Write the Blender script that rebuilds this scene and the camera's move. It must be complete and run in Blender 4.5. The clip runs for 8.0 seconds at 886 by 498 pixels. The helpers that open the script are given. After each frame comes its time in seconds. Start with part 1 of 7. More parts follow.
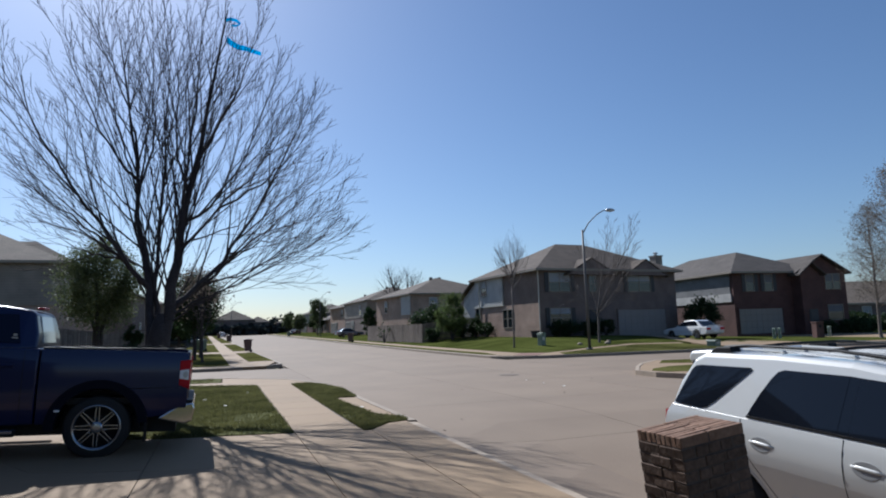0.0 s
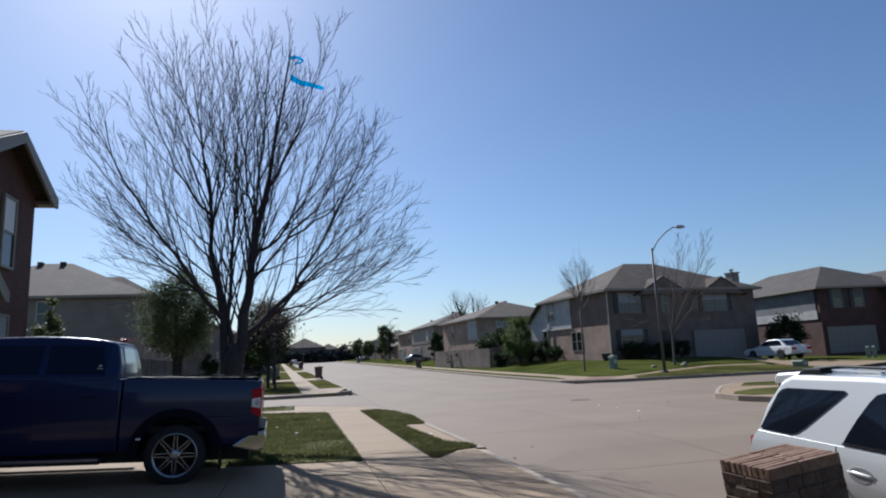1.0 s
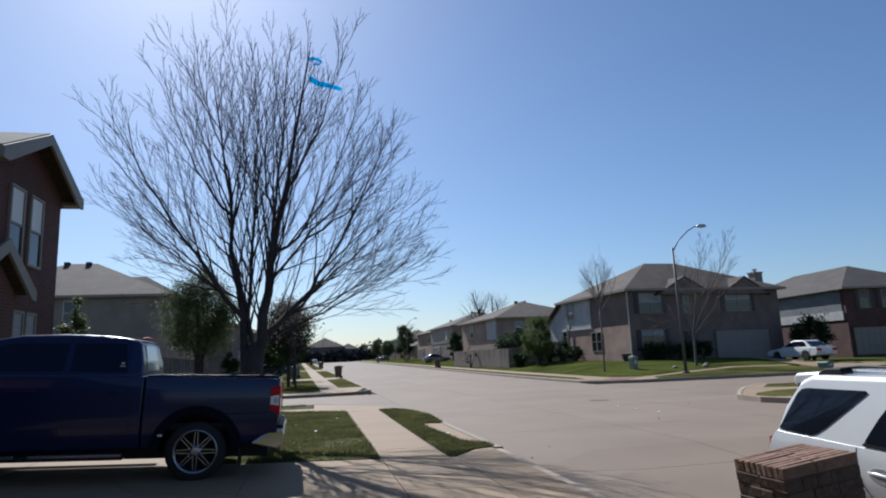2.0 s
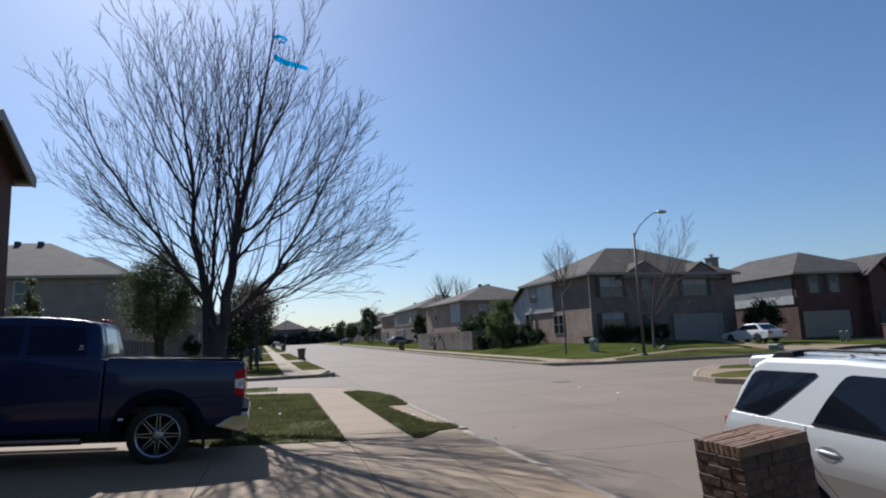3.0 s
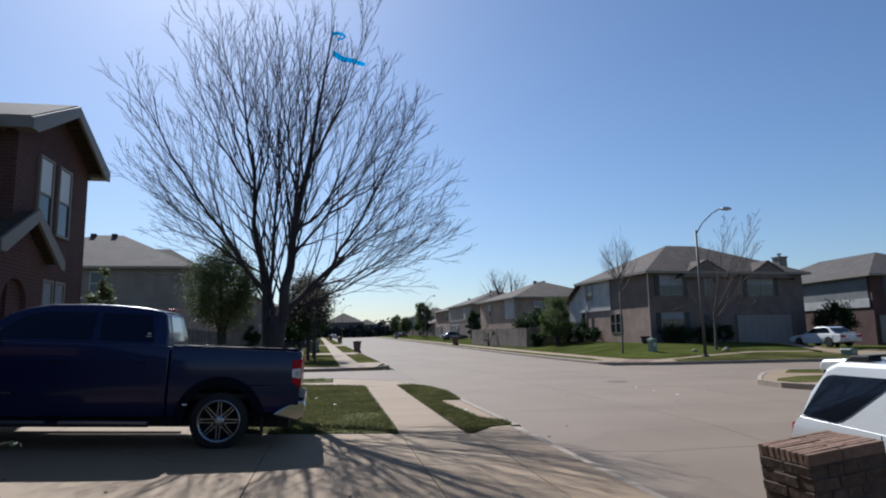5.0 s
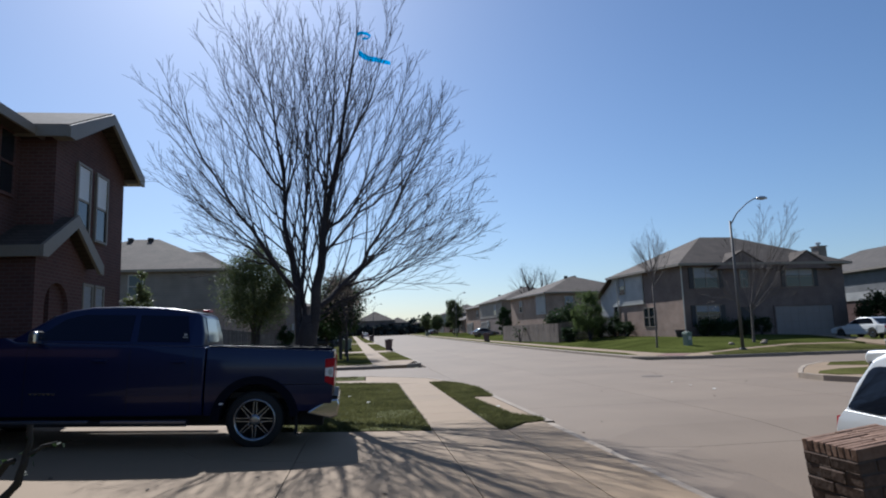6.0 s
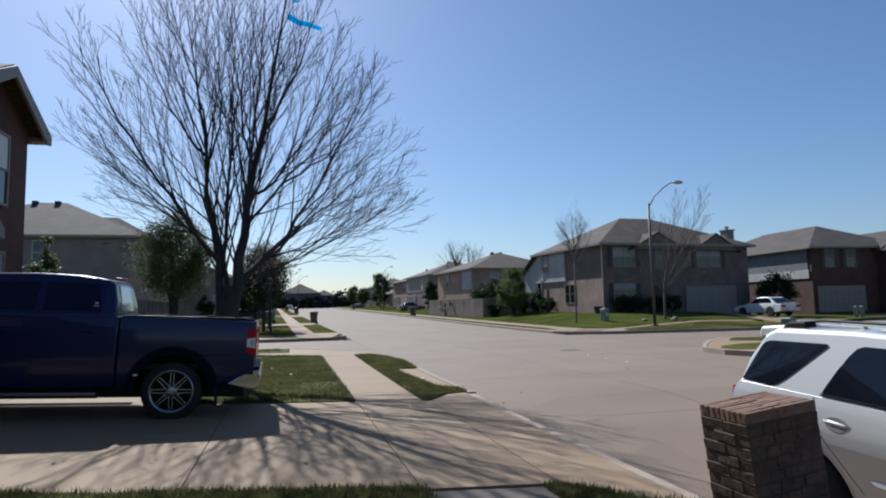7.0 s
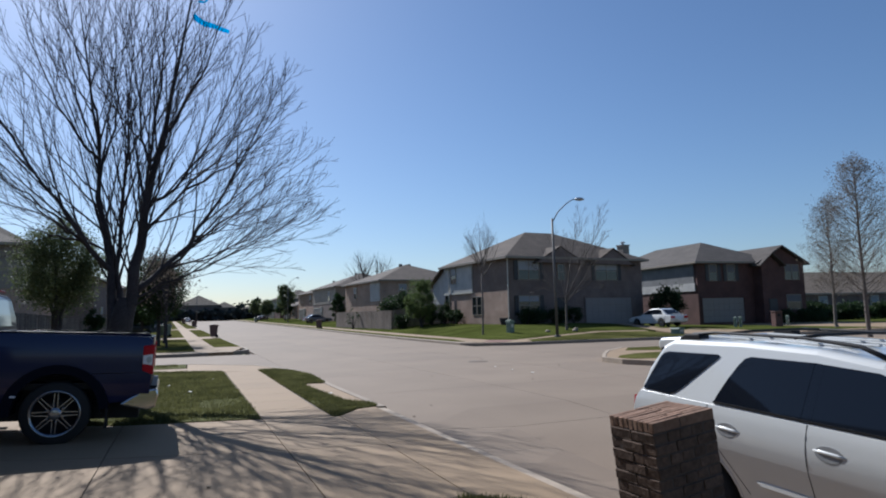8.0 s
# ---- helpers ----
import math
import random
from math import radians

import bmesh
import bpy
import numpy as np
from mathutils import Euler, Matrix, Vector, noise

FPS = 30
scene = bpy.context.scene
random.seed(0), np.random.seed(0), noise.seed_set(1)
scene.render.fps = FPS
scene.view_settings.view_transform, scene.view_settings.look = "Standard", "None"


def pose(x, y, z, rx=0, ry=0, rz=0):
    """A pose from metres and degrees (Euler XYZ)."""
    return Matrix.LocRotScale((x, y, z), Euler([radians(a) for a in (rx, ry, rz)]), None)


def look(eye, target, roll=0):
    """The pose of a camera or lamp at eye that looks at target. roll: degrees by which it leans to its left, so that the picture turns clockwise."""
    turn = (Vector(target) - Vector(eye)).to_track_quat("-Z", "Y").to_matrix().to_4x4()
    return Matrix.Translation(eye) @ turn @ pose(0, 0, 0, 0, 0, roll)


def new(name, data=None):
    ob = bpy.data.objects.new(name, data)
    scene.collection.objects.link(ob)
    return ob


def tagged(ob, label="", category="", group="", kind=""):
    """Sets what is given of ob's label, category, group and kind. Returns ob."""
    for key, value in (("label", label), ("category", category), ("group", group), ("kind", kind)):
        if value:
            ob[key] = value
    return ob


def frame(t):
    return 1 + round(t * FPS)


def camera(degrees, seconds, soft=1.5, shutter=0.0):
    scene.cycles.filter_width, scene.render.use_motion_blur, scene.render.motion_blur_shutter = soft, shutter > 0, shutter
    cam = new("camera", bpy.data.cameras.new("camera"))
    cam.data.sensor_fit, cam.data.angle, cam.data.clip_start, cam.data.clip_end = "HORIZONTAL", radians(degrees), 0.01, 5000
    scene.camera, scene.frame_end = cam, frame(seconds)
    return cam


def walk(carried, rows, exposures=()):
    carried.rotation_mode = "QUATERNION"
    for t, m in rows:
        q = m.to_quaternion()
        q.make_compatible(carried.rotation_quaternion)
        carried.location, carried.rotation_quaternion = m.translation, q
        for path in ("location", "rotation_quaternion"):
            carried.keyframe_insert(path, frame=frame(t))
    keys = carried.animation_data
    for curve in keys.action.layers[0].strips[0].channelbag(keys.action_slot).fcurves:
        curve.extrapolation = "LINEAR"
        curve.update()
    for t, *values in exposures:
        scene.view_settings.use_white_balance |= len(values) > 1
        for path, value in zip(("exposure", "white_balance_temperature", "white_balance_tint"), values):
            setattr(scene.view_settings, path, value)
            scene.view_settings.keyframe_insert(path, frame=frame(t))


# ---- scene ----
cam = camera(71.17, 8.0, soft=2.0)
# seconds, eye x y z, yaw, pitch, roll in degrees
PATH = [
    (0.0, -0.030, -0.027, 1.551, -19.90, 7.42, -1.77),
    (0.5, 0.005, 0.009, 1.568, -18.77, 8.12, -3.38),
    (1.0, 0.017, 0.030, 1.557, -13.95, 9.89, -2.71),
    (2.3, 0.066, -0.015, 1.533, -12.11, 9.90, -2.47),
    (2.5, 0.072, -0.021, 1.529, -13.61, 9.45, -2.36),
    (3.0, 0.003, -0.014, 1.551, -15.40, 8.24, -2.45),
    (3.5, -0.003, -0.015, 1.553, -13.94, 8.00, -1.60),
    (4.0, 0.013, 0.014, 1.549, -12.32, 8.01, -1.51),
    (4.5, 0.018, 0.008, 1.542, -10.86, 8.01, -1.21),
    (6.0, 0.023, 0.040, 1.538, -7.53, 7.81, -1.98),
    (6.5, 0.015, 0.010, 1.514, -3.91, 6.33, -1.58),
    (6.7, 0.021, 0.010, 1.514, -7.57, 5.79, -2.51),
    (6.9, 0.023, 0.016, 1.515, -12.26, 5.29, -1.46),
    (7.0, 0.029, 0.011, 1.516, -14.12, 5.26, -1.19),
    (7.2, 0.020, 0.025, 1.520, -17.24, 4.94, -0.33),
    (7.5, 0.006, 0.047, 1.527, -21.87, 5.52, 0.02),
    (8.0, -0.034, 0.049, 1.539, -22.68, 6.15, -1.39),
]


def aim(x, y, z, yaw, pitch, roll):
    a, b = radians(yaw), radians(pitch)
    way = Vector((-math.sin(a) * math.cos(b), math.cos(a) * math.cos(b), math.sin(b)))
    return look((x, y, z), Vector((x, y, z)) + way, roll)


walk(cam, [(r[0], aim(*r[1:])) for r in PATH], [(0.0, 0.40, 5750, 10), (8.0, 0.40, 5750, 10)])

# ---- world and sun ----
SUN_BEARING, SUN_HEIGHT = -13.0, 40.0
world = bpy.data.worlds.new("sky")
scene.world = world
world.use_nodes = True
wn = world.node_tree.nodes
sky = wn.new("ShaderNodeTexSky")
sky.sky_type, sky.sun_disc = "NISHITA", False
sky.sun_elevation, sky.sun_rotation = radians(SUN_HEIGHT), radians(SUN_BEARING)
sky.air_density, sky.dust_density, sky.ozone_density = 1.05, 0.62, 4.5
world.node_tree.links.new(sky.outputs[0], wn["Background"].inputs[0])
wn["Background"].inputs[1].default_value = 0.0685
sun_data = bpy.data.lights.new("sun", "SUN")
sun_data.energy, sun_data.angle, sun_data.color = 5.0, radians(0.5), (1.0, 0.95, 0.87)
sun = new("sun", sun_data)
_b, _h = radians(SUN_BEARING), radians(SUN_HEIGHT)
sun_way = Vector((math.sin(_b) * math.cos(_h), math.cos(_b) * math.cos(_h), math.sin(_h)))
sun.matrix_world = look(sun_way * 60, (0, 0, 0))

# ---- materials ----


def material(name, colour, rough=0.8, metal=0.0, vary=0.12, grain=30.0, patch=1.2, bump=0.15, depth=0.004, tint=None, stain=0.0, spec=0.5, coat=0.0, per_piece=0.0, through_light=0.0):
    """A surface with fine grain, broad patches and relief, at real size."""
    m = bpy.data.materials.new(name)
    m.use_nodes = True
    t = m.node_tree
    n, k = t.nodes, t.links.new
    s = n["Principled BSDF"]
    s.inputs["Roughness"].default_value, s.inputs["Metallic"].default_value = rough, metal
    s.inputs["Specular IOR Level"].default_value = spec
    s.inputs["Coat Weight"].default_value = coat
    s.inputs["Coat Roughness"].default_value = 0.05
    geo = n.new("ShaderNodeNewGeometry")
    fine, broad = n.new("ShaderNodeTexNoise"), n.new("ShaderNodeTexNoise")
    fine.inputs["Scale"].default_value, fine.inputs["Detail"].default_value = grain, 4
    broad.inputs["Scale"].default_value, broad.inputs["Detail"].default_value = patch, 5
    k(geo.outputs["Position"], fine.inputs["Vector"])
    k(geo.outputs["Position"], broad.inputs["Vector"])
    add = n.new("ShaderNodeMath")
    add.operation = "ADD"
    k(fine.outputs["Fac"], add.inputs[0])
    k(broad.outputs["Fac"], add.inputs[1])
    ramp = n.new("ShaderNodeMapRange")
    ramp.inputs["From Min"].default_value, ramp.inputs["From Max"].default_value = 0.65, 1.35
    k(add.outputs[0], ramp.inputs["Value"])
    mix = n.new("ShaderNodeMix")
    mix.data_type = "RGBA"
    dark = [c * (1 - vary) for c in colour]
    light = [min(1, c * (1 + vary)) for c in (tint or colour)]
    mix.inputs["A"].default_value, mix.inputs["B"].default_value = (*dark, 1), (*light, 1)
    k(ramp.outputs[0], mix.inputs["Factor"])
    out = mix.outputs["Result"]
    if stain:
        spot = n.new("ShaderNodeTexNoise")
        spot.inputs["Scale"].default_value, spot.inputs["Detail"].default_value = patch * 0.45, 8
        k(geo.outputs["Position"], spot.inputs["Vector"])
        sr = n.new("ShaderNodeMapRange")
        sr.inputs["From Min"].default_value, sr.inputs["From Max"].default_value = 0.5, 0.72
        sr.inputs["To Max"].default_value = stain
        k(spot.outputs["Fac"], sr.inputs["Value"])
        mx = n.new("ShaderNodeMix")
        mx.data_type = "RGBA"
        k(sr.outputs[0], mx.inputs["Factor"])
        k(out, mx.inputs["A"])
        mx.inputs["B"].default_value = (*[c * 0.55 for c in colour], 1)
        out = mx.outputs["Result"]
    if per_piece:
        info = n.new("ShaderNodeObjectInfo")
        hv = n.new("ShaderNodeHueSaturation")
        pr = n.new("ShaderNodeMapRange")
        pr.inputs["To Min"].default_value, pr.inputs["To Max"].default_value = 1 - per_piece, 1 + per_piece
        k(info.outputs["Random"], pr.inputs["Value"])
        k(pr.outputs[0], hv.inputs["Value"])
        k(out, hv.inputs["Color"])
        out = hv.outputs["Color"]
    k(out, s.inputs["Base Color"])
    if bump:
        bp = n.new("ShaderNodeBump")
        bp.inputs["Strength"].default_value, bp.inputs["Distance"].default_value = bump, depth
        k(fine.outputs["Fac"], bp.inputs["Height"])
        k(bp.outputs[0], s.inputs["Normal"])
    if through_light:
        tl, mixer = n.new("ShaderNodeBsdfTranslucent"), n.new("ShaderNodeMixShader")
        k(out, tl.inputs["Color"])
        mixer.inputs[0].default_value = through_light
        k(s.outputs[0], mixer.inputs[1])
        k(tl.outputs[0], mixer.inputs[2])
        k(mixer.outputs[0], n["Material Output"].inputs["Surface"])
    return m


def coursed(name, one, two, mortar, width, height, gap, rough=0.85, flat=False, bump=0.4, offset=0.5):
    """Brick, shingle or board courses laid by world position; flat: courses run up a slope."""
    m = bpy.data.materials.new(name)
    m.use_nodes = True
    t = m.node_tree
    n, k = t.nodes, t.links.new
    s = n["Principled BSDF"]
    s.inputs["Roughness"].default_value = rough
    s.inputs["Specular IOR Level"].default_value = 0.3
    geo = n.new("ShaderNodeNewGeometry")
    sep = n.new("ShaderNodeSeparateXYZ")
    k(geo.outputs["Position"], sep.inputs[0])
    along = n.new("ShaderNodeMath")
    along.operation = "ADD"
    k(sep.outputs["X"], along.inputs[0])
    k(sep.outputs["Y"], along.inputs[1])
    com = n.new("ShaderNodeCombineXYZ")
    k(along.outputs[0], com.inputs["X"])
    k(sep.outputs["Z"], com.inputs["Y"])
    br = n.new("ShaderNodeTexBrick")
    br.offset = offset
    br.inputs["Scale"].default_value = 1.0
    br.inputs["Brick Width"].default_value, br.inputs["Row Height"].default_value = width, height
    br.inputs["Mortar Size"].default_value = gap
    br.inputs["Color1"].default_value, br.inputs["Color2"].default_value = (*one, 1), (*two, 1)
    br.inputs["Mortar"].default_value = (*mortar, 1)
    k(com.outputs[0], br.inputs["Vector"])
    noise_t = n.new("ShaderNodeTexNoise")
    noise_t.inputs["Scale"].default_value, noise_t.inputs["Detail"].default_value = 0.9, 7
    k(geo.outputs["Position"], noise_t.inputs["Vector"])
    mr = n.new("ShaderNodeMapRange")
    mr.inputs["From Min"].default_value, mr.inputs["From Max"].default_value = 0.3, 0.7
    mr.inputs["To Min"].default_value, mr.inputs["To Max"].default_value = 0.8, 1.15
    k(noise_t.outputs["Fac"], mr.inputs["Value"])
    hv = n.new("ShaderNodeHueSaturation")
    k(mr.outputs[0], hv.inputs["Value"])
    k(br.outputs["Color"], hv.inputs["Color"])
    k(hv.outputs["Color"], s.inputs["Base Color"])
    bp = n.new("ShaderNodeBump")
    bp.inputs["Strength"].default_value, bp.inputs["Distance"].default_value = bump, 0.01
    k(br.outputs["Fac"], bp.inputs["Height"])
    bp.invert = True
    k(bp.outputs[0], s.inputs["Normal"])
    return m


def glass_dark(name, colour=(0.01, 0.012, 0.015), rough=0.04):
    return material(name, colour, rough, vary=0.05, bump=0.0, spec=0.6)


ROAD = material("street concrete", (0.168, 0.120, 0.081), 0.85, vary=0.09, grain=55, patch=0.5, stain=0.22, tint=(0.187, 0.139, 0.097), per_piece=0.05, bump=0.3)
WALKWAY = material("pavement concrete", (0.236, 0.160, 0.090), 0.85, vary=0.09, grain=60, patch=0.8, stain=0.18, per_piece=0.05, bump=0.3)
KERB = material("kerb concrete", (0.25, 0.20, 0.152), 0.85, vary=0.15, grain=40, patch=1.5, stain=0.35, bump=0.4)
RAMP_RED = material("dusty red ramp panel", (0.17, 0.082, 0.06), 0.9, vary=0.2, grain=30, patch=2, stain=0.3, bump=0.3)
JOINT = material("joint filler", (0.12, 0.10, 0.08), 0.95)
SOIL = material("dry soil", (0.16, 0.12, 0.075), 0.95, vary=0.3, grain=12, patch=0.6, bump=0.6, depth=0.02)
GRASS = material("turf", (0.054, 0.064, 0.019), 0.95, vary=0.45, grain=26, patch=0.9, bump=0.9, depth=0.03, tint=(0.094, 0.094, 0.034), stain=0.3, spec=0.05)
DULL = material("dull winter turf", (0.045, 0.050, 0.016), 0.95, vary=0.4, grain=10, patch=0.4, bump=0.9, depth=0.03, tint=(0.086, 0.084, 0.030), spec=0.0, stain=0.3)
GREEN = material("green turf", (0.036, 0.047, 0.012), 0.95, vary=0.5, grain=14, patch=0.35, bump=0.9, depth=0.03, tint=(0.067, 0.076, 0.021), spec=0.0, stain=0.35)
FARLAND = material("far land", (0.12, 0.12, 0.05), 0.95, vary=0.3, grain=2, patch=0.1, bump=0.0)
BRICK_RED = coursed("red brown brick", (0.125, 0.058, 0.050), (0.095, 0.046, 0.041), (0.13, 0.085, 0.075), 0.2, 0.075, 0.01)
BRICK_DARK = coursed("dark red brick", (0.098, 0.046, 0.040), (0.074, 0.036, 0.033), (0.10, 0.066, 0.058), 0.2, 0.075, 0.01)
BRICK_TAN = coursed("tan pink brick", (0.36, 0.232, 0.175), (0.285, 0.18, 0.137), (0.40, 0.34, 0.28), 0.2, 0.075, 0.01)
BRICK_BROWN = coursed("brown brick", (0.17, 0.122, 0.106), (0.135, 0.098, 0.088), (0.195, 0.165, 0.15), 0.2, 0.075, 0.01)
SIDING = coursed("grey lap siding", (0.175, 0.174, 0.178), (0.165, 0.164, 0.168), (0.15, 0.147, 0.144), 6.0, 0.18, 0.012, 0.6)
SIDING_TAN = coursed("taupe lap siding", (0.24, 0.208, 0.177), (0.23, 0.198, 0.168), (0.18, 0.157, 0.134), 6.0, 0.18, 0.012, 0.6)
SHINGLE_TAN = coursed("tan asphalt shingle", (0.18, 0.142, 0.108), (0.147, 0.117, 0.09), (0.095, 0.078, 0.06), 0.32, 0.085, 0.008, 0.9)
SHINGLE = coursed("grey brown asphalt shingle", (0.097, 0.074, 0.059), (0.075, 0.057, 0.046), (0.049, 0.039, 0.032), 0.32, 0.085, 0.008, 0.9)
SHINGLE_GREY = coursed("weathered grey shingle", (0.09, 0.077, 0.069), (0.07, 0.061, 0.055), (0.052, 0.046, 0.042), 0.32, 0.085, 0.008, 0.9)
TRIM = material("cream trim paint", (0.52, 0.49, 0.43), 0.5, vary=0.06, grain=15, bump=0.05)
TRIM_TAN = material("tan trim paint", (0.24, 0.205, 0.165), 0.55, vary=0.06, grain=15, bump=0.05)
GARAGE_DARK = material("taupe garage door paint", (0.25, 0.225, 0.215), 0.6, vary=0.06, grain=10, bump=0.05, spec=0.3)
GARAGE = material("garage door paint", (0.20, 0.18, 0.165), 0.5, vary=0.05, grain=10, bump=0.05)
SHUTTER = material("dark shutter paint", (0.022, 0.022, 0.028), 0.5)
PANE = glass_dark("window glass", (0.02, 0.025, 0.03), 0.03)
# one kind of blind in three tones: glare and shade sit in the colour
BLIND_LIT = material("white blind with sky glare colour", (0.74, 0.76, 0.78), 0.5, vary=0.04)
BLIND_DIM = material("blind with shade colour", (0.13, 0.13, 0.14), 0.7, vary=0.06)
BLIND = material("white blind", (0.30, 0.31, 0.33), 0.7, vary=0.04)
FENCEWOOD = material("weathered cedar", (0.17, 0.135, 0.11), 0.9, vary=0.3, grain=9, patch=2.0, bump=0.4, per_piece=0.18)
BARK = material("grey brown bark", (0.040, 0.034, 0.036), 0.9, vary=0.4, grain=25, patch=4, bump=0.8, depth=0.01)
BARK_PALE = material("pale bark", (0.20, 0.17, 0.14), 0.9, vary=0.35, grain=25, patch=4, bump=0.6, depth=0.01)
BARK_MID = material("grey bark", (0.12, 0.10, 0.088), 0.9, vary=0.35, grain=25, patch=4, bump=0.6, depth=0.01)
LEAF = material("evergreen leaf", (0.072, 0.094, 0.043), 0.6, vary=0.4, grain=9, patch=1.2, bump=0, tint=(0.115, 0.137, 0.064), spec=0.12, through_light=0.4)
LEAF_FRESH = material("fresh green leaf", (0.064, 0.092, 0.033), 0.6, vary=0.4, grain=9, patch=1.2, bump=0, tint=(0.106, 0.142, 0.05), spec=0.12, through_light=0.5)
LEAF_DARK = material("dark shrub leaf", (0.03, 0.05, 0.02), 0.6, vary=0.5, grain=9, patch=1.2, bump=0, spec=0.12, through_light=0.35)
# far foliage greyed and lightened in colour to paint the distance haze
LEAF_HAZED = material("far foliage with haze colour", (0.042, 0.048, 0.045), 0.9, vary=0.4, grain=2, patch=0.3, bump=0, spec=0.0)
LEAF_DRY = material("dry leaf", (0.15, 0.125, 0.10), 0.8, vary=0.4, grain=6, patch=1, bump=0, spec=0.12, through_light=0.4)
STEEL = material("galvanised steel", (0.42, 0.42, 0.42), 0.45, 0.7, vary=0.1)
BIN_DARK = material("dark brown bin plastic", (0.10, 0.06, 0.055), 0.55)
BIN_GREEN = material("green utility box paint", (0.17, 0.21, 0.165), 0.55)

# ---- building helpers ----


def sm(v):
    v = min(1.0, max(0.0, v))
    return v * v * (3 - 2 * v)


def gz(x, y):
    """Height of the kerb tops, lawns and pavements."""
    z = 0.010 * (math.log1p(math.exp(min(60, (y - 38) / 6))) * 6)
    z += 0.62 * sm((x - 15.5) / 7) * sm((y - 31.5) / 9) * (1 - sm((x - 29) / 10))
    z += min(0.34, 0.05 * max(0.0, -x - 1.2)) * sm((24 - y) / 2) * sm((y + 2) / 4)
    z += 0.75 * sm((-x - 5) / 8) * sm((y - 34) / 9)
    z -= 0.30 * sm((11.5 - y) / 6.5) * sm((x - 2.95) / 1.5) * (1 - sm((x - 8) / 4))
    return z


def veer(x, y):
    """The west kerb, verges and lawns swing west as the street recedes."""
    return x - 0.0232 * max(0.0, y - 35) * min(1.0, max(0.0, (14.4 - x) / 11.25))


def new_bm():
    return bmesh.new()


def finish(name, bm, mat, smooth=False):
    me = bpy.data.meshes.new(name)
    bmesh.ops.recalc_face_normals(bm, faces=bm.faces)
    bm.to_mesh(me)
    bm.free()
    for mm in mat if isinstance(mat, (list, tuple)) else [mat]:
        me.materials.append(mm)
    if smooth:
        for p in me.polygons:
            p.use_smooth = True
    return new(name, me)


def part(name, bm, mat, parent, label="", smooth=False):
    ob = finish(name, bm, mat, smooth)
    ob.parent = parent
    return tagged(ob, label)


def thing(name, m, label, category, group="", kind=""):
    ob = new(name)
    ob.empty_display_size = 0.2
    ob.matrix_basis = m
    return tagged(ob, label, category, group, kind)


def box(bm, x0, x1, y0, y1, z0, z1, m=None, bevel=0.0):
    g = bmesh.ops.create_cube(bm, size=1.0)
    v = g["verts"]
    for p in v:
        p.co = Vector(((x0 + x1) / 2 + p.co.x * (x1 - x0), (y0 + y1) / 2 + p.co.y * (y1 - y0), (z0 + z1) / 2 + p.co.z * (z1 - z0)))
    if bevel:
        es = list({e for p in v for e in p.link_edges})
        v = list({q for f in bmesh.ops.bevel(bm, geom=es, offset=bevel, segments=2, affect="EDGES", profile=0.5)["faces"] for q in f.verts} | {p for p in v if p.is_valid})
    if m is not None:
        for p in v:
            p.co = m @ p.co
    return v


def prism(bm, pts, y0, y1, axis="y"):
    """A closed outline (pairs) drawn out along one axis."""
    def place(a, b, c):
        return {"y": (a, c, b), "x": (c, a, b), "z": (a, b, c)}[axis]
    lo = [bm.verts.new(place(a, b, y0)) for a, b in pts]
    hi = [bm.verts.new(place(a, b, y1)) for a, b in pts]
    n = len(pts)
    bm.faces.new(lo[::-1])
    bm.faces.new(hi)
    for i in range(n):
        j = (i + 1) % n
        bm.faces.new((lo[i], lo[j], hi[j], hi[i]))
    return lo + hi


def tube(bm, pts, radii, sides=6, cap=True):
    """A tapering round bar along points."""
    rings = []
    side = None
    for i, p in enumerate(pts):
        d = (Vector(pts[min(i + 1, len(pts) - 1)]) - Vector(pts[max(i - 1, 0)])).normalized()
        if side is None:
            side = d.cross(Vector((0.31, 0.17, 0.93)) if abs(d.z) < 0.8 else Vector((1, 0.1, 0))).normalized()
        side = (side - d * side.dot(d)).normalized()
        up = d.cross(side)
        r = radii[i]
        rings.append([bm.verts.new(Vector(p) + side * (r * math.cos(a)) + up * (r * math.sin(a))) for a in (2 * math.pi * q / sides for q in range(sides))])
    for a, b in zip(rings, rings[1:]):
        for q in range(sides):
            bm.faces.new((a[q], a[(q + 1) % sides], b[(q + 1) % sides], b[q]))
    if cap and sides > 2:
        bm.faces.new(rings[0][::-1])
        bm.faces.new(rings[-1])


def lathe(bm, prof, sides=24, centre=(0, 0, 0), axis="z", cap=True):
    """Rings of (radius, height) joined round an axis."""
    rings = []
    for r, h in prof:
        ring = []
        for q in range(sides):
            a = 2 * math.pi * q / sides
            c, s_ = r * math.cos(a), r * math.sin(a)
            v = {"z": (c, s_, h), "y": (c, h, s_), "x": (h, c, s_)}[axis]
            ring.append(bm.verts.new(Vector(centre) + Vector(v)))
        rings.append(ring)
    for a, b in zip(rings, rings[1:]):
        for q in range(sides):
            bm.faces.new((a[q], a[(q + 1) % sides], b[(q + 1) % sides], b[q]))
    if cap:
        bm.faces.new(rings[0][::-1])
        bm.faces.new(rings[-1])


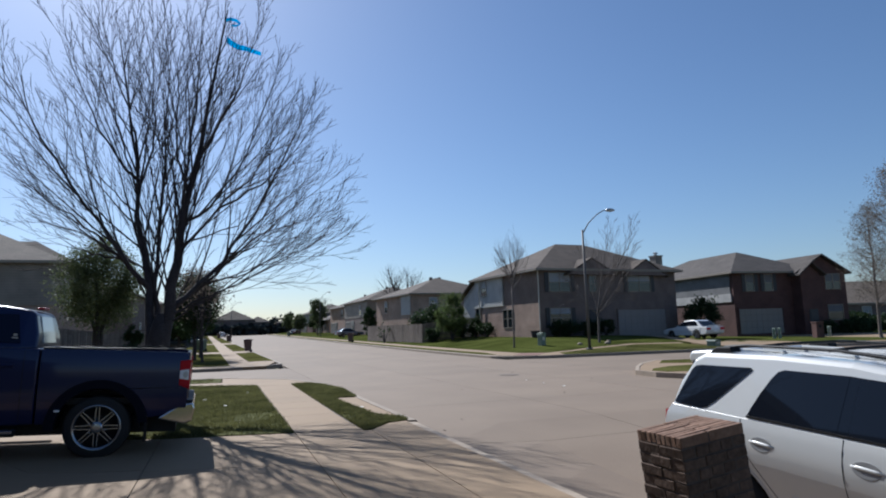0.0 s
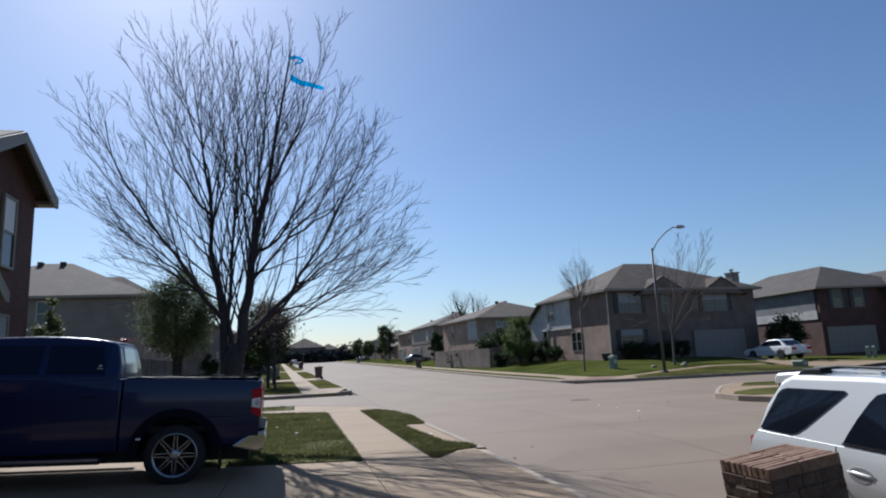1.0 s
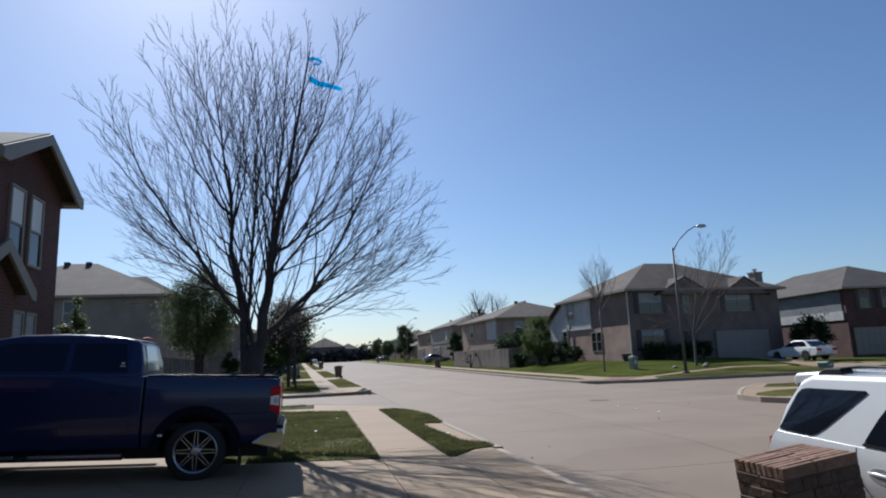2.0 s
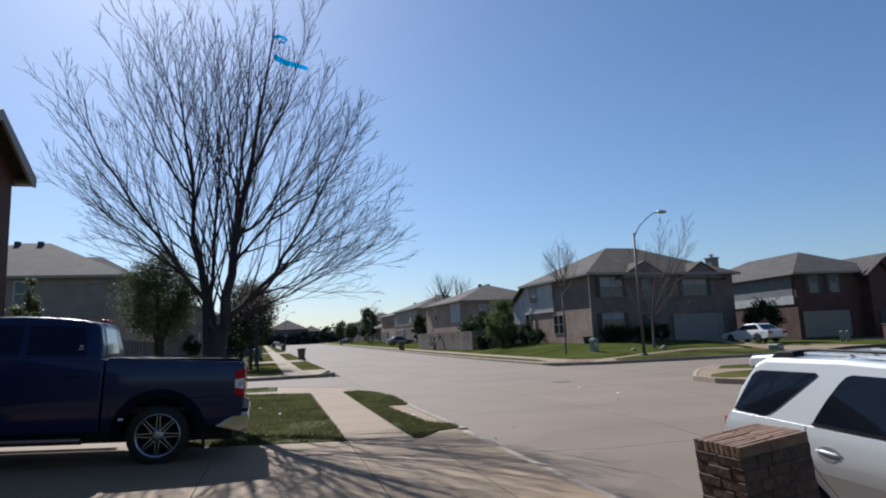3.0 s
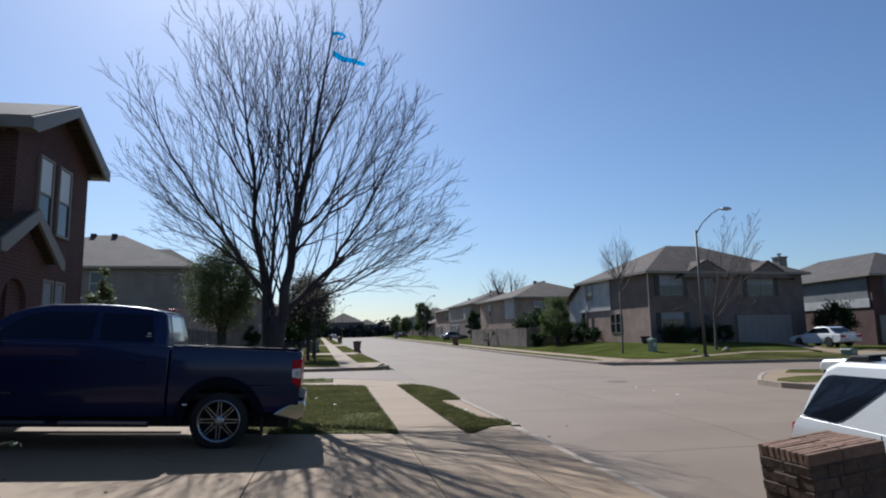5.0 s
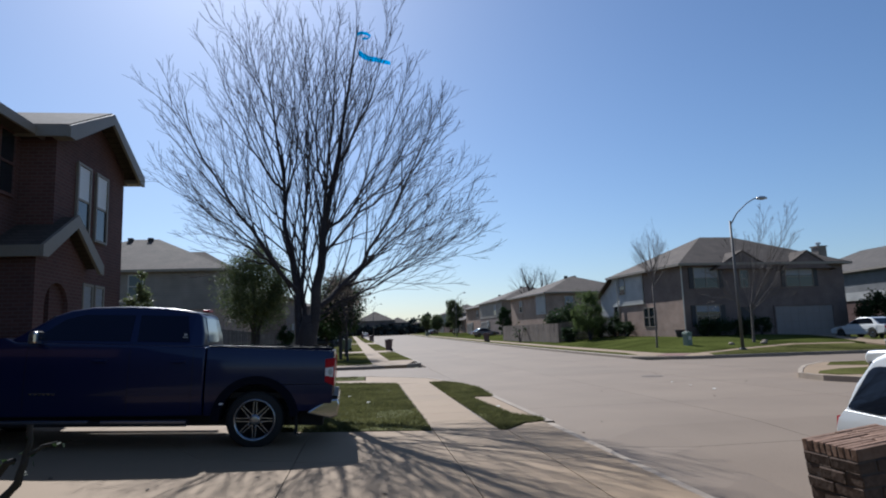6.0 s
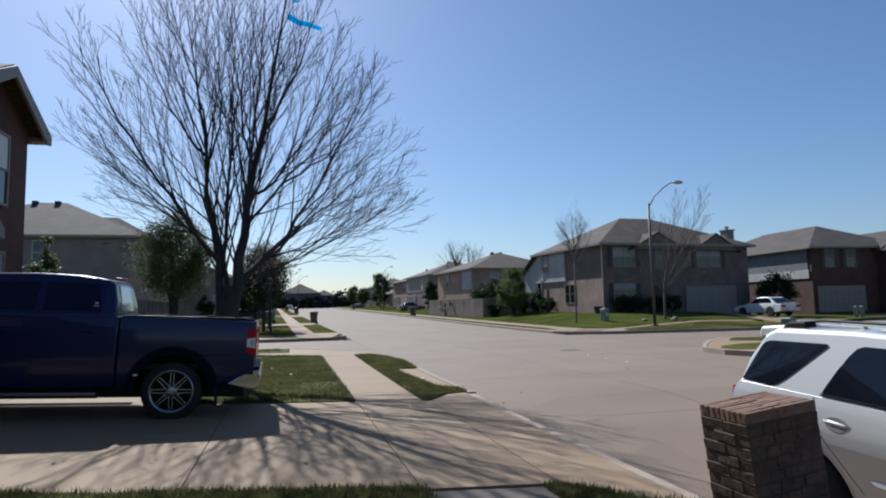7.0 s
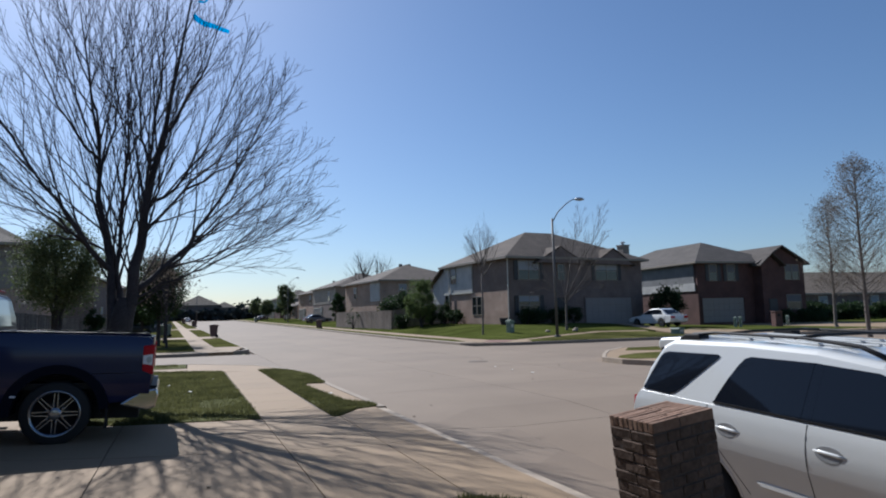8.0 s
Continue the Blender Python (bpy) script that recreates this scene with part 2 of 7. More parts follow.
def patch(bm, outline, off=0.0, thick=0.3, step=1.0, height=gz):
    """A sheet over an outline that follows the ground, with a skirt down its rim."""
    face = bm.faces.new([bm.verts.new((x, y, 0)) for x, y in outline])
    xs, ys = [p[0] for p in outline], [p[1] for p in outline]
    for lo, hi, no in ((min(xs), max(xs), (1, 0, 0)), (min(ys), max(ys), (0, 1, 0))):
        c = lo + step
        while c < hi - 0.02:
            bmesh.ops.bisect_plane(bm, geom=bm.verts[:] + bm.edges[:] + bm.faces[:], plane_co=Vector(no) * c, plane_no=no)
            c += step
    for v in bm.verts:
        v.co.z = height(v.co.x, v.co.y) + off
        v.co.x = veer(v.co.x, v.co.y)
    rim = [e for e in bm.edges if e.is_boundary]
    if thick:
        ext = bmesh.ops.extrude_edge_only(bm, edges=rim)
        for v in ext["geom"]:
            if isinstance(v, bmesh.types.BMVert):
                v.co.z -= thick
    return face


def sheet(name, outline, mat, off=0.0, thick=0.3, step=1.0, label="", category="", parent=None, kind="structure"):
    bm = new_bm()
    patch(bm, outline, off, thick, step)
    ob = finish(name, bm, mat)
    if parent:
        ob.parent = parent
        return ob
    return tagged(ob, label, category, kind=kind)
LAMP_STEEL = material("weathered bronze steel", (0.095, 0.088, 0.085), 0.6, 0.2, vary=0.15)
# stained kerb concrete, brightened in colour to show a sunlit lip and face
KERB_LIT = material("stained kerb, sunlit tone", (0.32, 0.255, 0.19), 0.85, vary=0.2, grain=18, patch=2.5, stain=0.5, bump=0.5)
STREAMER = material("blue plastic film", (0.03, 0.55, 0.85), 0.4, vary=0.15, grain=20, patch=5, bump=0, through_light=0.85)
CANE = material("dark rose cane", (0.03, 0.02, 0.015), 0.8, vary=0.3, grain=40, bump=0.5)

SIDING_PALE = coursed("pale lap siding", (0.43, 0.42, 0.405), (0.40, 0.39, 0.38), (0.28, 0.275, 0.265), 6.0, 0.18, 0.012, 0.6)

# ---- ground, street, lawns, pavements ----


def arc(cx, cy, r, a0, a1, n=8):
    return [(cx + r * math.cos(radians(a0 + (a1 - a0) * i / n)), cy + r * math.sin(radians(a0 + (a1 - a0) * i / n))) for i in range(n + 1)]


def road_z(x, y):
    return gz(x, y) - 0.15


def grid_ground():
    bm = new_bm()
    xs = [-600, -250, -120, -60, -30, -15, -8, -4, 0, 3, 6, 9, 12, 15, 18, 21, 24, 28, 32, 36, 40, 45, 60, 90, 160, 300, 700]
    ys = [-300, -60, -20, -8, -3, 0, 3, 6, 9, 12, 16, 20, 24, 28, 32, 36, 40, 45, 50, 60, 75, 100, 140, 200, 300, 500, 900, 1600]
    rows = [[bm.verts.new((x, y, gz(min(x, 60), min(y, 300)) - 0.32)) for x in xs] for y in ys]
    for a, b in zip(rows, rows[1:]):
        for i in range(len(xs) - 1):
            bm.faces.new((a[i], a[i + 1], b[i + 1], b[i]))
    return tagged(finish("ground", bm, FARLAND, True), "wide flat ground under the whole neighbourhood", "ground", kind="structure")


grid_ground()
KL, KR = 3.15, 14.4          # kerb lines of the street
# far and near kerb lines of the side street
def far_kerb(x):
    return 32.6 - 0.16 * x


def near_kerb(x):
    return 24.9 - 0.28 * x if x < 5 else 18.6 - 0.16 * (x - 13)


sheet("road", [(KL - 0.1, -45), (KR + 0.1, -45), (KR + 0.1, 222), (KL - 0.1, 222)], JOINT, -0.24, 0.1, 1.0, "pale concrete residential street with cut joints", "road")
ROADBED = bpy.data.objects["road"]
sheet("road_side", [(KR - 0.07, near_kerb(KR)), (60, near_kerb(60)), (60, far_kerb(60)), (KR - 0.07, far_kerb(KR))], ROAD, -0.15, 0.1, 2.5, "pale concrete side street leaving the crossing", "road")
sheet("road_west", [(-45, near_kerb(-45) - 5), (0.2, 24.6), (2.2, 22.4), (KL + 0.085, 18.5), (KL + 0.085, far_kerb(KL)), (-45, far_kerb(-45))], ROAD, -0.15, 0.1, 2.5, "pale concrete side street leaving the crossing", "road")


def kerb(name, pts, label="worn concrete kerb along the street", high=0.0, wide=0.16, drop=0.2, mat=KERB):
    bm = new_bm()
    fine = []
    for a, b in zip(pts, pts[1:]):
        a, b = Vector(a), Vector(b)
        n = max(1, int((b - a).length / 1.5))
        fine += [a + (b - a) * (i / n) for i in range(n)]
    fine.append(Vector(pts[-1]))
    prev = None
    for i, p in enumerate(fine):
        d = (fine[min(i + 1, len(fine) - 1)] - fine[max(i - 1, 0)]).normalized()
        s_ = Vector((-d.y, d.x))
        ring = []
        z = gz(p.x, p.y) + high
        for o, h in ((-wide / 2, -drop), (-wide / 2, -0.03), (-wide / 2 + 0.03, 0.006), (wide / 2, 0.008), (wide / 2, -drop)):
            q = p + s_ * o
            ring.append(bm.verts.new((veer(q.x, q.y), q.y, z + h)))
        if prev:
            for j in range(5):
                bm.faces.new((prev[j], prev[(j + 1) % 5], ring[(j + 1) % 5], ring[j]))
        prev = ring
    return tagged(finish(name, bm, mat), label, "kerb", kind="structure")


# lawns: outlines in plan
LAWN_L = [(1.1, 10.3), (1.06, 20.3), (-1.2, 21.9), (-14, 23), (-14, 13.9), (-6.4, 13.6), (-2.8, 13.2), (-2.1, 11.15), (-1.1, 10.9)]
STRIP = [(2.18, 9.95), (2.72, 10.6), (3.1, 10.75), (3.12, 11.0), (2.75, 11.6), (2.62, 13.6), (2.55, 15.3), (3.12, 15.15), (3.2, 17.5), (2.95, 19.3), (2.6, 20.1), (2.1, 20.1)]
YARD = [(1.15, -12), (1.15, 5.2), (-0.8, 5.72), (-3.6, 6.2), (-8, 6.7), (-14, 7), (-14, -12)]
STRIP_NEAR = [(2.13, -12), (2.13, 5.0), (2.62, 4.55), (3.05, 4.1), (3.05, -12)]
NIB = [(0.05, 22.6), (0.05, 24.4), (-6, 26.3), (-14, 28.2), (-14, 25.4), (-6, 23.9), (-1, 22.75)]
LAWN_M = [(0.5, 34.4), (0.5, 240), (-60, 240), (-60, 42.5), (-8, 35.0)]
STRIP_M = [(1.65, 38.4), (3.06, 38.4), (3.08, 53.5), (1.65, 53.5)]
STRIP_M2 = [(1.65, 58.5), (3.08, 58.5), (3.08, 86), (1.65, 86)]
STRIP_M3 = [(1.65, 95), (3.08, 95), (3.08, 240), (1.65, 240)]
LAWN_A = [(18.1, 32.6), (21.3, 33.9), (25.7, 35.2), (29.5, 34.8), (36.8, 29.8), (45, 27.9), (45, 62), (16.65, 62), (16.65, 36.5), (16.9, 33.6)]
STRIP_A = [(14.5, 33.6), (15.0, 33.0), (15.6, 36.0), (15.6, 62), (15.6, 230), (14.5, 230)]
STRIP_A2 = [(17.7, 30.0), (22, 29.25), (29.4, 28.1), (29.4, 34.2), (25.7, 34.6), (21.3, 33.3), (18.6, 32.0)]
LAWN_B = [(16.6, 62), (90, 62), (90, 240), (16.6, 240)]
LAWN_C = [(45, 27.9), (95, 20.5), (95, 90), (45, 90)]
CORNER = [(13.45, 16.5), (13.4, 17.2), (14.0, 17.9), (15.2, 18.5), (19, 18.6), (19, 17.0), (14.5, 16.1)]
CORNER_FAR = [(16.1, 20.2), (17.3, 21.5), (24, 20.7), (24, 19.2), (17, 19.5)]
CORNER_LAWN = [(KR + 1.1, 15.2), (60, 9.9), (60, -40), (KR + 1.0, -40)]

for nm, ol, mt, stp, lb in (
    ("lawn", LAWN_L, GRASS, 1.2, "patchy early spring lawn beside a driveway"),
    ("verge", STRIP, GRASS, 0.6, "narrow grass verge between pavement and street"),
    ("front_yard", YARD, GRASS, 1.5, "thin dry grass yard at the driveway edge"),
    ("verge_near", STRIP_NEAR, GRASS, 1.0, "grass verge round a brick mailbox"),
    ("verge_nib", NIB, GRASS, 1.5, "small grass nib at the side street corner"),
    ("lawn_far", LAWN_M, DULL, 6.0, "dull green lawns along the far pavement"),
    ("verge_far", STRIP_M, DULL, 4.0, "narrow grass verge along the street"),
    ("verge_far_2", STRIP_M2, DULL, 6.0, "narrow grass verge along the street"),
    ("verge_far_3", STRIP_M3, DULL, 6.0, "narrow grass verge along the street"),
    ("lawn_corner", LAWN_A, GREEN, 2.0, "bright green corner lawn rising to a house"),
    ("verge_corner", STRIP_A, DULL, 5.0, "narrow grass verge along the street"),
    ("verge_corner_side", STRIP_A2, DULL, 2.0, "grass verge by the side street"),
    ("lawn_back", LAWN_B, GREEN, 8.0, "lawns of the houses down the street"),
    ("lawn_side", LAWN_C, GREEN, 6.0, "green lawn before a brick house"),
    ("verge_opposite", CORNER, DULL, 2.0, "grass corner verge across the street"),
    ("verge_opposite_far", CORNER_FAR, DULL, 2.0, "grass corner verge across the street"),
    ("lawn_opposite", CORNER_LAWN, GRASS, 6.0, "lawn across the street"),
):
    sheet(nm, ol, mt, 0.012, 0.3, stp, lb, "lawn")

sheet("flower_bed", [(-6.5, 2.0), (-1.4, 2.0), (-1.5, 4.9), (-2.3, 5.75), (-3.6, 6.12), (-6.5, 6.45)], SOIL, 0.03, 0.2, 0.8, "bare brown soil bed with thin weeds at the driveway edge", "flower bed")

# pavement beds, with the slabs laid on them later
sheet("pavement_bed", [(1.1, -12), (2.25, -12), (2.25, 20.2), (1.1, 20.4)], JOINT, -0.02, 0.25, 2.0, "joint bed under the pavement slabs", "pavement")
PAVEBED = bpy.data.objects["pavement_bed"]
sheet("driveway", [(3.12, 4.35), (3.12, 10.7), (2.3, 9.95), (1.1, 10.28), (-1.1, 10.88), (-2.1, 11.12), (-2.8, 13.15), (-6.4, 13.55), (-7.8, 13.6), (-7.8, 6.7), (-3.6, 6.25), (-0.8, 5.75), (1.15, 5.2), (2.35, 5.0)], JOINT, -0.025, 0.25, 1.5, "wide tan concrete driveway of jointed slabs", "driveway")
DRIVE = bpy.data.objects["driveway"]
sheet("pavement_far", [(0.5, 34.4), (1.65, 35.2), (3.08, 37.4), (3.08, 240), (0.5, 240)], WALKWAY, 0.0, 0.3, 4.0, "pale concrete pavement running down the street", "pavement")
sheet("pavement_crossing", [(1.05, 20.25), (2.2, 20.1), (2.9, 19.9), (2.2, 22.4), (0.3, 24.5), (0.09, 24.6), (0.09, 22.5), (-1, 22.68), (-6, 23.85), (-14, 25.35), (-14, 23.05), (-1.2, 21.95)], WALKWAY, 0.0, 0.3, 1.5, "concrete kerb ramp at the side street", "pavement")
sheet("pavement_apron", [(2.6, 11.6), (3.13, 11.0), (3.13, 15.12), (2.58, 15.28), (2.64, 13.6)], WALKWAY, -0.005, 0.25, 1.0, "small concrete apron in the verge", "pavement")
sheet("pavement_corner_west", [(-20, 35.6), (-8, 33.9), (0.9, 32.6), (2.2, 32.7), (3.1, 37.3), (1.65, 35.2), (0.5, 34.4), (-8, 35.0), (-20, 37)], WALKWAY, 0.0, 0.3, 3.0, "concrete corner pavement", "pavement")
sheet("pavement_east", [(15.0, 33.0), (16.9, 33.6), (16.65, 36.5), (16.65, 240), (15.6, 240), (15.6, 36.0)], WALKWAY, 0.0, 0.3, 5.0, "pale concrete pavement along the street", "pavement")
sheet("pavement_corner_east", [(14.5, 33.6), (14.6, 32.4), (15.4, 30.8), (16.4, 29.95), (17.7, 30.0), (18.6, 32.0), (18.1, 32.6), (16.9, 33.6), (15.0, 33.0)], WALKWAY, 0.0, 0.3, 2.0, "concrete kerb ramp on the far corner", "pavement")
sheet("pavement_side", [(18.6, 32.0), (21.3, 33.3), (25.7, 34.6), (29.5, 34.2), (29.5, 34.8), (25.7, 35.2), (21.3, 33.9), (18.1, 32.6)], WALKWAY, 0.0, 0.3, 2.0, "narrow concrete pavement along the side street", "pavement")
sheet("pavement_side_east", [(36.6, 28.5), (45, 26.6), (45, 27.9), (36.8, 29.8)], WALKWAY, 0.0, 0.3, 3.0, "narrow concrete pavement along the side street", "pavement")
sheet("kerb_ramp", [(15.3, 31.4), (16.2, 30.3), (17.6, 32.1), (16.7, 33.3)], RAMP_RED, 0.010, 0.2, 1.0, "dusty red panel set in the corner kerb ramp", "kerb ramp")
sheet("pavement_opposite", [(14.35, 12.5), (13.7, 14.6), (13.12, 16.5), (13.22, 17.6), (14.3, 19.0), (15.6, 20.5), (17.2, 21.75), (24, 20.9), (60, 14.9), (60, 9.6), (26, 14.9), (15.6, 15.0), (15.4, 12.5)], WALKWAY, 0.0, 0.3, 2.0, "concrete corner pavement across the street", "pavement")
for _y in (55.6, 90.0):
    sheet("driveway_west", [(-9, _y + 1.2), (0.5, _y - 2.0), (0.5, _y + 2.0), (-9, _y + 5)], WALKWAY, 0.02, 0.2, 4.0, "concrete driveway crossing a far lawn", "driveway")
sheet("driveway_corner", [(29.5, 28.0), (36.5, 27.3), (37.0, 42.5), (31.0, 43.5)], WALKWAY, 0.02, 0.3, 2.0, "concrete driveway of the corner house", "driveway")
sheet("driveway_side", [(45, 25.7), (58, 23.6), (56, 43.0), (46.5, 44.0)], WALKWAY, 0.02, 0.3, 3.0, "concrete driveway of the brick house", "driveway")

kerb("kerb_near", [(KL, -12), (KL, 4.2)])
kerb("kerb_driveway", [(KL, 4.2), (KL - 0.02, 7.5), (KL, 10.6)], "low rolled concrete kerb across the driveway", -0.025, 0.17, 0.16, KERB_LIT)
kerb("kerb_verge", [(KL + 0.02, 10.6), (KL, 14), (KL + 0.02, 17.4), (3.0, 19.9), (2.25, 22.45), (0.35, 24.6), (-6, 26.4), (-14, 28.3)])
kerb("kerb_far", [(-30, 38.2), (-8, 33.7), (0, 32.5), *arc(0.6, 35.0, 2.5, -60, 0), (KL, 45), (KL, 120), (KL, 240)])
kerb("kerb_east", [(14.42, 230), (14.42, 120), (14.42, 60), (14.42, 35.5), *arc(17.4, 32.6, 3.0, 175, 260), (22, 29.1), (45, 25.5), (90, 18.3)])
kerb("kerb_opposite", [(14.4, -40), (14.36, 12.5), (13.66, 14.6), (13.06, 16.5), (13.17, 17.65), (14.25, 19.06), (15.55, 20.56), (17.2, 21.84), (24, 20.98), (60, 14.98)], mat=KERB_LIT)

# ---- houses ----


def hip_roof(bm, x0, x1, y0, y1, z, rise, over=0.45, thick=0.14):
    """A hipped roof over a rectangle; the ridge lies along the longer side."""
    x0, x1, y0, y1 = x0 - over, x1 + over, y0 - over, y1 + over
    w, d = x1 - x0, y1 - y0
    if w >= d:
        r0, r1 = (x0 + d / 2, (y0 + y1) / 2), (x1 - d / 2, (y0 + y1) / 2)
    else:
        r0, r1 = ((x0 + x1) / 2, y0 + w / 2), ((x0 + x1) / 2, y1 - w / 2)
    c = [bm.verts.new((x, y, z)) for x, y in ((x0, y0), (x1, y0), (x1, y1), (x0, y1))]
    lo = [bm.verts.new((x, y, z - thick)) for x, y in ((x0, y0), (x1, y0), (x1, y1), (x0, y1))]
    a, b = bm.verts.new((*r0, z + rise)), bm.verts.new((*r1, z + rise))
    if w >= d:
        bm.faces.new((c[0], c[1], b, a)); bm.faces.new((c[1], c[2], b)); bm.faces.new((c[2], c[3], a, b)); bm.faces.new((c[3], c[0], a))
    else:
        bm.faces.new((c[0], c[1], a)); bm.faces.new((c[1], c[2], b, a)); bm.faces.new((c[2], c[3], b)); bm.faces.new((c[3], c[0], a, b))
    for i in range(4):
        j = (i + 1) % 4
        bm.faces.new((lo[i], lo[j], c[j], c[i]))
    bm.faces.new(lo[::-1])


def gable_roof(bm, half, y0, y1, z, rise, over=0.35, thick=0.16, cx=0.0):
    """Two slopes with the ridge along y, centred on cx."""
    h = half + over
    drop = rise * over / half
    pts = [(cx - h, z - drop), (cx, z + rise), (cx + h, z - drop), (cx + h, z - drop - thick), (cx, z + rise - thick), (cx - h, z - drop - thick)]
    prism(bm, pts, y0, y1)


def gutter(bm, x0, x1, y0, y1, z, over=0.45):
    """A fascia board and gutter round the eaves."""
    x0, x1, y0, y1 = x0 - over, x1 + over, y0 - over, y1 + over
    t = 0.06
    box(bm, x0 - t, x1 + t, y0 - t, y0 - 0.004, z - 0.17, z + 0.02)
    box(bm, x0 - t, x1 + t, y1 + 0.004, y1 + t, z - 0.17, z + 0.02)
    box(bm, x0 - t, x0 - 0.004, y0, y1, z - 0.17, z + 0.02)
    box(bm, x1 + 0.004, x1 + t, y0, y1, z - 0.17, z + 0.02)


def window(parent, m, w, h, blind=0.5, shutters=False, mull=1, trim=None, shade=None):
    """A sash window on a wall: local x along the wall, y into it, origin at the sill's middle."""
    f = new_bm()
    t, dp = 0.06, 0.05
    loops = []
    for g_, yv in ((t, 0.04), (t, -dp), (0.0, -dp), (0.0, 0.04)):
        loops.append([f.verts.new(m @ Vector((x, yv, z))) for x, z in ((-w / 2 - g_, -g_), (w / 2 + g_, -g_), (w / 2 + g_, h + g_), (-w / 2 - g_, h + g_))])
    for i in range(4):
        for j in range(4):
            f.faces.new((loops[i][j], loops[i][(j + 1) % 4], loops[(i + 1) % 4][(j + 1) % 4], loops[(i + 1) % 4][j]))
    frame_ob = part("window", f, trim or TRIM, parent)
    f = new_bm(); box(f, -w / 2, w / 2, -dp + 0.015, 0.02, h * 0.5 - 0.025, h * 0.5 + 0.025, m)
    part("sash_bar", f, trim or TRIM, frame_ob)
    for i in range(1, mull):
        cx = -w / 2 + w * i / mull
        f = new_bm(); box(f, cx - 0.03, cx + 0.03, -dp + 0.006, 0.02, 0.001, h - 0.001, m)
        part("mullion", f, trim or TRIM, frame_ob)
    p = new_bm()
    box(p, -w / 2, w / 2, -0.015, 0.01, 0, h, m)
    part("pane", p, PANE, frame_ob)
    if blind:
        b = new_bm()
        n = 8
        prof = []
        for i in range(n + 1):
            z0 = h - h * blind * i / n
            prof += [(-0.020, z0), (-0.032, z0 - 0.02)] if i < n else [(-0.02, z0)]
        prism(b, prof + [(-0.017, h - h * blind), (-0.017, h)], -w / 2 + 0.02, w / 2 - 0.02, "x")
        for v in b.verts:
            v.co = m @ v.co
        part("blind", b, shade or BLIND, frame_ob)
    if shutters:
        for sx in (-1, 1):
            s_ = new_bm()
            cx = sx * (w / 2 + 0.27)
            box(s_, cx - 0.19, cx + 0.19, -0.05, 0, -0.05, h + 0.05, m)
            for i in range(8):
                box(s_, cx - 0.15, cx + 0.15, -0.062, -0.05, 0.02 + i * h / 8, 0.02 + i * h / 8 + h / 13, m)
            part("shutter", s_, SHUTTER, parent)
    return frame_ob


def garage_door(parent, m, w, h, mat=None, jamb=None):
    f = new_bm()
    t = 0.1
    box(f, -w / 2 - t, -w / 2, -0.06, 0.05, 0, h + t, m)
    box(f, w / 2, w / 2 + t, -0.06, 0.05, 0, h + t, m)
    box(f, -w / 2, w / 2, -0.06, 0.05, h, h + t, m)
    door = part("garage_door", f, jamb or TRIM, parent)
    for i in range(4):
        p = new_bm()
        z0, z1 = h * i / 4, h * (i + 1) / 4 - 0.012
        box(p, -w / 2, w / 2, 0.0, 0.045, z0, z1, m)
        k_ = 8
        for j in range(k_):
            a = -w / 2 + w * (j + 0.12) / k_
            box(p, a, a + w * 0.76 / k_, -0.02, 0.0, z0 + 0.08, z1 - 0.08, m)
        part("door_panel", p, mat or GARAGE, door)


# corner house A
def wall_frame(x, y, z, turn=0):
    return pose(x, y, z, 0, 0, turn)


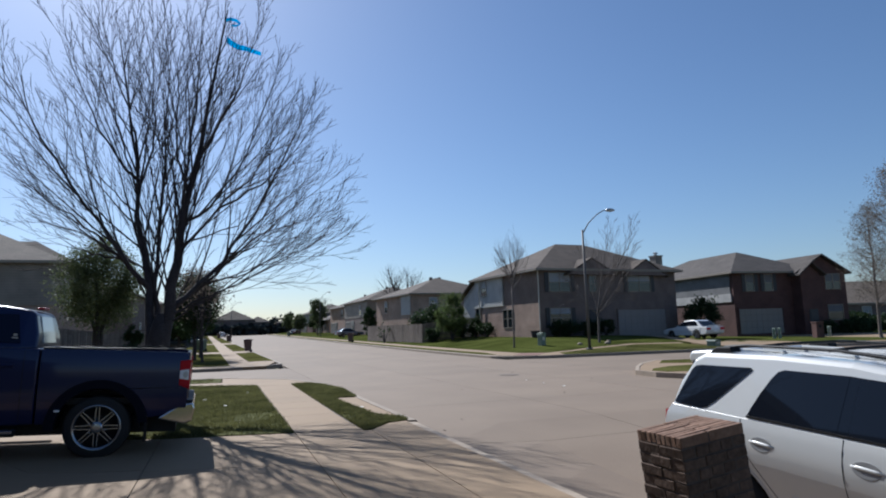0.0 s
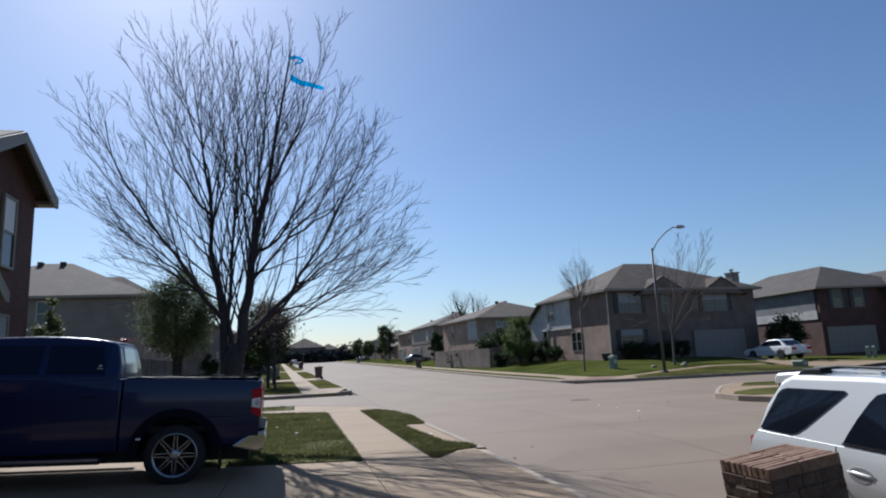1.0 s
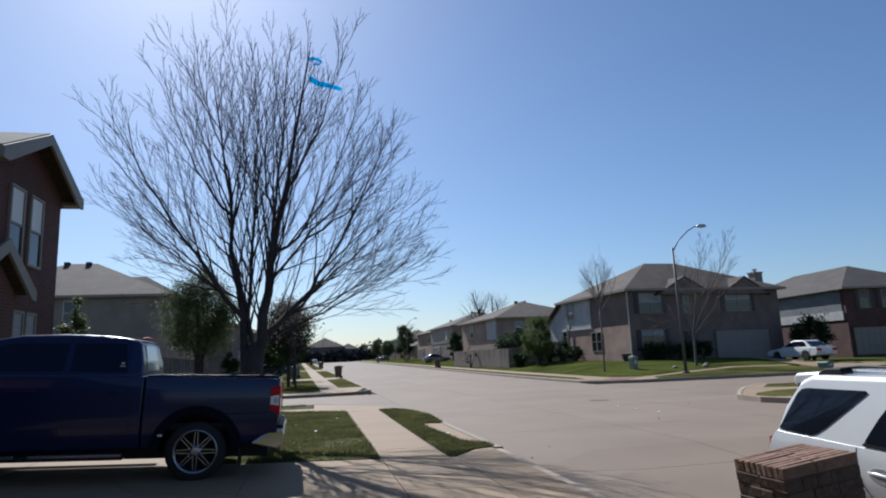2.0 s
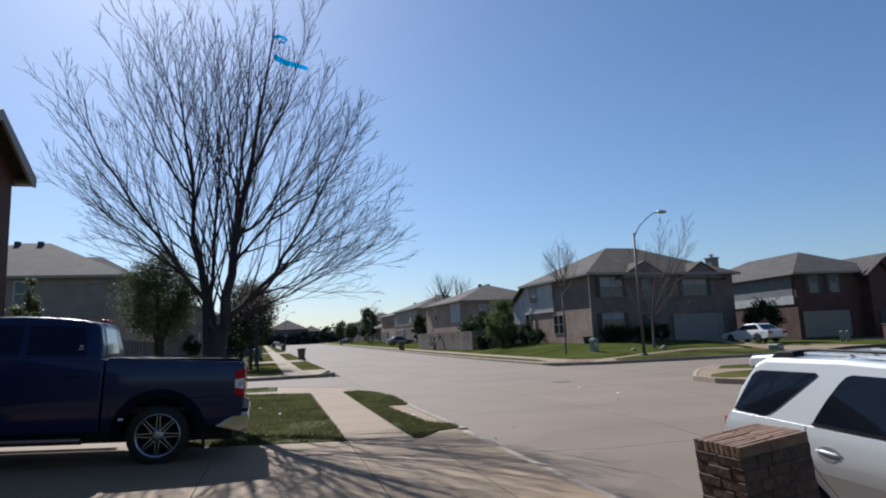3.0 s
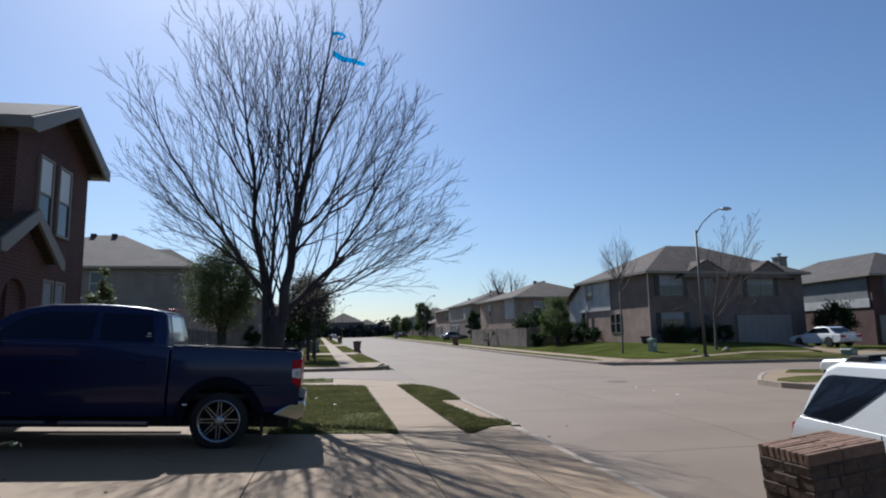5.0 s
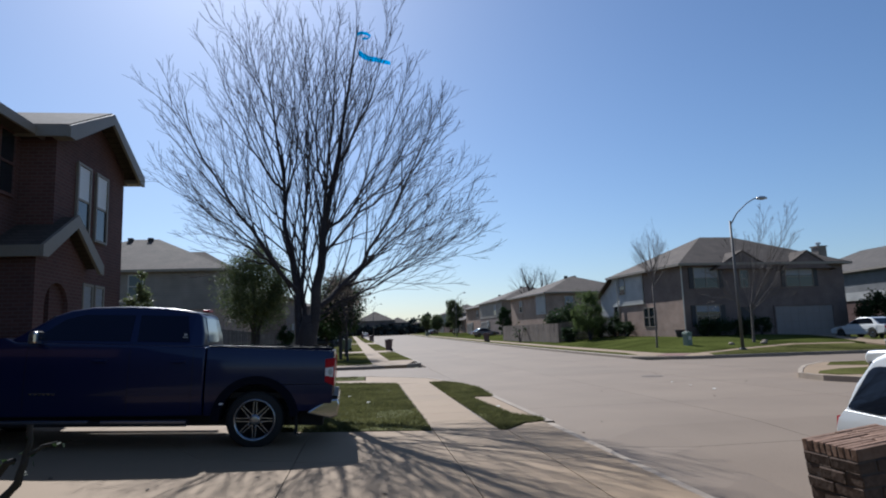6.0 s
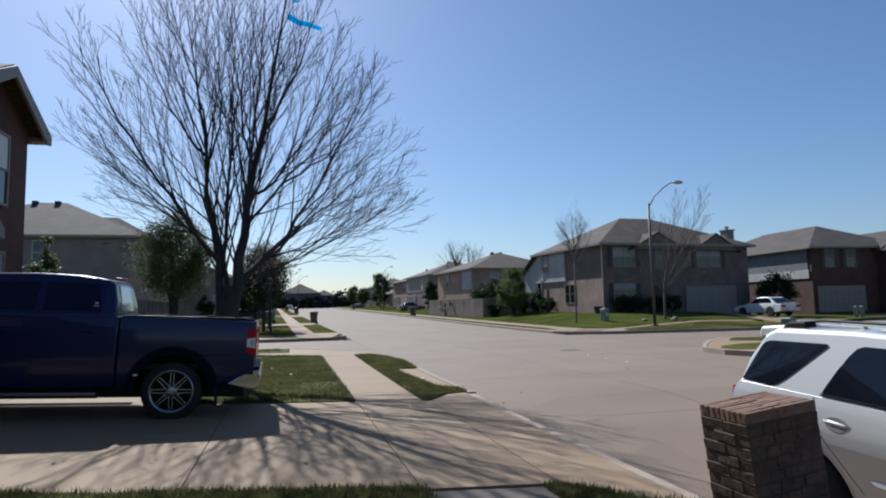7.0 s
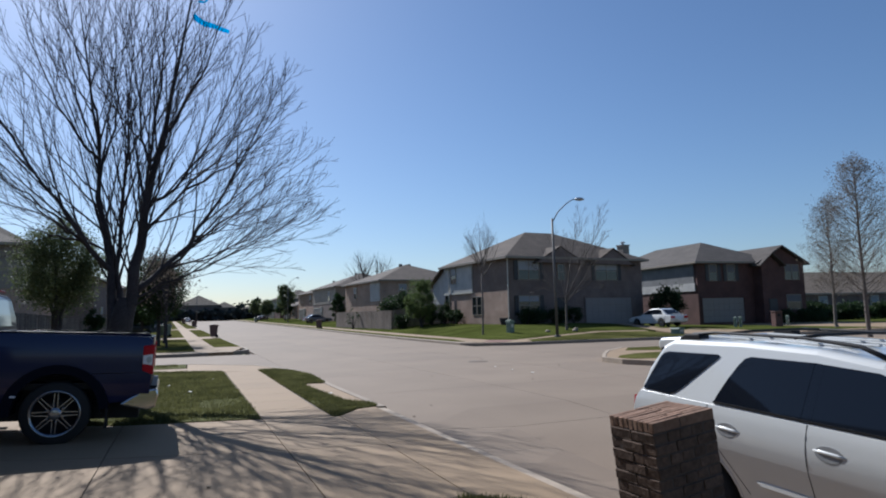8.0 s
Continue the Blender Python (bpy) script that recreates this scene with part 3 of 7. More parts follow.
def corner_house():
    W, D, H = 14.3, 11.2, 5.45
    g = thing("corner_house", pose(23.95, 44.0, 0.72, 0, 0, 4), "two-storey tan brick corner house with grey siding and hipped roof", "house")
    b = new_bm(); box(b, 0, W, 0, D, -0.6, H)
    part("wall", b, BRICK_BROWN, g, "brown brick upper walls")
    b = new_bm(); box(b, -0.03, 0.3, 0.02, D, -0.6, 2.75)
    part("wall_base", b, BRICK_TAN, g, "tan pink brick side wall")
    # paler boards than the brick house: sunlight on this side is put in the colour
    b = new_bm(); box(b, -0.10, 0.2, 5.8, D + 0.02, 2.86, H - 0.02)
    part("siding", b, SIDING_PALE, g, "pale grey lap siding on the side wall")
    b = new_bm(); box(b, -0.14, 0.1, 5.7, D + 0.1, 2.74, 2.88)
    part("belt_trim", b, TRIM, g)
    # lower rear wing with a roof that leans on the main wall
    # its walls take the same sun-brightened siding colour
    b = new_bm(); prism(b, [(D + 0.03, -0.6), (D + 2.9, -0.6), (D + 2.9, 3.75), (D + 0.03, 5.28)], 0.05, 6.0, "x")
    wing = part("rear_wing", b, SIDING_PALE, g, "lower sided rear wing")
    b = new_bm(); prism(b, [(D + 0.02, 5.50), (D + 3.35, 3.72), (D + 3.35, 3.58), (D + 0.02, 5.34)], -0.4, 6.4, "x")
    part("wing_roof", b, SHINGLE, wing)
    b = new_bm(); hip_roof(b, 0, W, 0, D, H, 2.92)
    gable_roof(b, 2.2, -0.5, 4.5, H - 0.35, 1.3, 0.25, 0.12, cx=10.75)
    gable_roof(b, 2.35, -0.5, 5.5, H - 0.3, 1.28, 0.25, 0.12, cx=5.0)
    part("roof", b, SHINGLE, g, "brown grey hipped shingle roof")
    b = new_bm(); gutter(b, 0, W, 0, D, H)
    part("gutter", b, TRIM_TAN, g)
    b = new_bm(); prism(b, [(8.55, H - 0.5), (12.95, H - 0.5), (10.75, H + 0.79)], -0.47, 0.1); prism(b, [(2.65, H - 0.46), (7.35, H - 0.46), (5.0, H + 0.82)], -0.472, 0.1)
    part("dormer_face", b, BRICK_BROWN, g)
    b = new_bm(); box(b, 14.31, 15.1, 2.2, 3.0, -0.6, 7.0); box(b, 14.24, 15.17, 2.13, 3.07, 7.0, 7.1)
    stack = part("chimney", b, SIDING_TAN, g, "sided chimney stack with a metal cap")
    b = new_bm(); lathe(b, [(0.12, 7.1), (0.12, 7.28), (0.22, 7.29), (0.22, 7.38), (0.05, 7.45)], 12, (14.7, 2.6, 0))
    part("chimney_cap", b, STEEL, stack)
    for x, z, w, h, bl, shut, mu in ((2.0, 3.62, 2.0, 1.5, 0.5, True, 2), (10.2, 3.6, 2.4, 1.5, 0.42, True, 2), (1.95, 0.75, 1.95, 1.5, 0.3, True, 2), (5.3, 3.6, 0.7, 1.3, 0.0, False, 1)):
        window(g, wall_frame(x, 0.0, z), w, h, bl, shut, mu, TRIM_TAN)
    for y, z, w, h, bl, x in ((9.3, 3.78, 0.95, 1.45, 0.5, -0.1), (10.75, 1.2, 0.9, 1.5, 0.0, -0.03), (4.65, 0.85, 0.72, 1.5, 0.0, -0.03), (5.50, 0.85, 0.72, 1.5, 0.0, -0.03)):
        window(g, pose(x, y, z, 0, 0, -90), w, h, bl, trim=TRIM_TAN)
    garage_door(g, wall_frame(10.3, -0.03, -0.35), 5.2, 2.4, GARAGE_DARK, BRICK_BROWN)
    for i in range(2):
        b = new_bm(); box(b, 4.8 - i * 0.9, 5.15 - i * 0.9, 6.0, 6.35, H + 1.85 - i * 0.42, H + 2.42 - i * 0.42, None, 0.04)
        part("roof_vent", b, SHINGLE_GREY, g)
    b = new_bm(); box(b, 4.6, 5.7, -0.06, 0.06, 0, 2.1); box(b, 4.8, 5.5, -0.08, -0.06, 0.2, 0.9); box(b, 4.8, 5.5, -0.08, -0.06, 1.1, 1.9)
    part("front_door", b, SHUTTER, g, "dark front door in shade")
    b = new_bm(); tube(b, [(-0.1, -0.1, 0.0), (-0.1, -0.1, H - 0.15)], [0.045, 0.045], 8)
    part("downpipe", b, TRIM, g)
    b = new_bm(); tube(b, [(-0.19, 10.15, 0.0), (-0.19, 10.15, H - 0.15)], [0.045, 0.045], 8)
    part("downpipe", b, TRIM, g)
    return g


corner_house()


def brick_house():
    W, D, H = 9.5, 17.0, 5.75
    g = thing("brick_house", pose(44.6, 44.8, 0.3, 0, 0, -5), "two-storey dark red brick house with grey siding side wall", "house")
    b = new_bm(); box(b, 0, W, 0, D, -0.6, H); box(b, W + 0.001, 12.04, 0.2, 9.0, -0.6, H - 0.1)
    part("wall", b, BRICK_DARK, g)
    b = new_bm(); box(b, -0.06, 0.3, 0.4, D, 3.72, H - 0.02)
    part("siding", b, SIDING, g, "pale grey lap siding on the side wall")
    b = new_bm(); box(b, -0.10, 0.0, 0.3, D, 2.98, 3.74)
    part("belt_trim", b, SIDING_PALE, g, "pale band of lap boards")
    b = new_bm(); hip_roof(b, 0, W, 0, D, H, 2.45)
    gable_roof(b, 2.95, -1.0, 9.2, H, 1.6, cx=9.5)
    gable_roof(b, 1.3, -1.5, 1.0, H - 0.2, 1.0, 0.25, 0.12, cx=7.7)
    part("roof", b, SHINGLE_GREY, g)
    b = new_bm(); gutter(b, 0, W, 0, D, H)
    part("gutter", b, TRIM_TAN, g)
    b = new_bm(); box(b, 6.6, 12.34, -0.6, 0.2, -0.5, H - 0.2); prism(b, [(6.6, H - 0.2), (12.34, H - 0.2), (9.5, H + 1.38)], -0.6, 0.2); box(b, 6.6, 8.8, -1.1, -0.6, -0.5, H - 0.35); prism(b, [(6.6, H - 0.35), (8.8, H - 0.35), (7.7, H + 0.5)], -1.1, -0.6)
    part("front_bay", b, BRICK_DARK, g)
    for x, z, w, h, y in ((1.85, 3.96, 0.85, 1.5, 0), (3.95, 3.96, 0.85, 1.5, 0), (10.35, 4.0, 0.8, 1.4, -0.6), (11.25, 4.0, 0.8, 1.4, -0.6), (10.8, 1.1, 1.7, 1.35, -0.6)):
        window(g, wall_frame(x, y, z), w, h, 0.45, z > 2 and y == 0, 1, TRIM_TAN, BLIND_DIM)
    garage_door(g, wall_frame(2.8, -0.02, 0.0), 4.85, 2.3, None, BRICK_DARK)
    b = new_bm(); box(b, 7.2, 8.2, -1.15, -1.05, 0, 2.1); box(b, 7.35, 8.05, -1.17, -1.15, 0.2, 1.0); box(b, 7.35, 8.05, -1.17, -1.15, 1.2, 1.95)
    part("front_door", b, SHUTTER, g)
    return g


brick_house()


def plain_house(name, m, W, D, H, rise, wall, roof, label, wins=(), side=None, garage=None, upper=None):
    g = thing(name, m, label, "house", "houses down the street")
    b = new_bm(); box(b, 0, W, 0, D, -0.9, H)
    part("wall", b, wall, g)
    if upper:
        b = new_bm(); box(b, -0.05, W + 0.05, -0.05, D + 0.05, H * 0.5, H - 0.05)
        part("siding", b, upper, g)
    b = new_bm(); hip_roof(b, 0, W, 0, D, H, rise)
    part("roof", b, roof, g)
    b = new_bm(); gutter(b, 0, W, 0, D, H)
    part("gutter", b, TRIM_TAN, g)
    for i in range(0 if name == "end_house" else 2):
        b = new_bm()
        a = W * (0.42 + 0.1 * i)
        box(b, a, a + 0.4, D * 0.5 - 0.6, D * 0.5 - 0.2, H + rise - 0.45, H + rise + 0.06, None, 0.04)
        part("roof_vent", b, SHINGLE_GREY, g)
    for face, a, z, w, h in wins:
        fm = {"s": wall_frame(a, -0.06, z), "w": pose(-0.06, a, z, 0, 0, -90), "e": pose(W + 0.06, a, z, 0, 0, 90)}[face]
        window(g, fm, w, h, 0.0 if name == "siding_house" else 0.5)
    if garage:
        garage_door(g, pose(-0.06, garage, -0.1, 0, 0, -90), 4.8, 2.2)
    return g


# house across the side street, grey siding
SIDED = plain_house("siding_house", pose(-26.2, 48, 1.0), 16.0, 13.9, 5.95, 3.42, BRICK_TAN, SHINGLE, "two-storey taupe sided house with a brown shingle roof", (("s", 9.7, 3.96, 0.95, 1.6), ("s", 13.2, 0.9, 1.0, 1.5), ("e", 4, 3.6, 0.9, 1.5)), upper=SIDING_TAN)
_p = new_bm(); hip_roof(_p, 7.9, 16.3, 3.5, 10.5, 5.95, 2.3)
part("wing_roof", _p, SHINGLE, SIDED)
# houses beyond the fence, east side of the street
GABLE_HOUSE = plain_house("gable_house", pose(23.0, 76, 0.9, 0, 0, 5), 13, 14, 5.4, 2.6, BRICK_TAN, SHINGLE, "two-storey tan brick house beyond a wooden fence", (("w", 9.6, 3.3, 0.9, 1.5), ("s", 3, 3.3, 1.0, 1.5)))
_p = new_bm(); box(_p, -0.09, 0.3, 0.3, 3.6, 2.7, 5.2)
part("corner_panel", _p, SIDING_PALE, GABLE_HOUSE, "pale sided corner panel")
for y, hh, wl, up in ((99, 5.5, BRICK_BROWN, SIDING_TAN), (122, 5.3, BRICK_TAN, None), (146, 3.0, BRICK_TAN, None), (170, 5.2, BRICK_RED, SIDING), (196, 3.0, BRICK_BROWN, None)):
    plain_house("street_house", pose(23.2 + 0.8 * math.sin(y), y, gz(23, y), 0, 0, 3), 13, 15, hh, 2.6, wl, SHINGLE, "far brick house with a shingle roof down the street", (("w", 4, 3.2 if hh > 4 else 0.8, 1.0, 1.5), ("w", 9, 0.8, 1.0, 1.5), ("s", 4, 0.8, 1.0, 1.5)), garage=11.5, upper=up)
for x, y, hh in ((-22, 76, 5.4), (-21, 104, 5.4), (-22, 132, 3.1), (-21, 162, 5.2), (-21, 192, 3.1)):
    plain_house("street_house", pose(x, y, gz(-12, y), 0, 0, -2), 13, 15, hh, 2.5, BRICK_BROWN, SHINGLE, "far brick house with a shingle roof down the street", (("s", 4, 0.8, 1.0, 1.5), ("e", 5, 0.8, 1.0, 1.5)))
for x, w, hh, rise in ((-50, 13, 5.2, 3.3), (-31.5, 13, 5.1, 3.2), (-22.5, 8, 4.4, 2.0), (-7.6, 11, 5.0, 3.0), (4.4, 13, 5.2, 3.5), (12.6, 7, 4.3, 2.0), (23.5, 9, 3.9, 1.6), (37.5, 8.5, 4.4, 1.9), (47, 10, 4.4, 1.8), (58, 11, 4.6, 2.0), (70, 11, 4.6, 2.0)):
    plain_house("end_house", pose(x - w / 2, 225, gz(0, 225)), w, w * 0.98, hh, rise, BRICK_BROWN, SHINGLE, "distant brick house closing the end of the street", (("s", w * 0.25, 0.8, 1.2, 1.5), ("s", w * 0.7, 0.8, 1.2, 1.5)))
plain_house("rear_house", pose(65.5, 51, 0.2, 0, 0, -6), 30, 12, 2.9, 2.9, BRICK_BROWN, SHINGLE_TAN, "low brown brick house behind bare trees", (("s", 4, 1, 1.2, 1.5), ("s", 12, 1, 1.2, 1.5)))


def near_house():
    """The brick neighbour: gabled bay, entry porch, set-back upper wall."""
    g = thing("neighbour_house", pose(0, 0, 0.3), "two-storey dark red brick neighbour house with a gabled bay and porch", "house")
    b = new_bm(); box(b, -17, -7.0, 4.6, 17.2, 3.08, 5.7)
    part("upper_wall", b, BRICK_RED, g)
    b = new_bm(); box(b, -17, -11.0, 4.6, 17.2, -0.6, 3.08); box(b, -10.99, -7.0, 12.95, 17.2, -0.6, 3.075)
    part("wall", b, BRICK_RED, g)
    b = new_bm(); box(b, -10, -6.3, 13.55, 17.25, -0.6, 5.95); prism(b, [(13.55, 5.95), (17.25, 5.95), (15.4, 6.6)], -10, -6.3, "x")
    part("bay", b, BRICK_RED, g)
    b = new_bm(); hip_roof(b, -17, -7.0, 4.6, 17.2, 5.73, 2.4, 0.4)
    part("roof", b, SHINGLE, g)
    b = new_bm(); gutter(b, -17, -7.0, 4.6, 17.2, 5.73, 0.4)
    part("gutter", b, TRIM_TAN, g)
    b = new_bm()
    prism(b, [(13.3, 5.83), (15.4, 6.83), (17.5, 5.83), (17.5, 5.71), (15.4, 6.71), (13.3, 5.71)], -11, -5.95, "x")
    part("bay_roof", b, SHINGLE, g)
    b = new_bm()
    prism(b, [(13.2, 5.76), (15.4, 6.80), (17.6, 5.76), (17.6, 5.52), (17.35, 5.52), (15.4, 6.54), (13.45, 5.52), (13.2, 5.52)], -5.945, -5.88, "x")
    box(b, -9, -5.95, 13.2, 13.28, 5.54, 5.78)
    box(b, -9, -5.95, 17.52, 17.6, 5.54, 5.78)
    box(b, -6.28, -5.95, 17.28, 17.5, 5.54, 5.59)
    box(b, -6.28, -5.95, 13.3, 13.52, 5.54, 5.59)
    part("bay_fascia", b, TRIM_TAN, g)
    # porch with an arched mouth
    px0, px1 = -8.5, -6.2
    b = new_bm()
    y0, y1, zt, ac, ar, asp = 12.75, 14.8, 3.05, 13.65, 0.5, 2.05
    hole = [(ac - ar, -0.5), (ac - ar, asp)] + [(ac - ar * math.cos(radians(a)), asp + ar * math.sin(radians(a))) for a in range(15, 180, 15)] + [(ac + ar, asp), (ac + ar, -0.5)]
    half = len(hole) // 2
    left = [(y0, -0.5)] + hole[:half + 1] + [(ac, zt + 0.75), (y0, zt)]
    right = [(ac, zt + 0.75)] + hole[half:] + [(y1, -0.5), (y1, zt)]
    for ol in (left, right):
        prism(b, ol, px1 - 0.25, px1, "x")
    box(b, px0, px1 - 0.25, y0, y0 + 0.2, -0.5, zt); box(b, px0, px1 - 0.25, y1 - 0.2, y1, -0.5, zt)
    part("porch_wall", b, BRICK_RED, g)
    b = new_bm()
    prism(b, [(12.6, 3.20), (13.92, 3.98), (15.22, 3.10), (15.22, 3.00), (13.92, 3.88), (12.6, 3.10)], -9.0, -6.02, "x")
    part("porch_roof", b, SHINGLE, g)
    b = new_bm()
    prism(b, [(12.5, 3.18), (13.92, 4.02), (15.3, 3.08), (15.3, 2.86), (15.1, 2.88), (13.92, 3.74), (12.7, 2.96), (12.5, 2.96)], -6.015, -5.95, "x")
    box(b, -10.5, -6.02, 12.5, 12.59, 2.96, 3.18)
    part("porch_fascia", b, TRIM_TAN, g)
    # the bright blinds paint the sky's reflection in the upper half of the panes
    for y in (14.82, 15.8):
        window(g, pose(-6.29, y, 3.75, 0, 0, 90), 0.58, 1.55, 0.5, trim=TRIM_TAN, shade=BLIND_LIT)
    for y in (15.22, 15.85):
        window(g, pose(-6.29, y, 1.1, 0, 0, 90), 0.42, 1.5, 0.95, trim=TRIM_TAN)
    window(g, pose(-6.99, 13.0, 4.32, 0, 0, 90), 0.5, 1.25, 0.0, trim=BRICK_RED)
    garage_door(g, pose(-10.96, 8.8, -0.05, 0, 0, 90), 4.9, 2.2)
    return g


near_house()

# ---- fence ----


def fence(pts, label):
    g = thing("fence", pose(pts[0][0], pts[0][1], gz(*pts[0])), label, "fence")
    inv = g.matrix_basis.inverted()
    me = None
    for a, b in zip(pts, pts[1:]):
        a, b = Vector(a), Vector(b)
        d = (b - a).normalized()
        L = (b - a).length
        turn = math.degrees(math.atan2(d.y, d.x))
        n = int(L / 0.15)
        for i in range(n):
            p = a + d * ((i + 0.5) * L / n)
            if me is None:
                bm = new_bm(); box(bm, -0.068, 0.068, -0.01, 0.01, 0.03, 1.8)
                o = part("board", bm, FENCEWOOD, g)
                me = o.data
            else:
                o = new("board", me); o.parent = g
            o.matrix_basis = inv @ pose(p.x, p.y, gz(p.x, p.y) + random.uniform(-0.03, 0.03), random.uniform(-0.6, 0.6), random.uniform(-0.5, 0.5), turn)
        bm = new_bm()
        for zr in (0.4, 1.4):
            box(bm, 0, L, 0.02, 0.06, zr, zr + 0.09)
        o = part("rail", bm, FENCEWOOD, g)
        o.matrix_basis = inv @ pose(a.x, a.y, gz(a.x, a.y), 0, 0, turn)


fence([(-10.4, 46.6), (-4.2, 45.4)], "brown cedar privacy fence beside a sided house")
fence([(17.0, 75), (17.9, 56.0), (23.2, 54.6)], "weathered grey cedar privacy fence of upright boards")

# the house whose yard this is, behind the eye
own = thing("home_house", pose(0, 0, 0.1), "plain two-storey brick house behind the yard", "house")
_b2 = new_bm(); box(_b2, -18, -6.0, -16, 1.0, -0.5, 5.4)
part("wall", _b2, BRICK_RED, own)
_b2 = new_bm(); hip_roof(_b2, -18, -6.0, -16, 1.0, 5.4, 2.6)
part("roof", _b2, SHINGLE, own)

# ---- trees and shrubs ----


class Limbs:
    """Gathers tapering bars into one mesh."""

    def __init__(self):
        self.v, self.f = [], []

    def bar(self, pts, radii, sides):
        side, base = None, len(self.v)
        n = len(pts)
        for i, p in enumerate(pts):
            d = (pts[min(i + 1, n - 1)] - pts[max(i - 1, 0)]).normalized()
            if side is None:
                side = d.cross(Vector((0.3, 0.2, 0.93)) if abs(d.z) < 0.8 else Vector((1, 0.1, 0)))
            side = (side - d * side.dot(d)).normalized()
            up = d.cross(side)
            for q in range(sides):
                a = 2 * math.pi * q / sides
                self.v.append(p + side * (radii[i] * math.cos(a)) + up * (radii[i] * math.sin(a)))
        for i in range(n - 1):
            for q in range(sides):
                a, b = base + i * sides, base + (i + 1) * sides
                self.f.append((a + q, a + (q + 1) % sides, b + (q + 1) % sides, b + q))

    def mesh(self, name, mat, parent, label=""):
        me = bpy.data.meshes.new(name)
        me.from_pydata([tuple(p) for p in self.v], [], self.f)
        me.materials.append(mat)
        for p in me.polygons:
            p.use_smooth = True
        ob = new(name, me)
        ob.parent = parent
        return tagged(ob, label)


def grow(rng, buf, p, d, length, r, level, inside, up, spread, kids, most, tips=None):
    """One branch and all that springs from it."""
    n = 7 if level < 2 else 5 if level == 2 else 4
    pts, step = [p.copy()], length / (n - 1)
    d = d.normalized()
    lim = 1.0 if level == 0 else rng.uniform(0.86, 1.07)
    for i in range(n - 1):
        d = (d + Vector((rng.gauss(0, 1), rng.gauss(0, 1), rng.gauss(0, 1))) * (0.07 if level else 0.04) + Vector((0, 0, up * (0.6 + 0.4 * level)))).normalized()
        q = pts[-1] + d * step
        if not inside(Vector((q.x / lim, q.y / lim, q.z / (0.5 + 0.5 * lim)))):
            if len(pts) < 2:
                return
            break
        pts.append(q)
    m = len(pts)
    radii = [max(0.003, r * (1 - (0.9 if level == 0 else 0.75) * i / max(1, m - 1))) for i in range(m)]
    if level >= 2:
        radii[-1] = 0.0025
    buf.bar(pts, radii, (8, 6, 5, 3, 3)[level])
    if level >= most:
        if tips is not None:
            tips.append(pts[-1])
        return
    count = kids[level]
    for c in range(count):
        f = 0.22 + 0.76 * (c + rng.random() * 0.8) / count
        i = min(m - 2, int(f * (m - 1)))
        g = f * (m - 1) - i
        g = min(1, max(0, g))
        base = pts[i].lerp(pts[i + 1], g)
        axis = (pts[i + 1] - pts[i]).normalized()
        rnd = Vector((rng.gauss(0, 1), rng.gauss(0, 1), rng.gauss(0, 1)))
        out = (rnd - axis * rnd.dot(axis)).normalized()
        ang = radians(rng.uniform(*spread))
        nd = axis * math.cos(ang) + out * math.sin(ang)
        ln = length * (rng.uniform(0.42, 0.72) if level < 1 else rng.uniform(0.5, 0.85)) * (1.15 - 0.6 * f)
        grow(rng, buf, base, nd, ln, max(0.0032, radii[i] * rng.uniform(0.30, 0.48)), level + 1, inside, up, spread, kids, most, tips)


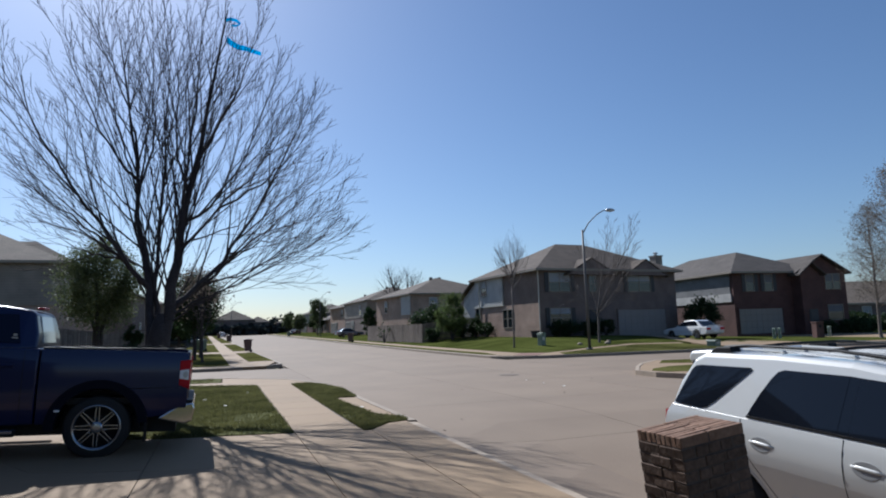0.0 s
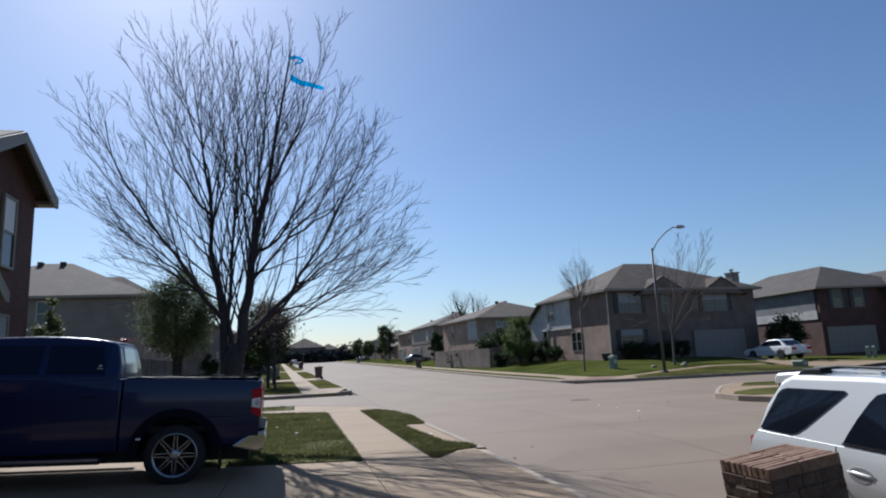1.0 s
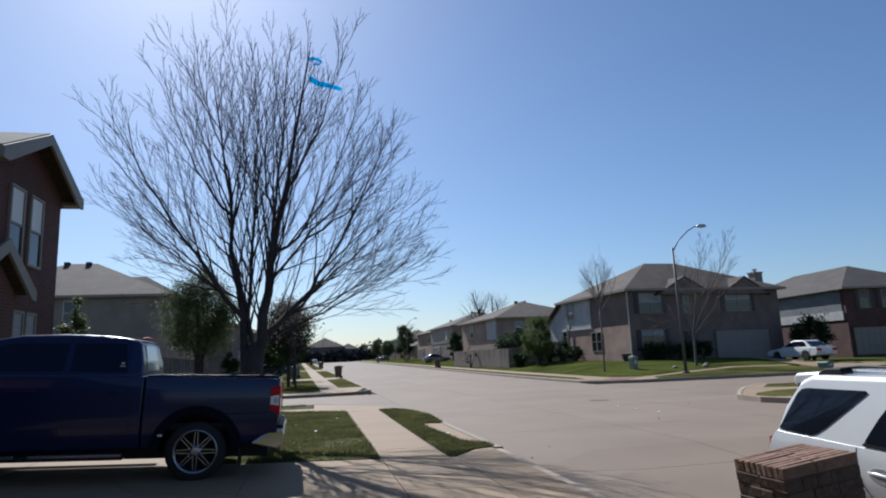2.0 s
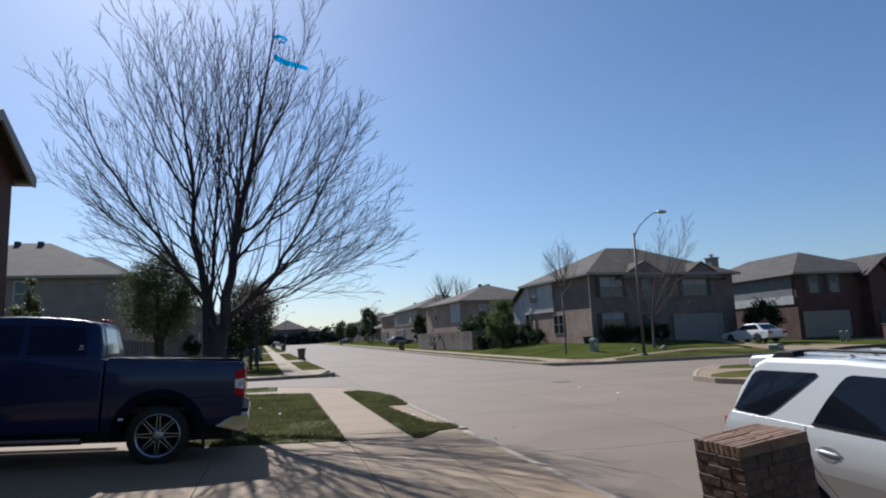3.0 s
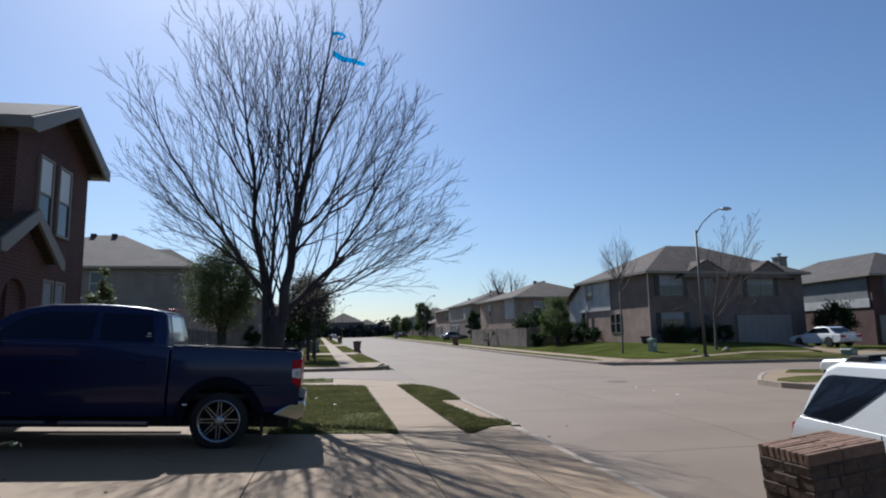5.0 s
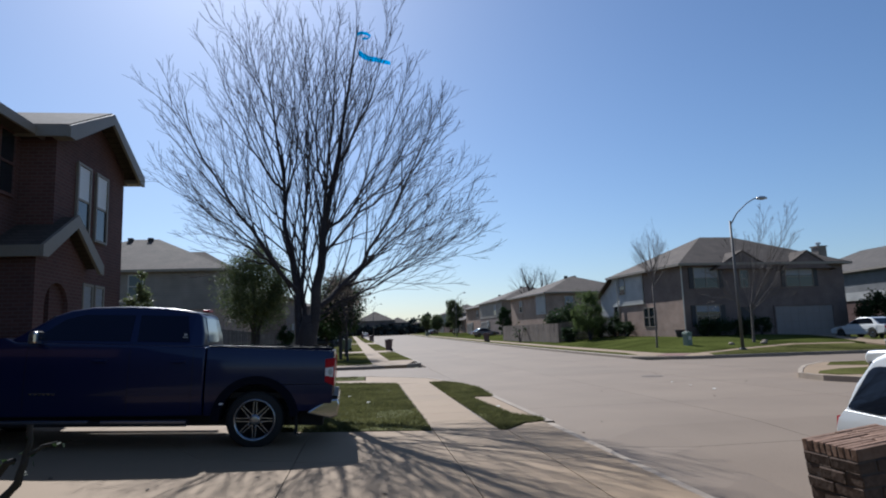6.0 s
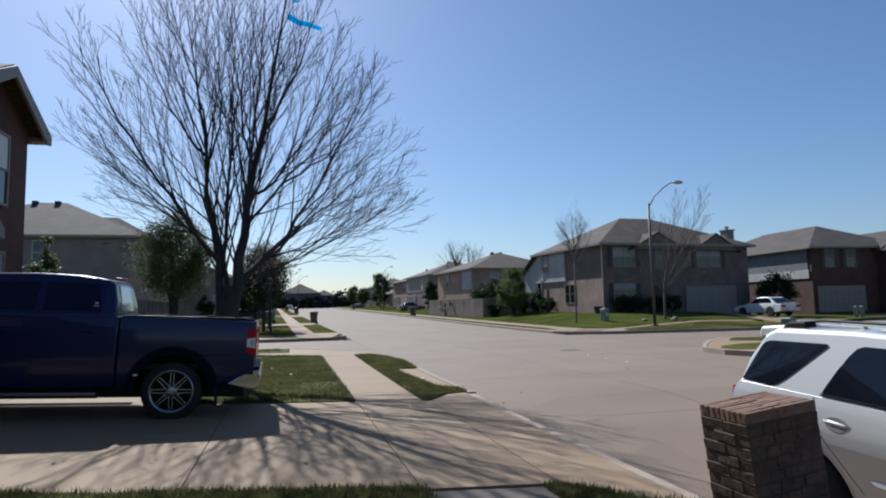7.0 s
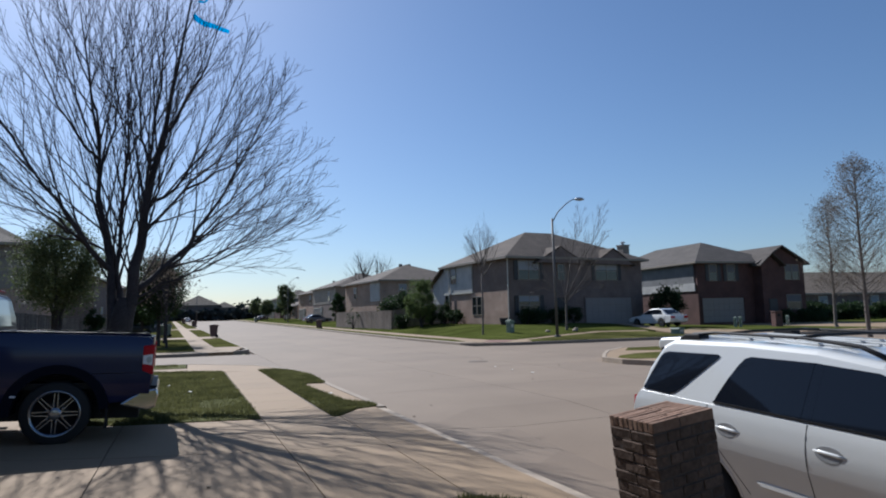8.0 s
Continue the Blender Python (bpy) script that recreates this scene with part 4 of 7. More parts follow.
def dress(crown, rng, limbs, gap=1.0, thick=1.0, wild=0.03):
    """Main limbs from a table, each clothed with branches, twigs and twiglets."""
    def wander(p, q, swing, n, rough):
        """A bowed line from p to q that leaves flat and turns up."""
        mid = (p + q) * 0.5 + swing
        pts = []
        for i in range(n + 1):
            t = i / n
            b_ = p * ((1 - t) ** 2) + mid * (2 * t * (1 - t)) + q * (t * t)
            w = rough * math.sin(math.pi * min(1, t * 1.1))
            pts.append(b_ + Vector((rng.gauss(0, w), rng.gauss(0, w), rng.gauss(0, w))))
        return pts

    def shoot(p, d, ln, r, level):
        n = 5 if level == 1 else 4 if level == 2 else 3
        pts, step = [p], ln / n
        d = d.normalized()
        for i in range(n):
            rise = 0.05 if level < 3 else 0.03
            d = (d + Vector((rng.gauss(0, wild), rng.gauss(0, wild), rng.gauss(0, wild) + rise))).normalized()
            pts.append(pts[-1] + d * step)
        crown.bar(pts, [max(0.0030 * thick, r * (1 - 0.85 * i / n)) for i in range(n + 1)], (6, 5, 4, 3)[level])
        if level < 3:
            clothe(pts, ln, r, level + 1, 0.18)

    def clothe(pts, ln, r, level, first):
        count = max(3, int(ln / (gap * (0.30, 0.33, 0.25, 0.27)[level])))
        m = len(pts) - 1
        phase = rng.uniform(0, 6.28)
        for c in range(count):
            f = first + (1 - first) * (c + 0.2 + 0.6 * rng.random()) / count
            i = min(m - 1, int(f * m))
            k_ = f * m - i
            p = pts[i].lerp(pts[i + 1], min(1, k_))
            axis = (pts[i + 1] - pts[i]).normalized()
            side = axis.cross(Vector((0.2, 0.9, 0.3))).normalized()
            other = axis.cross(side)
            a = phase + c * 2.4
            out = side * math.cos(a) + other * math.sin(a)
            ang = radians(rng.uniform(14, 28))
            left = ln * (1 - f)
            new_len = {1: 0.60 + 0.66 * left, 2: 0.34 + 0.55 * left, 3: 0.18 + 0.40 * left}[level] * rng.uniform(0.7, 1.15)
            new_len = min(new_len, {1: 2.7, 2: 1.35, 3: 0.55}[level])
            shoot(p, axis * math.cos(ang) + out * math.sin(ang), new_len, min(0.023, max(0.0040 * thick, r * (1 - 0.7 * f) * rng.uniform(0.34, 0.50))), level)

    spines = []
    for sx, z, rx, ry, zt, bx_, bz, r in limbs:
        p, q = Vector((sx, 0.03 + 0.04 * ry, z - 0.12)), Vector((rx, ry, zt))
        if z > 2.6:
            p = min(spines, key=lambda c: (c.x - p.x) ** 2 + (c.z - p.z) ** 2).copy()
        ln = (q - p).length
        pts = wander(p, q, Vector((bx_, 0, bz)), 12, 0.035)
        crown.bar(pts, [r * (1 - 0.93 * (i / 12) ** 0.72) for i in range(13)], 9)
        for a_, b_ in zip(pts, pts[1:]):
            spines += [a_.lerp(b_, k_ / 6) for k_ in range(6)]
        clothe(pts, ln, min(r, 0.1), 1, 0.12)


def big_tree():
    rng = random.Random(11)
    bx, by = -1.22, 14.0
    g = thing("shade_tree", pose(bx, by, gz(bx, by)), "large bare multi-stemmed shade tree on the lawn", "tree")
    trunk = Limbs()
    base = [Vector((-0.04, 0, -0.15)), Vector((-0.03, 0, 0.12)), Vector((-0.03, 0, 0.7)), Vector((-0.02, 0.01, 1.2)), Vector((-0.01, 0.02, 1.5)), Vector((0.03, 0.02, 1.8)), Vector((0.06, 0.02, 2.05))]
    trunk.bar(base, [0.29, 0.22, 0.19, 0.19, 0.205, 0.18, 0.10], 14)
    trunk.v = [p + Vector((noise.noise(p * 3.1), noise.noise(p * 3.1 + Vector((9, 0, 0))), 0)) * 0.045 for p in trunk.v]
    trunk.mesh("trunk", BARK, g, "dark grey forked trunk")
    crown = Limbs()

    # start x, start z, end x, end z, bow x, bow z, radius
    stems = ((-0.14, 1.40, -1.12, 8.5, 0.30, -1.3, 0.115), (0.05, 1.40, 1.32, 8.95, -0.30, -1.5, 0.165), (0.0, 1.6, 0.03, 8.7, -0.20, -1.7, 0.075), (0.12, 1.7, 0.78, 8.7, 0.05, -1.2, 0.075), (-0.30, 2.7, -2.95, 6.95, 0.30, -1.0, 0.066), (0.30, 2.35, 3.05, 7.1, -0.10, -1.4, 0.072), (0.32, 2.3, 3.85, 5.6, -0.48, -0.34, 0.046))
    limbs = [(0.22, 2.15, 3.85, 4.5, -0.30, -0.62, 0.031), (0.16, 1.95, 3.75, 3.6, -0.10, 0.25, 0.024), (-0.30, 2.85, -3.1, 5.1, 0.5, -0.1, 0.040), (-0.35, 3.1, -2.75, 4.25, 0.3, 0.2, 0.025)]
    boughs = ((0.43, 4.06, 2.5, 8.35, -0.05, -1.8, 0.045), (0.71, 5.5, 2.0, 8.7, 0.04, -0.7, 0.040), (0.50, 4.8, 0.5, 8.65, -0.54, -0.8, 0.035), (-0.43, 5.3, -1.6, 8.2, 0.57, 0.1, 0.035), (-0.37, 4.9, -0.55, 8.6, 0.73, -0.4, 0.030), (0.66, 3.4, 3.05, 7.1, 0.0, -0.2, 0.040), (-0.51, 5.1, -2.0, 7.8, 0.07, -0.95, 0.040))
    limbs = list(stems) + limbs + list(boughs)
    # lesser boughs between them, reaching along a bearing from the fork
    reach = ((-70, 2.3), (-49, 3.4), (-36, 4.5), (-26, 5.2), (-6, 5.8), (10, 6.0), (22, 5.6), (34, 5.1), (51, 4.5), (64, 3.9), (75, 3.0))
    for k_ in range(13):
        a = -60 + 128 * (k_ + rng.uniform(0.2, 0.8)) / 13
        far = next(r0 + (r1 - r0) * (a - a0) / (a1 - a0) for (a0, r0), (a1, r1) in zip(reach, reach[1:]) if a <= a1)
        r = far * rng.uniform(0.78, 0.98)
        ex, ez = 0.1 + r * math.sin(radians(a)), 2.4 + r * math.cos(radians(a))
        start = rng.uniform(0.28, 0.55)
        limbs.append((0.1 + (ex - 0.1) * start * 0.75, 2.4 + (ez - 2.4) * start, ex, ez, 0.12 * ex, -0.10 * r * abs(math.sin(radians(a))), rng.uniform(0.020, 0.032)))
    limbs = [(sx, z, 0.1 + (ex - 0.1) * (1.03 if ex > 1.5 and ez > 5 else 0.95), rng.uniform(-1.3, 1.3), ez - 0.1, bx_, bz, r) for sx, z, ex, ez, bx_, bz, r in limbs]
    dress(crown, rng, limbs, 1.26, 1.15)
    crown.mesh("crown", BARK, g, "arching upswept bare branches and twigs")
    return g


big_tree()


def bare_tree(x, y, h, seed, label, wide=0.28, mat=None, leaf=None, leaves=0, stems=5, most=3, low=0.25, group="", thin=1.0):
    rng = random.Random(seed)
    g = thing("bare_tree", pose(x, y, gz(x, y)), label, "tree", group)
    w = h * wide

    def inside(q):
        return ((q.x ** 2 + q.y ** 2) / w ** 2 + ((q.z - h * 0.62) / (h * 0.39)) ** 2 < 1) or q.x ** 2 + q.y ** 2 < 0.09 * h * 0.2

    t = Limbs()
    lean = rng.uniform(-0.02, 0.02)
    spine = [Vector((lean * z + rng.gauss(0, 0.02), rng.gauss(0, 0.02), z)) for z in (-0.1, 0.2, h * low * 0.6, h * low, h * 0.5, h * 0.7)]
    r = 0.013 * h * thin
    t.bar(spine, [r * 1.4, r, r * 0.85, r * 0.75, r * 0.5, r * 0.25], 8)
    t.mesh("trunk", mat or BARK_PALE, g)
    c, tips = Limbs(), []
    for i in range(stems):
        z = h * (low + (0.66 - low) * i / stems)
        a = rng.uniform(0, 6.28)
        k_ = rng.uniform(0.35, 0.8)
        grow(rng, c, Vector((lean * z, 0, z)), Vector((math.cos(a) * k_, math.sin(a) * k_, 1)), h * rng.uniform(0.35, 0.5), r * 0.5, 1, inside, 0.03, (18, 48), (0, 7, 5), most, tips)
    c.mesh("crown", mat or BARK_PALE, g)
    if leaf:
        v, f = [], []
        for i in range(leaves):
            p = rng.choice(tips) + Vector((rng.gauss(0, 0.12), rng.gauss(0, 0.12), rng.gauss(0, 0.15)))
            leaf_quad(rng, v, f, p, 0.035, 0.07)
        leaf_mesh("foliage", v, f, leaf, g)
    return g


def leaf_quad(rng, v, f, p, w, ln):
    a = Vector((rng.gauss(0, 1), rng.gauss(0, 1), rng.gauss(0, 1))).normalized()
    b = a.cross(Vector((rng.gauss(0, 1), rng.gauss(0, 1), rng.gauss(0, 1)))).normalized()
    s_ = rng.uniform(0.7, 1.3)
    n = len(v)
    v += [p - a * ln * s_, p + b * w * s_, p + a * ln * s_, p - b * w * s_]
    f.append((n, n + 1, n + 2, n + 3))


def leaf_mesh(name, v, f, mat, parent, label=""):
    me = bpy.data.meshes.new(name)
    me.from_pydata([tuple(p) for p in v], [], f)
    me.materials.append(mat)
    ob = new(name, me)
    ob.parent = parent
    return tagged(ob, label, kind="stuff")


def leafy(name, x, y, z0, rx, ry, h, seed, label, category, count=5000, size=0.09, mat=None, trunk=0.0, clumps=60):
    """A shrub or small tree: stem, limbs, and clumps of leaves with gaps."""
    rng = random.Random(seed)
    g = thing(name, pose(x, y, gz(x, y)), label, category)
    t = Limbs()
    for i in range(4):
        a = i * 1.7 + seed
        top = Vector((math.cos(a) * rx * 0.5, math.sin(a) * ry * 0.5, z0 + h * 0.55))
        t.bar([Vector((math.cos(a) * 0.05, math.sin(a) * 0.05, -0.1)), Vector((math.cos(a) * 0.08, math.sin(a) * 0.08, max(0.2, z0))), top], [0.06 + trunk, 0.045 + trunk * 0.7, 0.02], 6)
    t.mesh("trunk", BARK, g)
    v, f = [], []
    centres = []
    for i in range(clumps):
        u = Vector((rng.gauss(0, 1), rng.gauss(0, 1), rng.gauss(0, 1))).normalized() * rng.uniform(0.45, 0.95)
        k_ = 1.0 - 0.25 * max(0, u.z)
        centres.append((Vector((u.x * rx * k_, u.y * ry * k_, z0 + h * 0.5 + u.z * h * 0.5)), rng.uniform(0.12, 0.3) * min(rx, h)))
    for i in range(count):
        c, r = centres[i % clumps]
        p = c + Vector((rng.gauss(0, r * 0.6), rng.gauss(0, r * 0.6), rng.gauss(0, r * 0.6)))
        if p.z > 0.02:
            leaf_quad(rng, v, f, p, size * 0.45, size)
    leaf_mesh("foliage", v, f, mat or LEAF, g)
    return g


leafy("evergreen_tree", -3.35, 20.4, 1.75, 1.2, 1.2, 2.75, 3, "rounded dark evergreen tree at the corner of a lawn", "tree", 26000, 0.036, LEAF, 0.03, 230)
leafy("evergreen_shrub", -6.1, 18.2, 0.2, 0.5, 0.5, 3.1, 8, "narrow upright evergreen shrub beside the brick house", "shrub", 4500, 0.06, LEAF, 0.0, 60)
leafy("corner_evergreen", 19.9, 53.2, 0.05, 1.5, 1.4, 4.5, 4, "bushy bright evergreen before a fence", "tree", 18000, 0.06, LEAF_FRESH, 0.02, 60)
leafy("fence_shrub", 19.9, 59.5, 0.4, 2.0, 1.5, 3.2, 5, "dark spreading shrub behind a fence", "shrub", 4500, 0.12, LEAF_DARK, 0.0, 40)
leafy("fence_shrub", 16.8, 66, 0.2, 0.9, 1.2, 2.4, 15, "dark spreading shrub behind a fence", "shrub", 100, 0.12, LEAF_DARK, 0.0, 10)
# shrubs here, added also to stand in for the fence's own shade
for x, y, h in ((21.2, 53.9, 2.0), (22.3, 53.4, 2.2), (18.6, 54.9, 1.5)):
    leafy("fence_shrub", x, y, 0.0, 0.8, 0.6, h, int(x * 7), "dark shrub before a weathered fence", "shrub", 2600, 0.07, LEAF_DARK, 0.0, 36)
leafy("side_shrub", 22.6, 51.6, 0.0, 0.8, 1.4, 1.4, 6, "low dark shrub by the siding wall", "shrub", 2000, 0.08, LEAF_DARK, 0.0, 30)
for x, y, rx in ((25.8, 42.8, 1.3), (27.6, 42.9, 1.0), (29.4, 43.1, 0.8), (24.9, 42.9, 0.7)):
    leafy("hedge", x, y, 0.0, rx, 0.8, 1.35, int(x * 3), "dark clipped hedge under the front windows", "hedge", 2200, 0.07, LEAF_DARK, 0.0, 40)
leafy("house_evergreen", 39.15, 43.0, 0.1, 1.7, 1.6, 3.6, 9, "broad dark evergreen between two houses", "tree", 6000, 0.11, LEAF_DARK, 0.02, 60)
for x, y in ((52.6, 42.0), (54.6, 41.9), (56.4, 41.8), (58.4, 42.4)):
    leafy("hedge", x, y, 0.0, 1.2, 0.8, 1.3, int(x), "dark hedge before a brick house", "hedge", 1500, 0.09, LEAF_DARK, 0.0, 30)
for i, x in enumerate((62, 67, 72, 77, 82)):
    leafy("rear_hedge", x, 46.5 - i * 0.8, 0.0, 3.3, 1.2, 1.7, 30 + i, "long dark hedge on a far lot line", "hedge", 6000, 0.16, LEAF_DARK, 0.0, 70)
for i, (x, y, h) in enumerate(((19.4, 133, 8.2), (21.5, 150, 4.5), (19, 160, 5), (-3.5, 62, 4.0), (-4, 88, 5), (-3, 118, 5), (19, 190, 6), (22, 215, 7), (-9, 225, 6))):
    leafy("street_evergreen", x, y, 1.2, 1.9, 1.9, h - 1.2, 50 + i, "rounded evergreen street tree far down the pavement", "tree", 4500, 0.19, LEAF_DARK if i % 2 else LEAF, 0.03, 40)



def leaning_tree():
    rng = random.Random(21)
    g = thing("bare_tree", pose(24.1, 36.2, gz(24.1, 36.2), 0, 0, -33), "bare leaning young tree with messy low twigs", "tree")
    t = Limbs()
    t.bar([Vector((0, 0, -0.1)), Vector((0, 0, 0.3)), Vector((0.02, 0, 1.4)), Vector((0.05, 0, 2.4))], [0.11, 0.08, 0.07, 0.05], 8)
    t.mesh("trunk", BARK_MID, g)
    limbs = (
        (0.03, 2.2, 1.25, 0.3, 7.9, -0.2, 0.0, 0.055), (0.04, 2.3, 2.7, -0.3, 7.9, 0.1, -0.4, 0.055), (0.03, 2.0, -0.6, 0.5, 6.6, 0.0, -0.2, 0.03), (0.03, 2.1, 2.6, 0.6, 6.0, 0.2, -0.6, 0.03),
        (0.02, 1.9, -2.3, -0.4, 3.0, -0.2, 1.0, 0.022), (0.02, 2.0, -1.5, -0.8, 2.3, -0.2, 1.2, 0.020), (0.03, 2.1, 1.4, -0.6, 3.5, 0.2, 0.9, 0.022), (0.03, 2.0, 2.0, -0.7, 2.6, 0.3, 1.1, 0.018), (0.03, 1.9, -1.9, 0.7, 4.3, -0.2, 0.3, 0.022), (0.03, 2.0, 0.9, -0.9, 4.6, 0.1, 0.2, 0.022),
    )
    c = Limbs()
    dress(c, rng, limbs, 1.5, 1.6, 0.06)
    c.mesh("crown", BARK_MID, g)


def leader_tree(x, y, h, seed, label, wide, leaves):
    """A tall tree with one central leader, short side branches and sparse dry leaves."""
    rng = random.Random(seed)
    g = thing("bare_tree", pose(x, y, gz(x, y)), label, "tree")
    t = Limbs()
    spine = [Vector((rng.gauss(0, 0.03), rng.gauss(0, 0.03), h * k_)) for k_ in (-0.01, 0.03, 0.15, 0.3, 0.45, 0.6, 0.75, 0.9, 1.0)]
    r = 0.012 * h
    t.bar(spine, [r * 1.3, r, r * 0.9, r * 0.8, r * 0.66, r * 0.5, r * 0.34, r * 0.16, 0.006], 9)
    t.mesh("trunk", BARK_MID, g)
    c, tips = Limbs(), []
    for i in range(95):
        f = 0.2 + 0.78 * (i + rng.random()) / 95
        z = h * f
        a = i * 2.4 + rng.uniform(-0.4, 0.4)
        reach = wide * h * (1.08 - f) ** 0.7 * (0.55 + 0.45 * min(1, (f - 0.15) / 0.25)) * rng.uniform(0.6, 1.1)
        p = Vector((0, 0, z))
        dirn = Vector((math.cos(a), math.sin(a), rng.uniform(0.5, 1.1)))
        grow(rng, c, p, dirn, reach * 1.25, 0.02, 2, lambda q: True, 0.01, (25, 60), (0, 0, 12), 3, tips)
    c.mesh("crown", BARK_MID, g)
    v, f_ = [], []
    for i in range(leaves):
        leaf_quad(rng, v, f_, rng.choice(tips) + Vector((rng.gauss(0, 0.09), rng.gauss(0, 0.09), rng.gauss(0, 0.12))), 0.017, 0.04)
    leaf_mesh("foliage", v, f_, LEAF_DRY, g)


def planter():
    g = thing("planter", pose(23.0, 43.2, gz(23.0, 43.2)), "dark round planter pot at a house corner", "planter")
    b = new_bm(); lathe(b, [(0.2, 0.0), (0.3, 0.25), (0.34, 0.5), (0.36, 0.5), (0.36, 0.56), (0.30, 0.56), (0.28, 0.46)], 16)
    part("pot", b, BARK, g)
    b = new_bm(); lathe(b, [(0.28, 0.42), (0.28, 0.50), (0.02, 0.53)], 14)
    part("soil", b, SOIL, g)


planter()
leaning_tree()
leader_tree(30.75, 20.2, 8.7, 23, "tall bare tree with a few dry leaves", 0.30, 9000)
leader_tree(43.8, 31.0, 9.4, 24, "bare tree with sparse dry leaves", 0.24, 9000)
bare_tree(18.4, 37.6, 7.8, 22, "slender bare sapling on the corner lawn", 0.19, BARK_MID, stems=13, low=0.5, thin=0.6)
bare_tree(-1.0, 40, 5.6, 25, "small bare street tree near the pavement", 0.5, BARK, LEAF_DRY, 1400, stems=12, low=0.2)
bare_tree(-1.3, 47, 5.8, 26, "small bare street tree near the pavement", 0.5, BARK, LEAF_DRY, 1200, stems=12, low=0.2)
bare_tree(-2.0, 56, 6.5, 27, "small bare street tree near the pavement", 0.5, BARK, LEAF_DRY, 1400, stems=12, low=0.2)
for x, y, h, s_ in ((25.6, 93, 11, 31), (28.2, 95, 11, 32), (23, 150, 9, 33), (-3, 140, 7, 34), (-4, 170, 7, 35), (-12, 64, 7.5, 36)):
    bare_tree(x, y, h, s_, "distant bare tree among the houses", 0.36, BARK, stems=8, low=0.3, thin=1.2)


def rose_canes():
    g = thing("rose_bush", pose(-1.71, 3.1, 0.0), "gnarled brown rose canes with a few leaves", "shrub")
    rng = random.Random(5)
    canes = (
        [(-0.10, 0, -0.05), (-0.07, 0, 0.5), (-0.06, 0, 0.74), (-0.04, 0, 0.84), (0.0, 0.01, 0.92), (-0.05, 0.01, 0.96), (-0.11, 0, 1.04), (-0.13, 0, 1.2)],
        [(-0.06, 0.03, -0.05), (-0.03, 0.02, 0.5), (0.01, 0, 0.76), (0.08, 0, 0.83), (0.10, 0, 0.94), (0.15, 0.01, 1.03), (0.19, 0.01, 1.05)],
        [(0.08, 0.03, -0.05), (0.11, 0.02, 0.5), (0.12, 0, 0.80), (0.13, 0, 0.86), (0.21, 0, 0.95), (0.235, 0, 1.03), (0.25, 0, 1.10), (0.25, 0, 1.2)],
        [(0.24, 0, 1.06), (0.30, 0.02, 1.10), (0.36, 0.02, 1.115)],
        [(0.07, 0, 0.82), (0.11, 0, 0.845), (0.13, 0, 0.86)],
    )
    for c in canes:
        b = Limbs()
        r = 0.023 if len(c) > 4 else 0.010
        pts = [Vector(p) for p in c]
        fine = []
        for i in range(len(pts) - 1):
            for k_ in range(3):
                fine.append(pts[i].lerp(pts[i + 1], k_ / 3) + Vector((rng.gauss(0, 0.004), rng.gauss(0, 0.004), 0)))
        fine.append(pts[-1])
        b.bar(fine, [r * (1 - 0.55 * i / len(fine)) * rng.uniform(0.85, 1.2) for i in range(len(fine))], 8)
        b.mesh("cane", CANE, g)
    v, f = [], []
    for p in ((0.19, 0.02, 1.02), (0.24, 0.02, 1.05), (0.16, 0, 1.05), (0.25, 0.0, 1.12), (0.36, 0.0, 1.12), (-0.12, 0, 1.15), (-0.13, 0, 1.2)):
        for i in range(3):
            leaf_quad(rng, v, f, Vector(p) + Vector((rng.gauss(0, 0.025), rng.gauss(0, 0.02), rng.gauss(0, 0.03))), 0.010, 0.018)
    leaf_mesh("foliage", v, f, LEAF_DARK, g)


rose_canes()
leafy("clipped_bush", -2.27, 19.0, 0.85, 0.28, 0.28, 1.05, 70, "small clipped round bush on a stem", "shrub", 3500, 0.035, LEAF_DARK, -0.02, 30)
leafy("dark_street_tree", -1.52, 43.0, 1.7, 1.75, 1.6, 4.0, 71, "dark leafy tree over the far lawn", "tree", 14000, 0.08, LEAF_DARK, 0.02, 130)
leafy("column_evergreen", 18.4, 80.0, 0.2, 1.0, 1.0, 4.6, 72, "tall dark evergreen at the end of a fence", "tree", 3000, 0.14, LEAF_DARK, 0.02, 40)

# ---- turf blades ----


def inside_outline(x, y, ol):
    hit = False
    for (x0, y0), (x1, y1) in zip(ol, ol[1:] + ol[:1]):
        if (y0 > y) != (y1 > y) and x < (x1 - x0) * (y - y0) / (y1 - y0) + x0:
            hit = not hit
    return hit


def blades(name, ol, count, seed, box_, mat, tall=0.045, label="short uneven grass blades"):
    rng = random.Random(seed)
    v, f = [], []
    x0, x1, y0, y1 = box_
    for i in range(count):
        x, y = rng.uniform(x0, x1), rng.uniform(y0, y1)
        if not inside_outline(x, y, ol):
            continue
        if noise.noise(Vector((x * 0.9, y * 0.9, 1.0))) < -0.35 and rng.random() < 0.7:
            continue
        z = gz(x, y) + 0.010
        for j in range(3):
            a = rng.uniform(0, 6.28)
            h = tall * rng.uniform(0.5, 1.3)
            w = 0.006
            px, py = x + rng.gauss(0, 0.02), y + rng.gauss(0, 0.02)
            n = len(v)
            lean = rng.uniform(0.2, 0.9) * h
            v += [(px - w * math.sin(a), py + w * math.cos(a), z), (px + w * math.sin(a), py - w * math.cos(a), z), (px + lean * math.cos(a), py + lean * math.sin(a), z + h)]
            f.append((n, n + 1, n + 2))
    me = bpy.data.meshes.new(name)
    me.from_pydata(v, [], f)
    me.materials.append(mat)
    return tagged(new(name, me), label, "grass", kind="stuff")


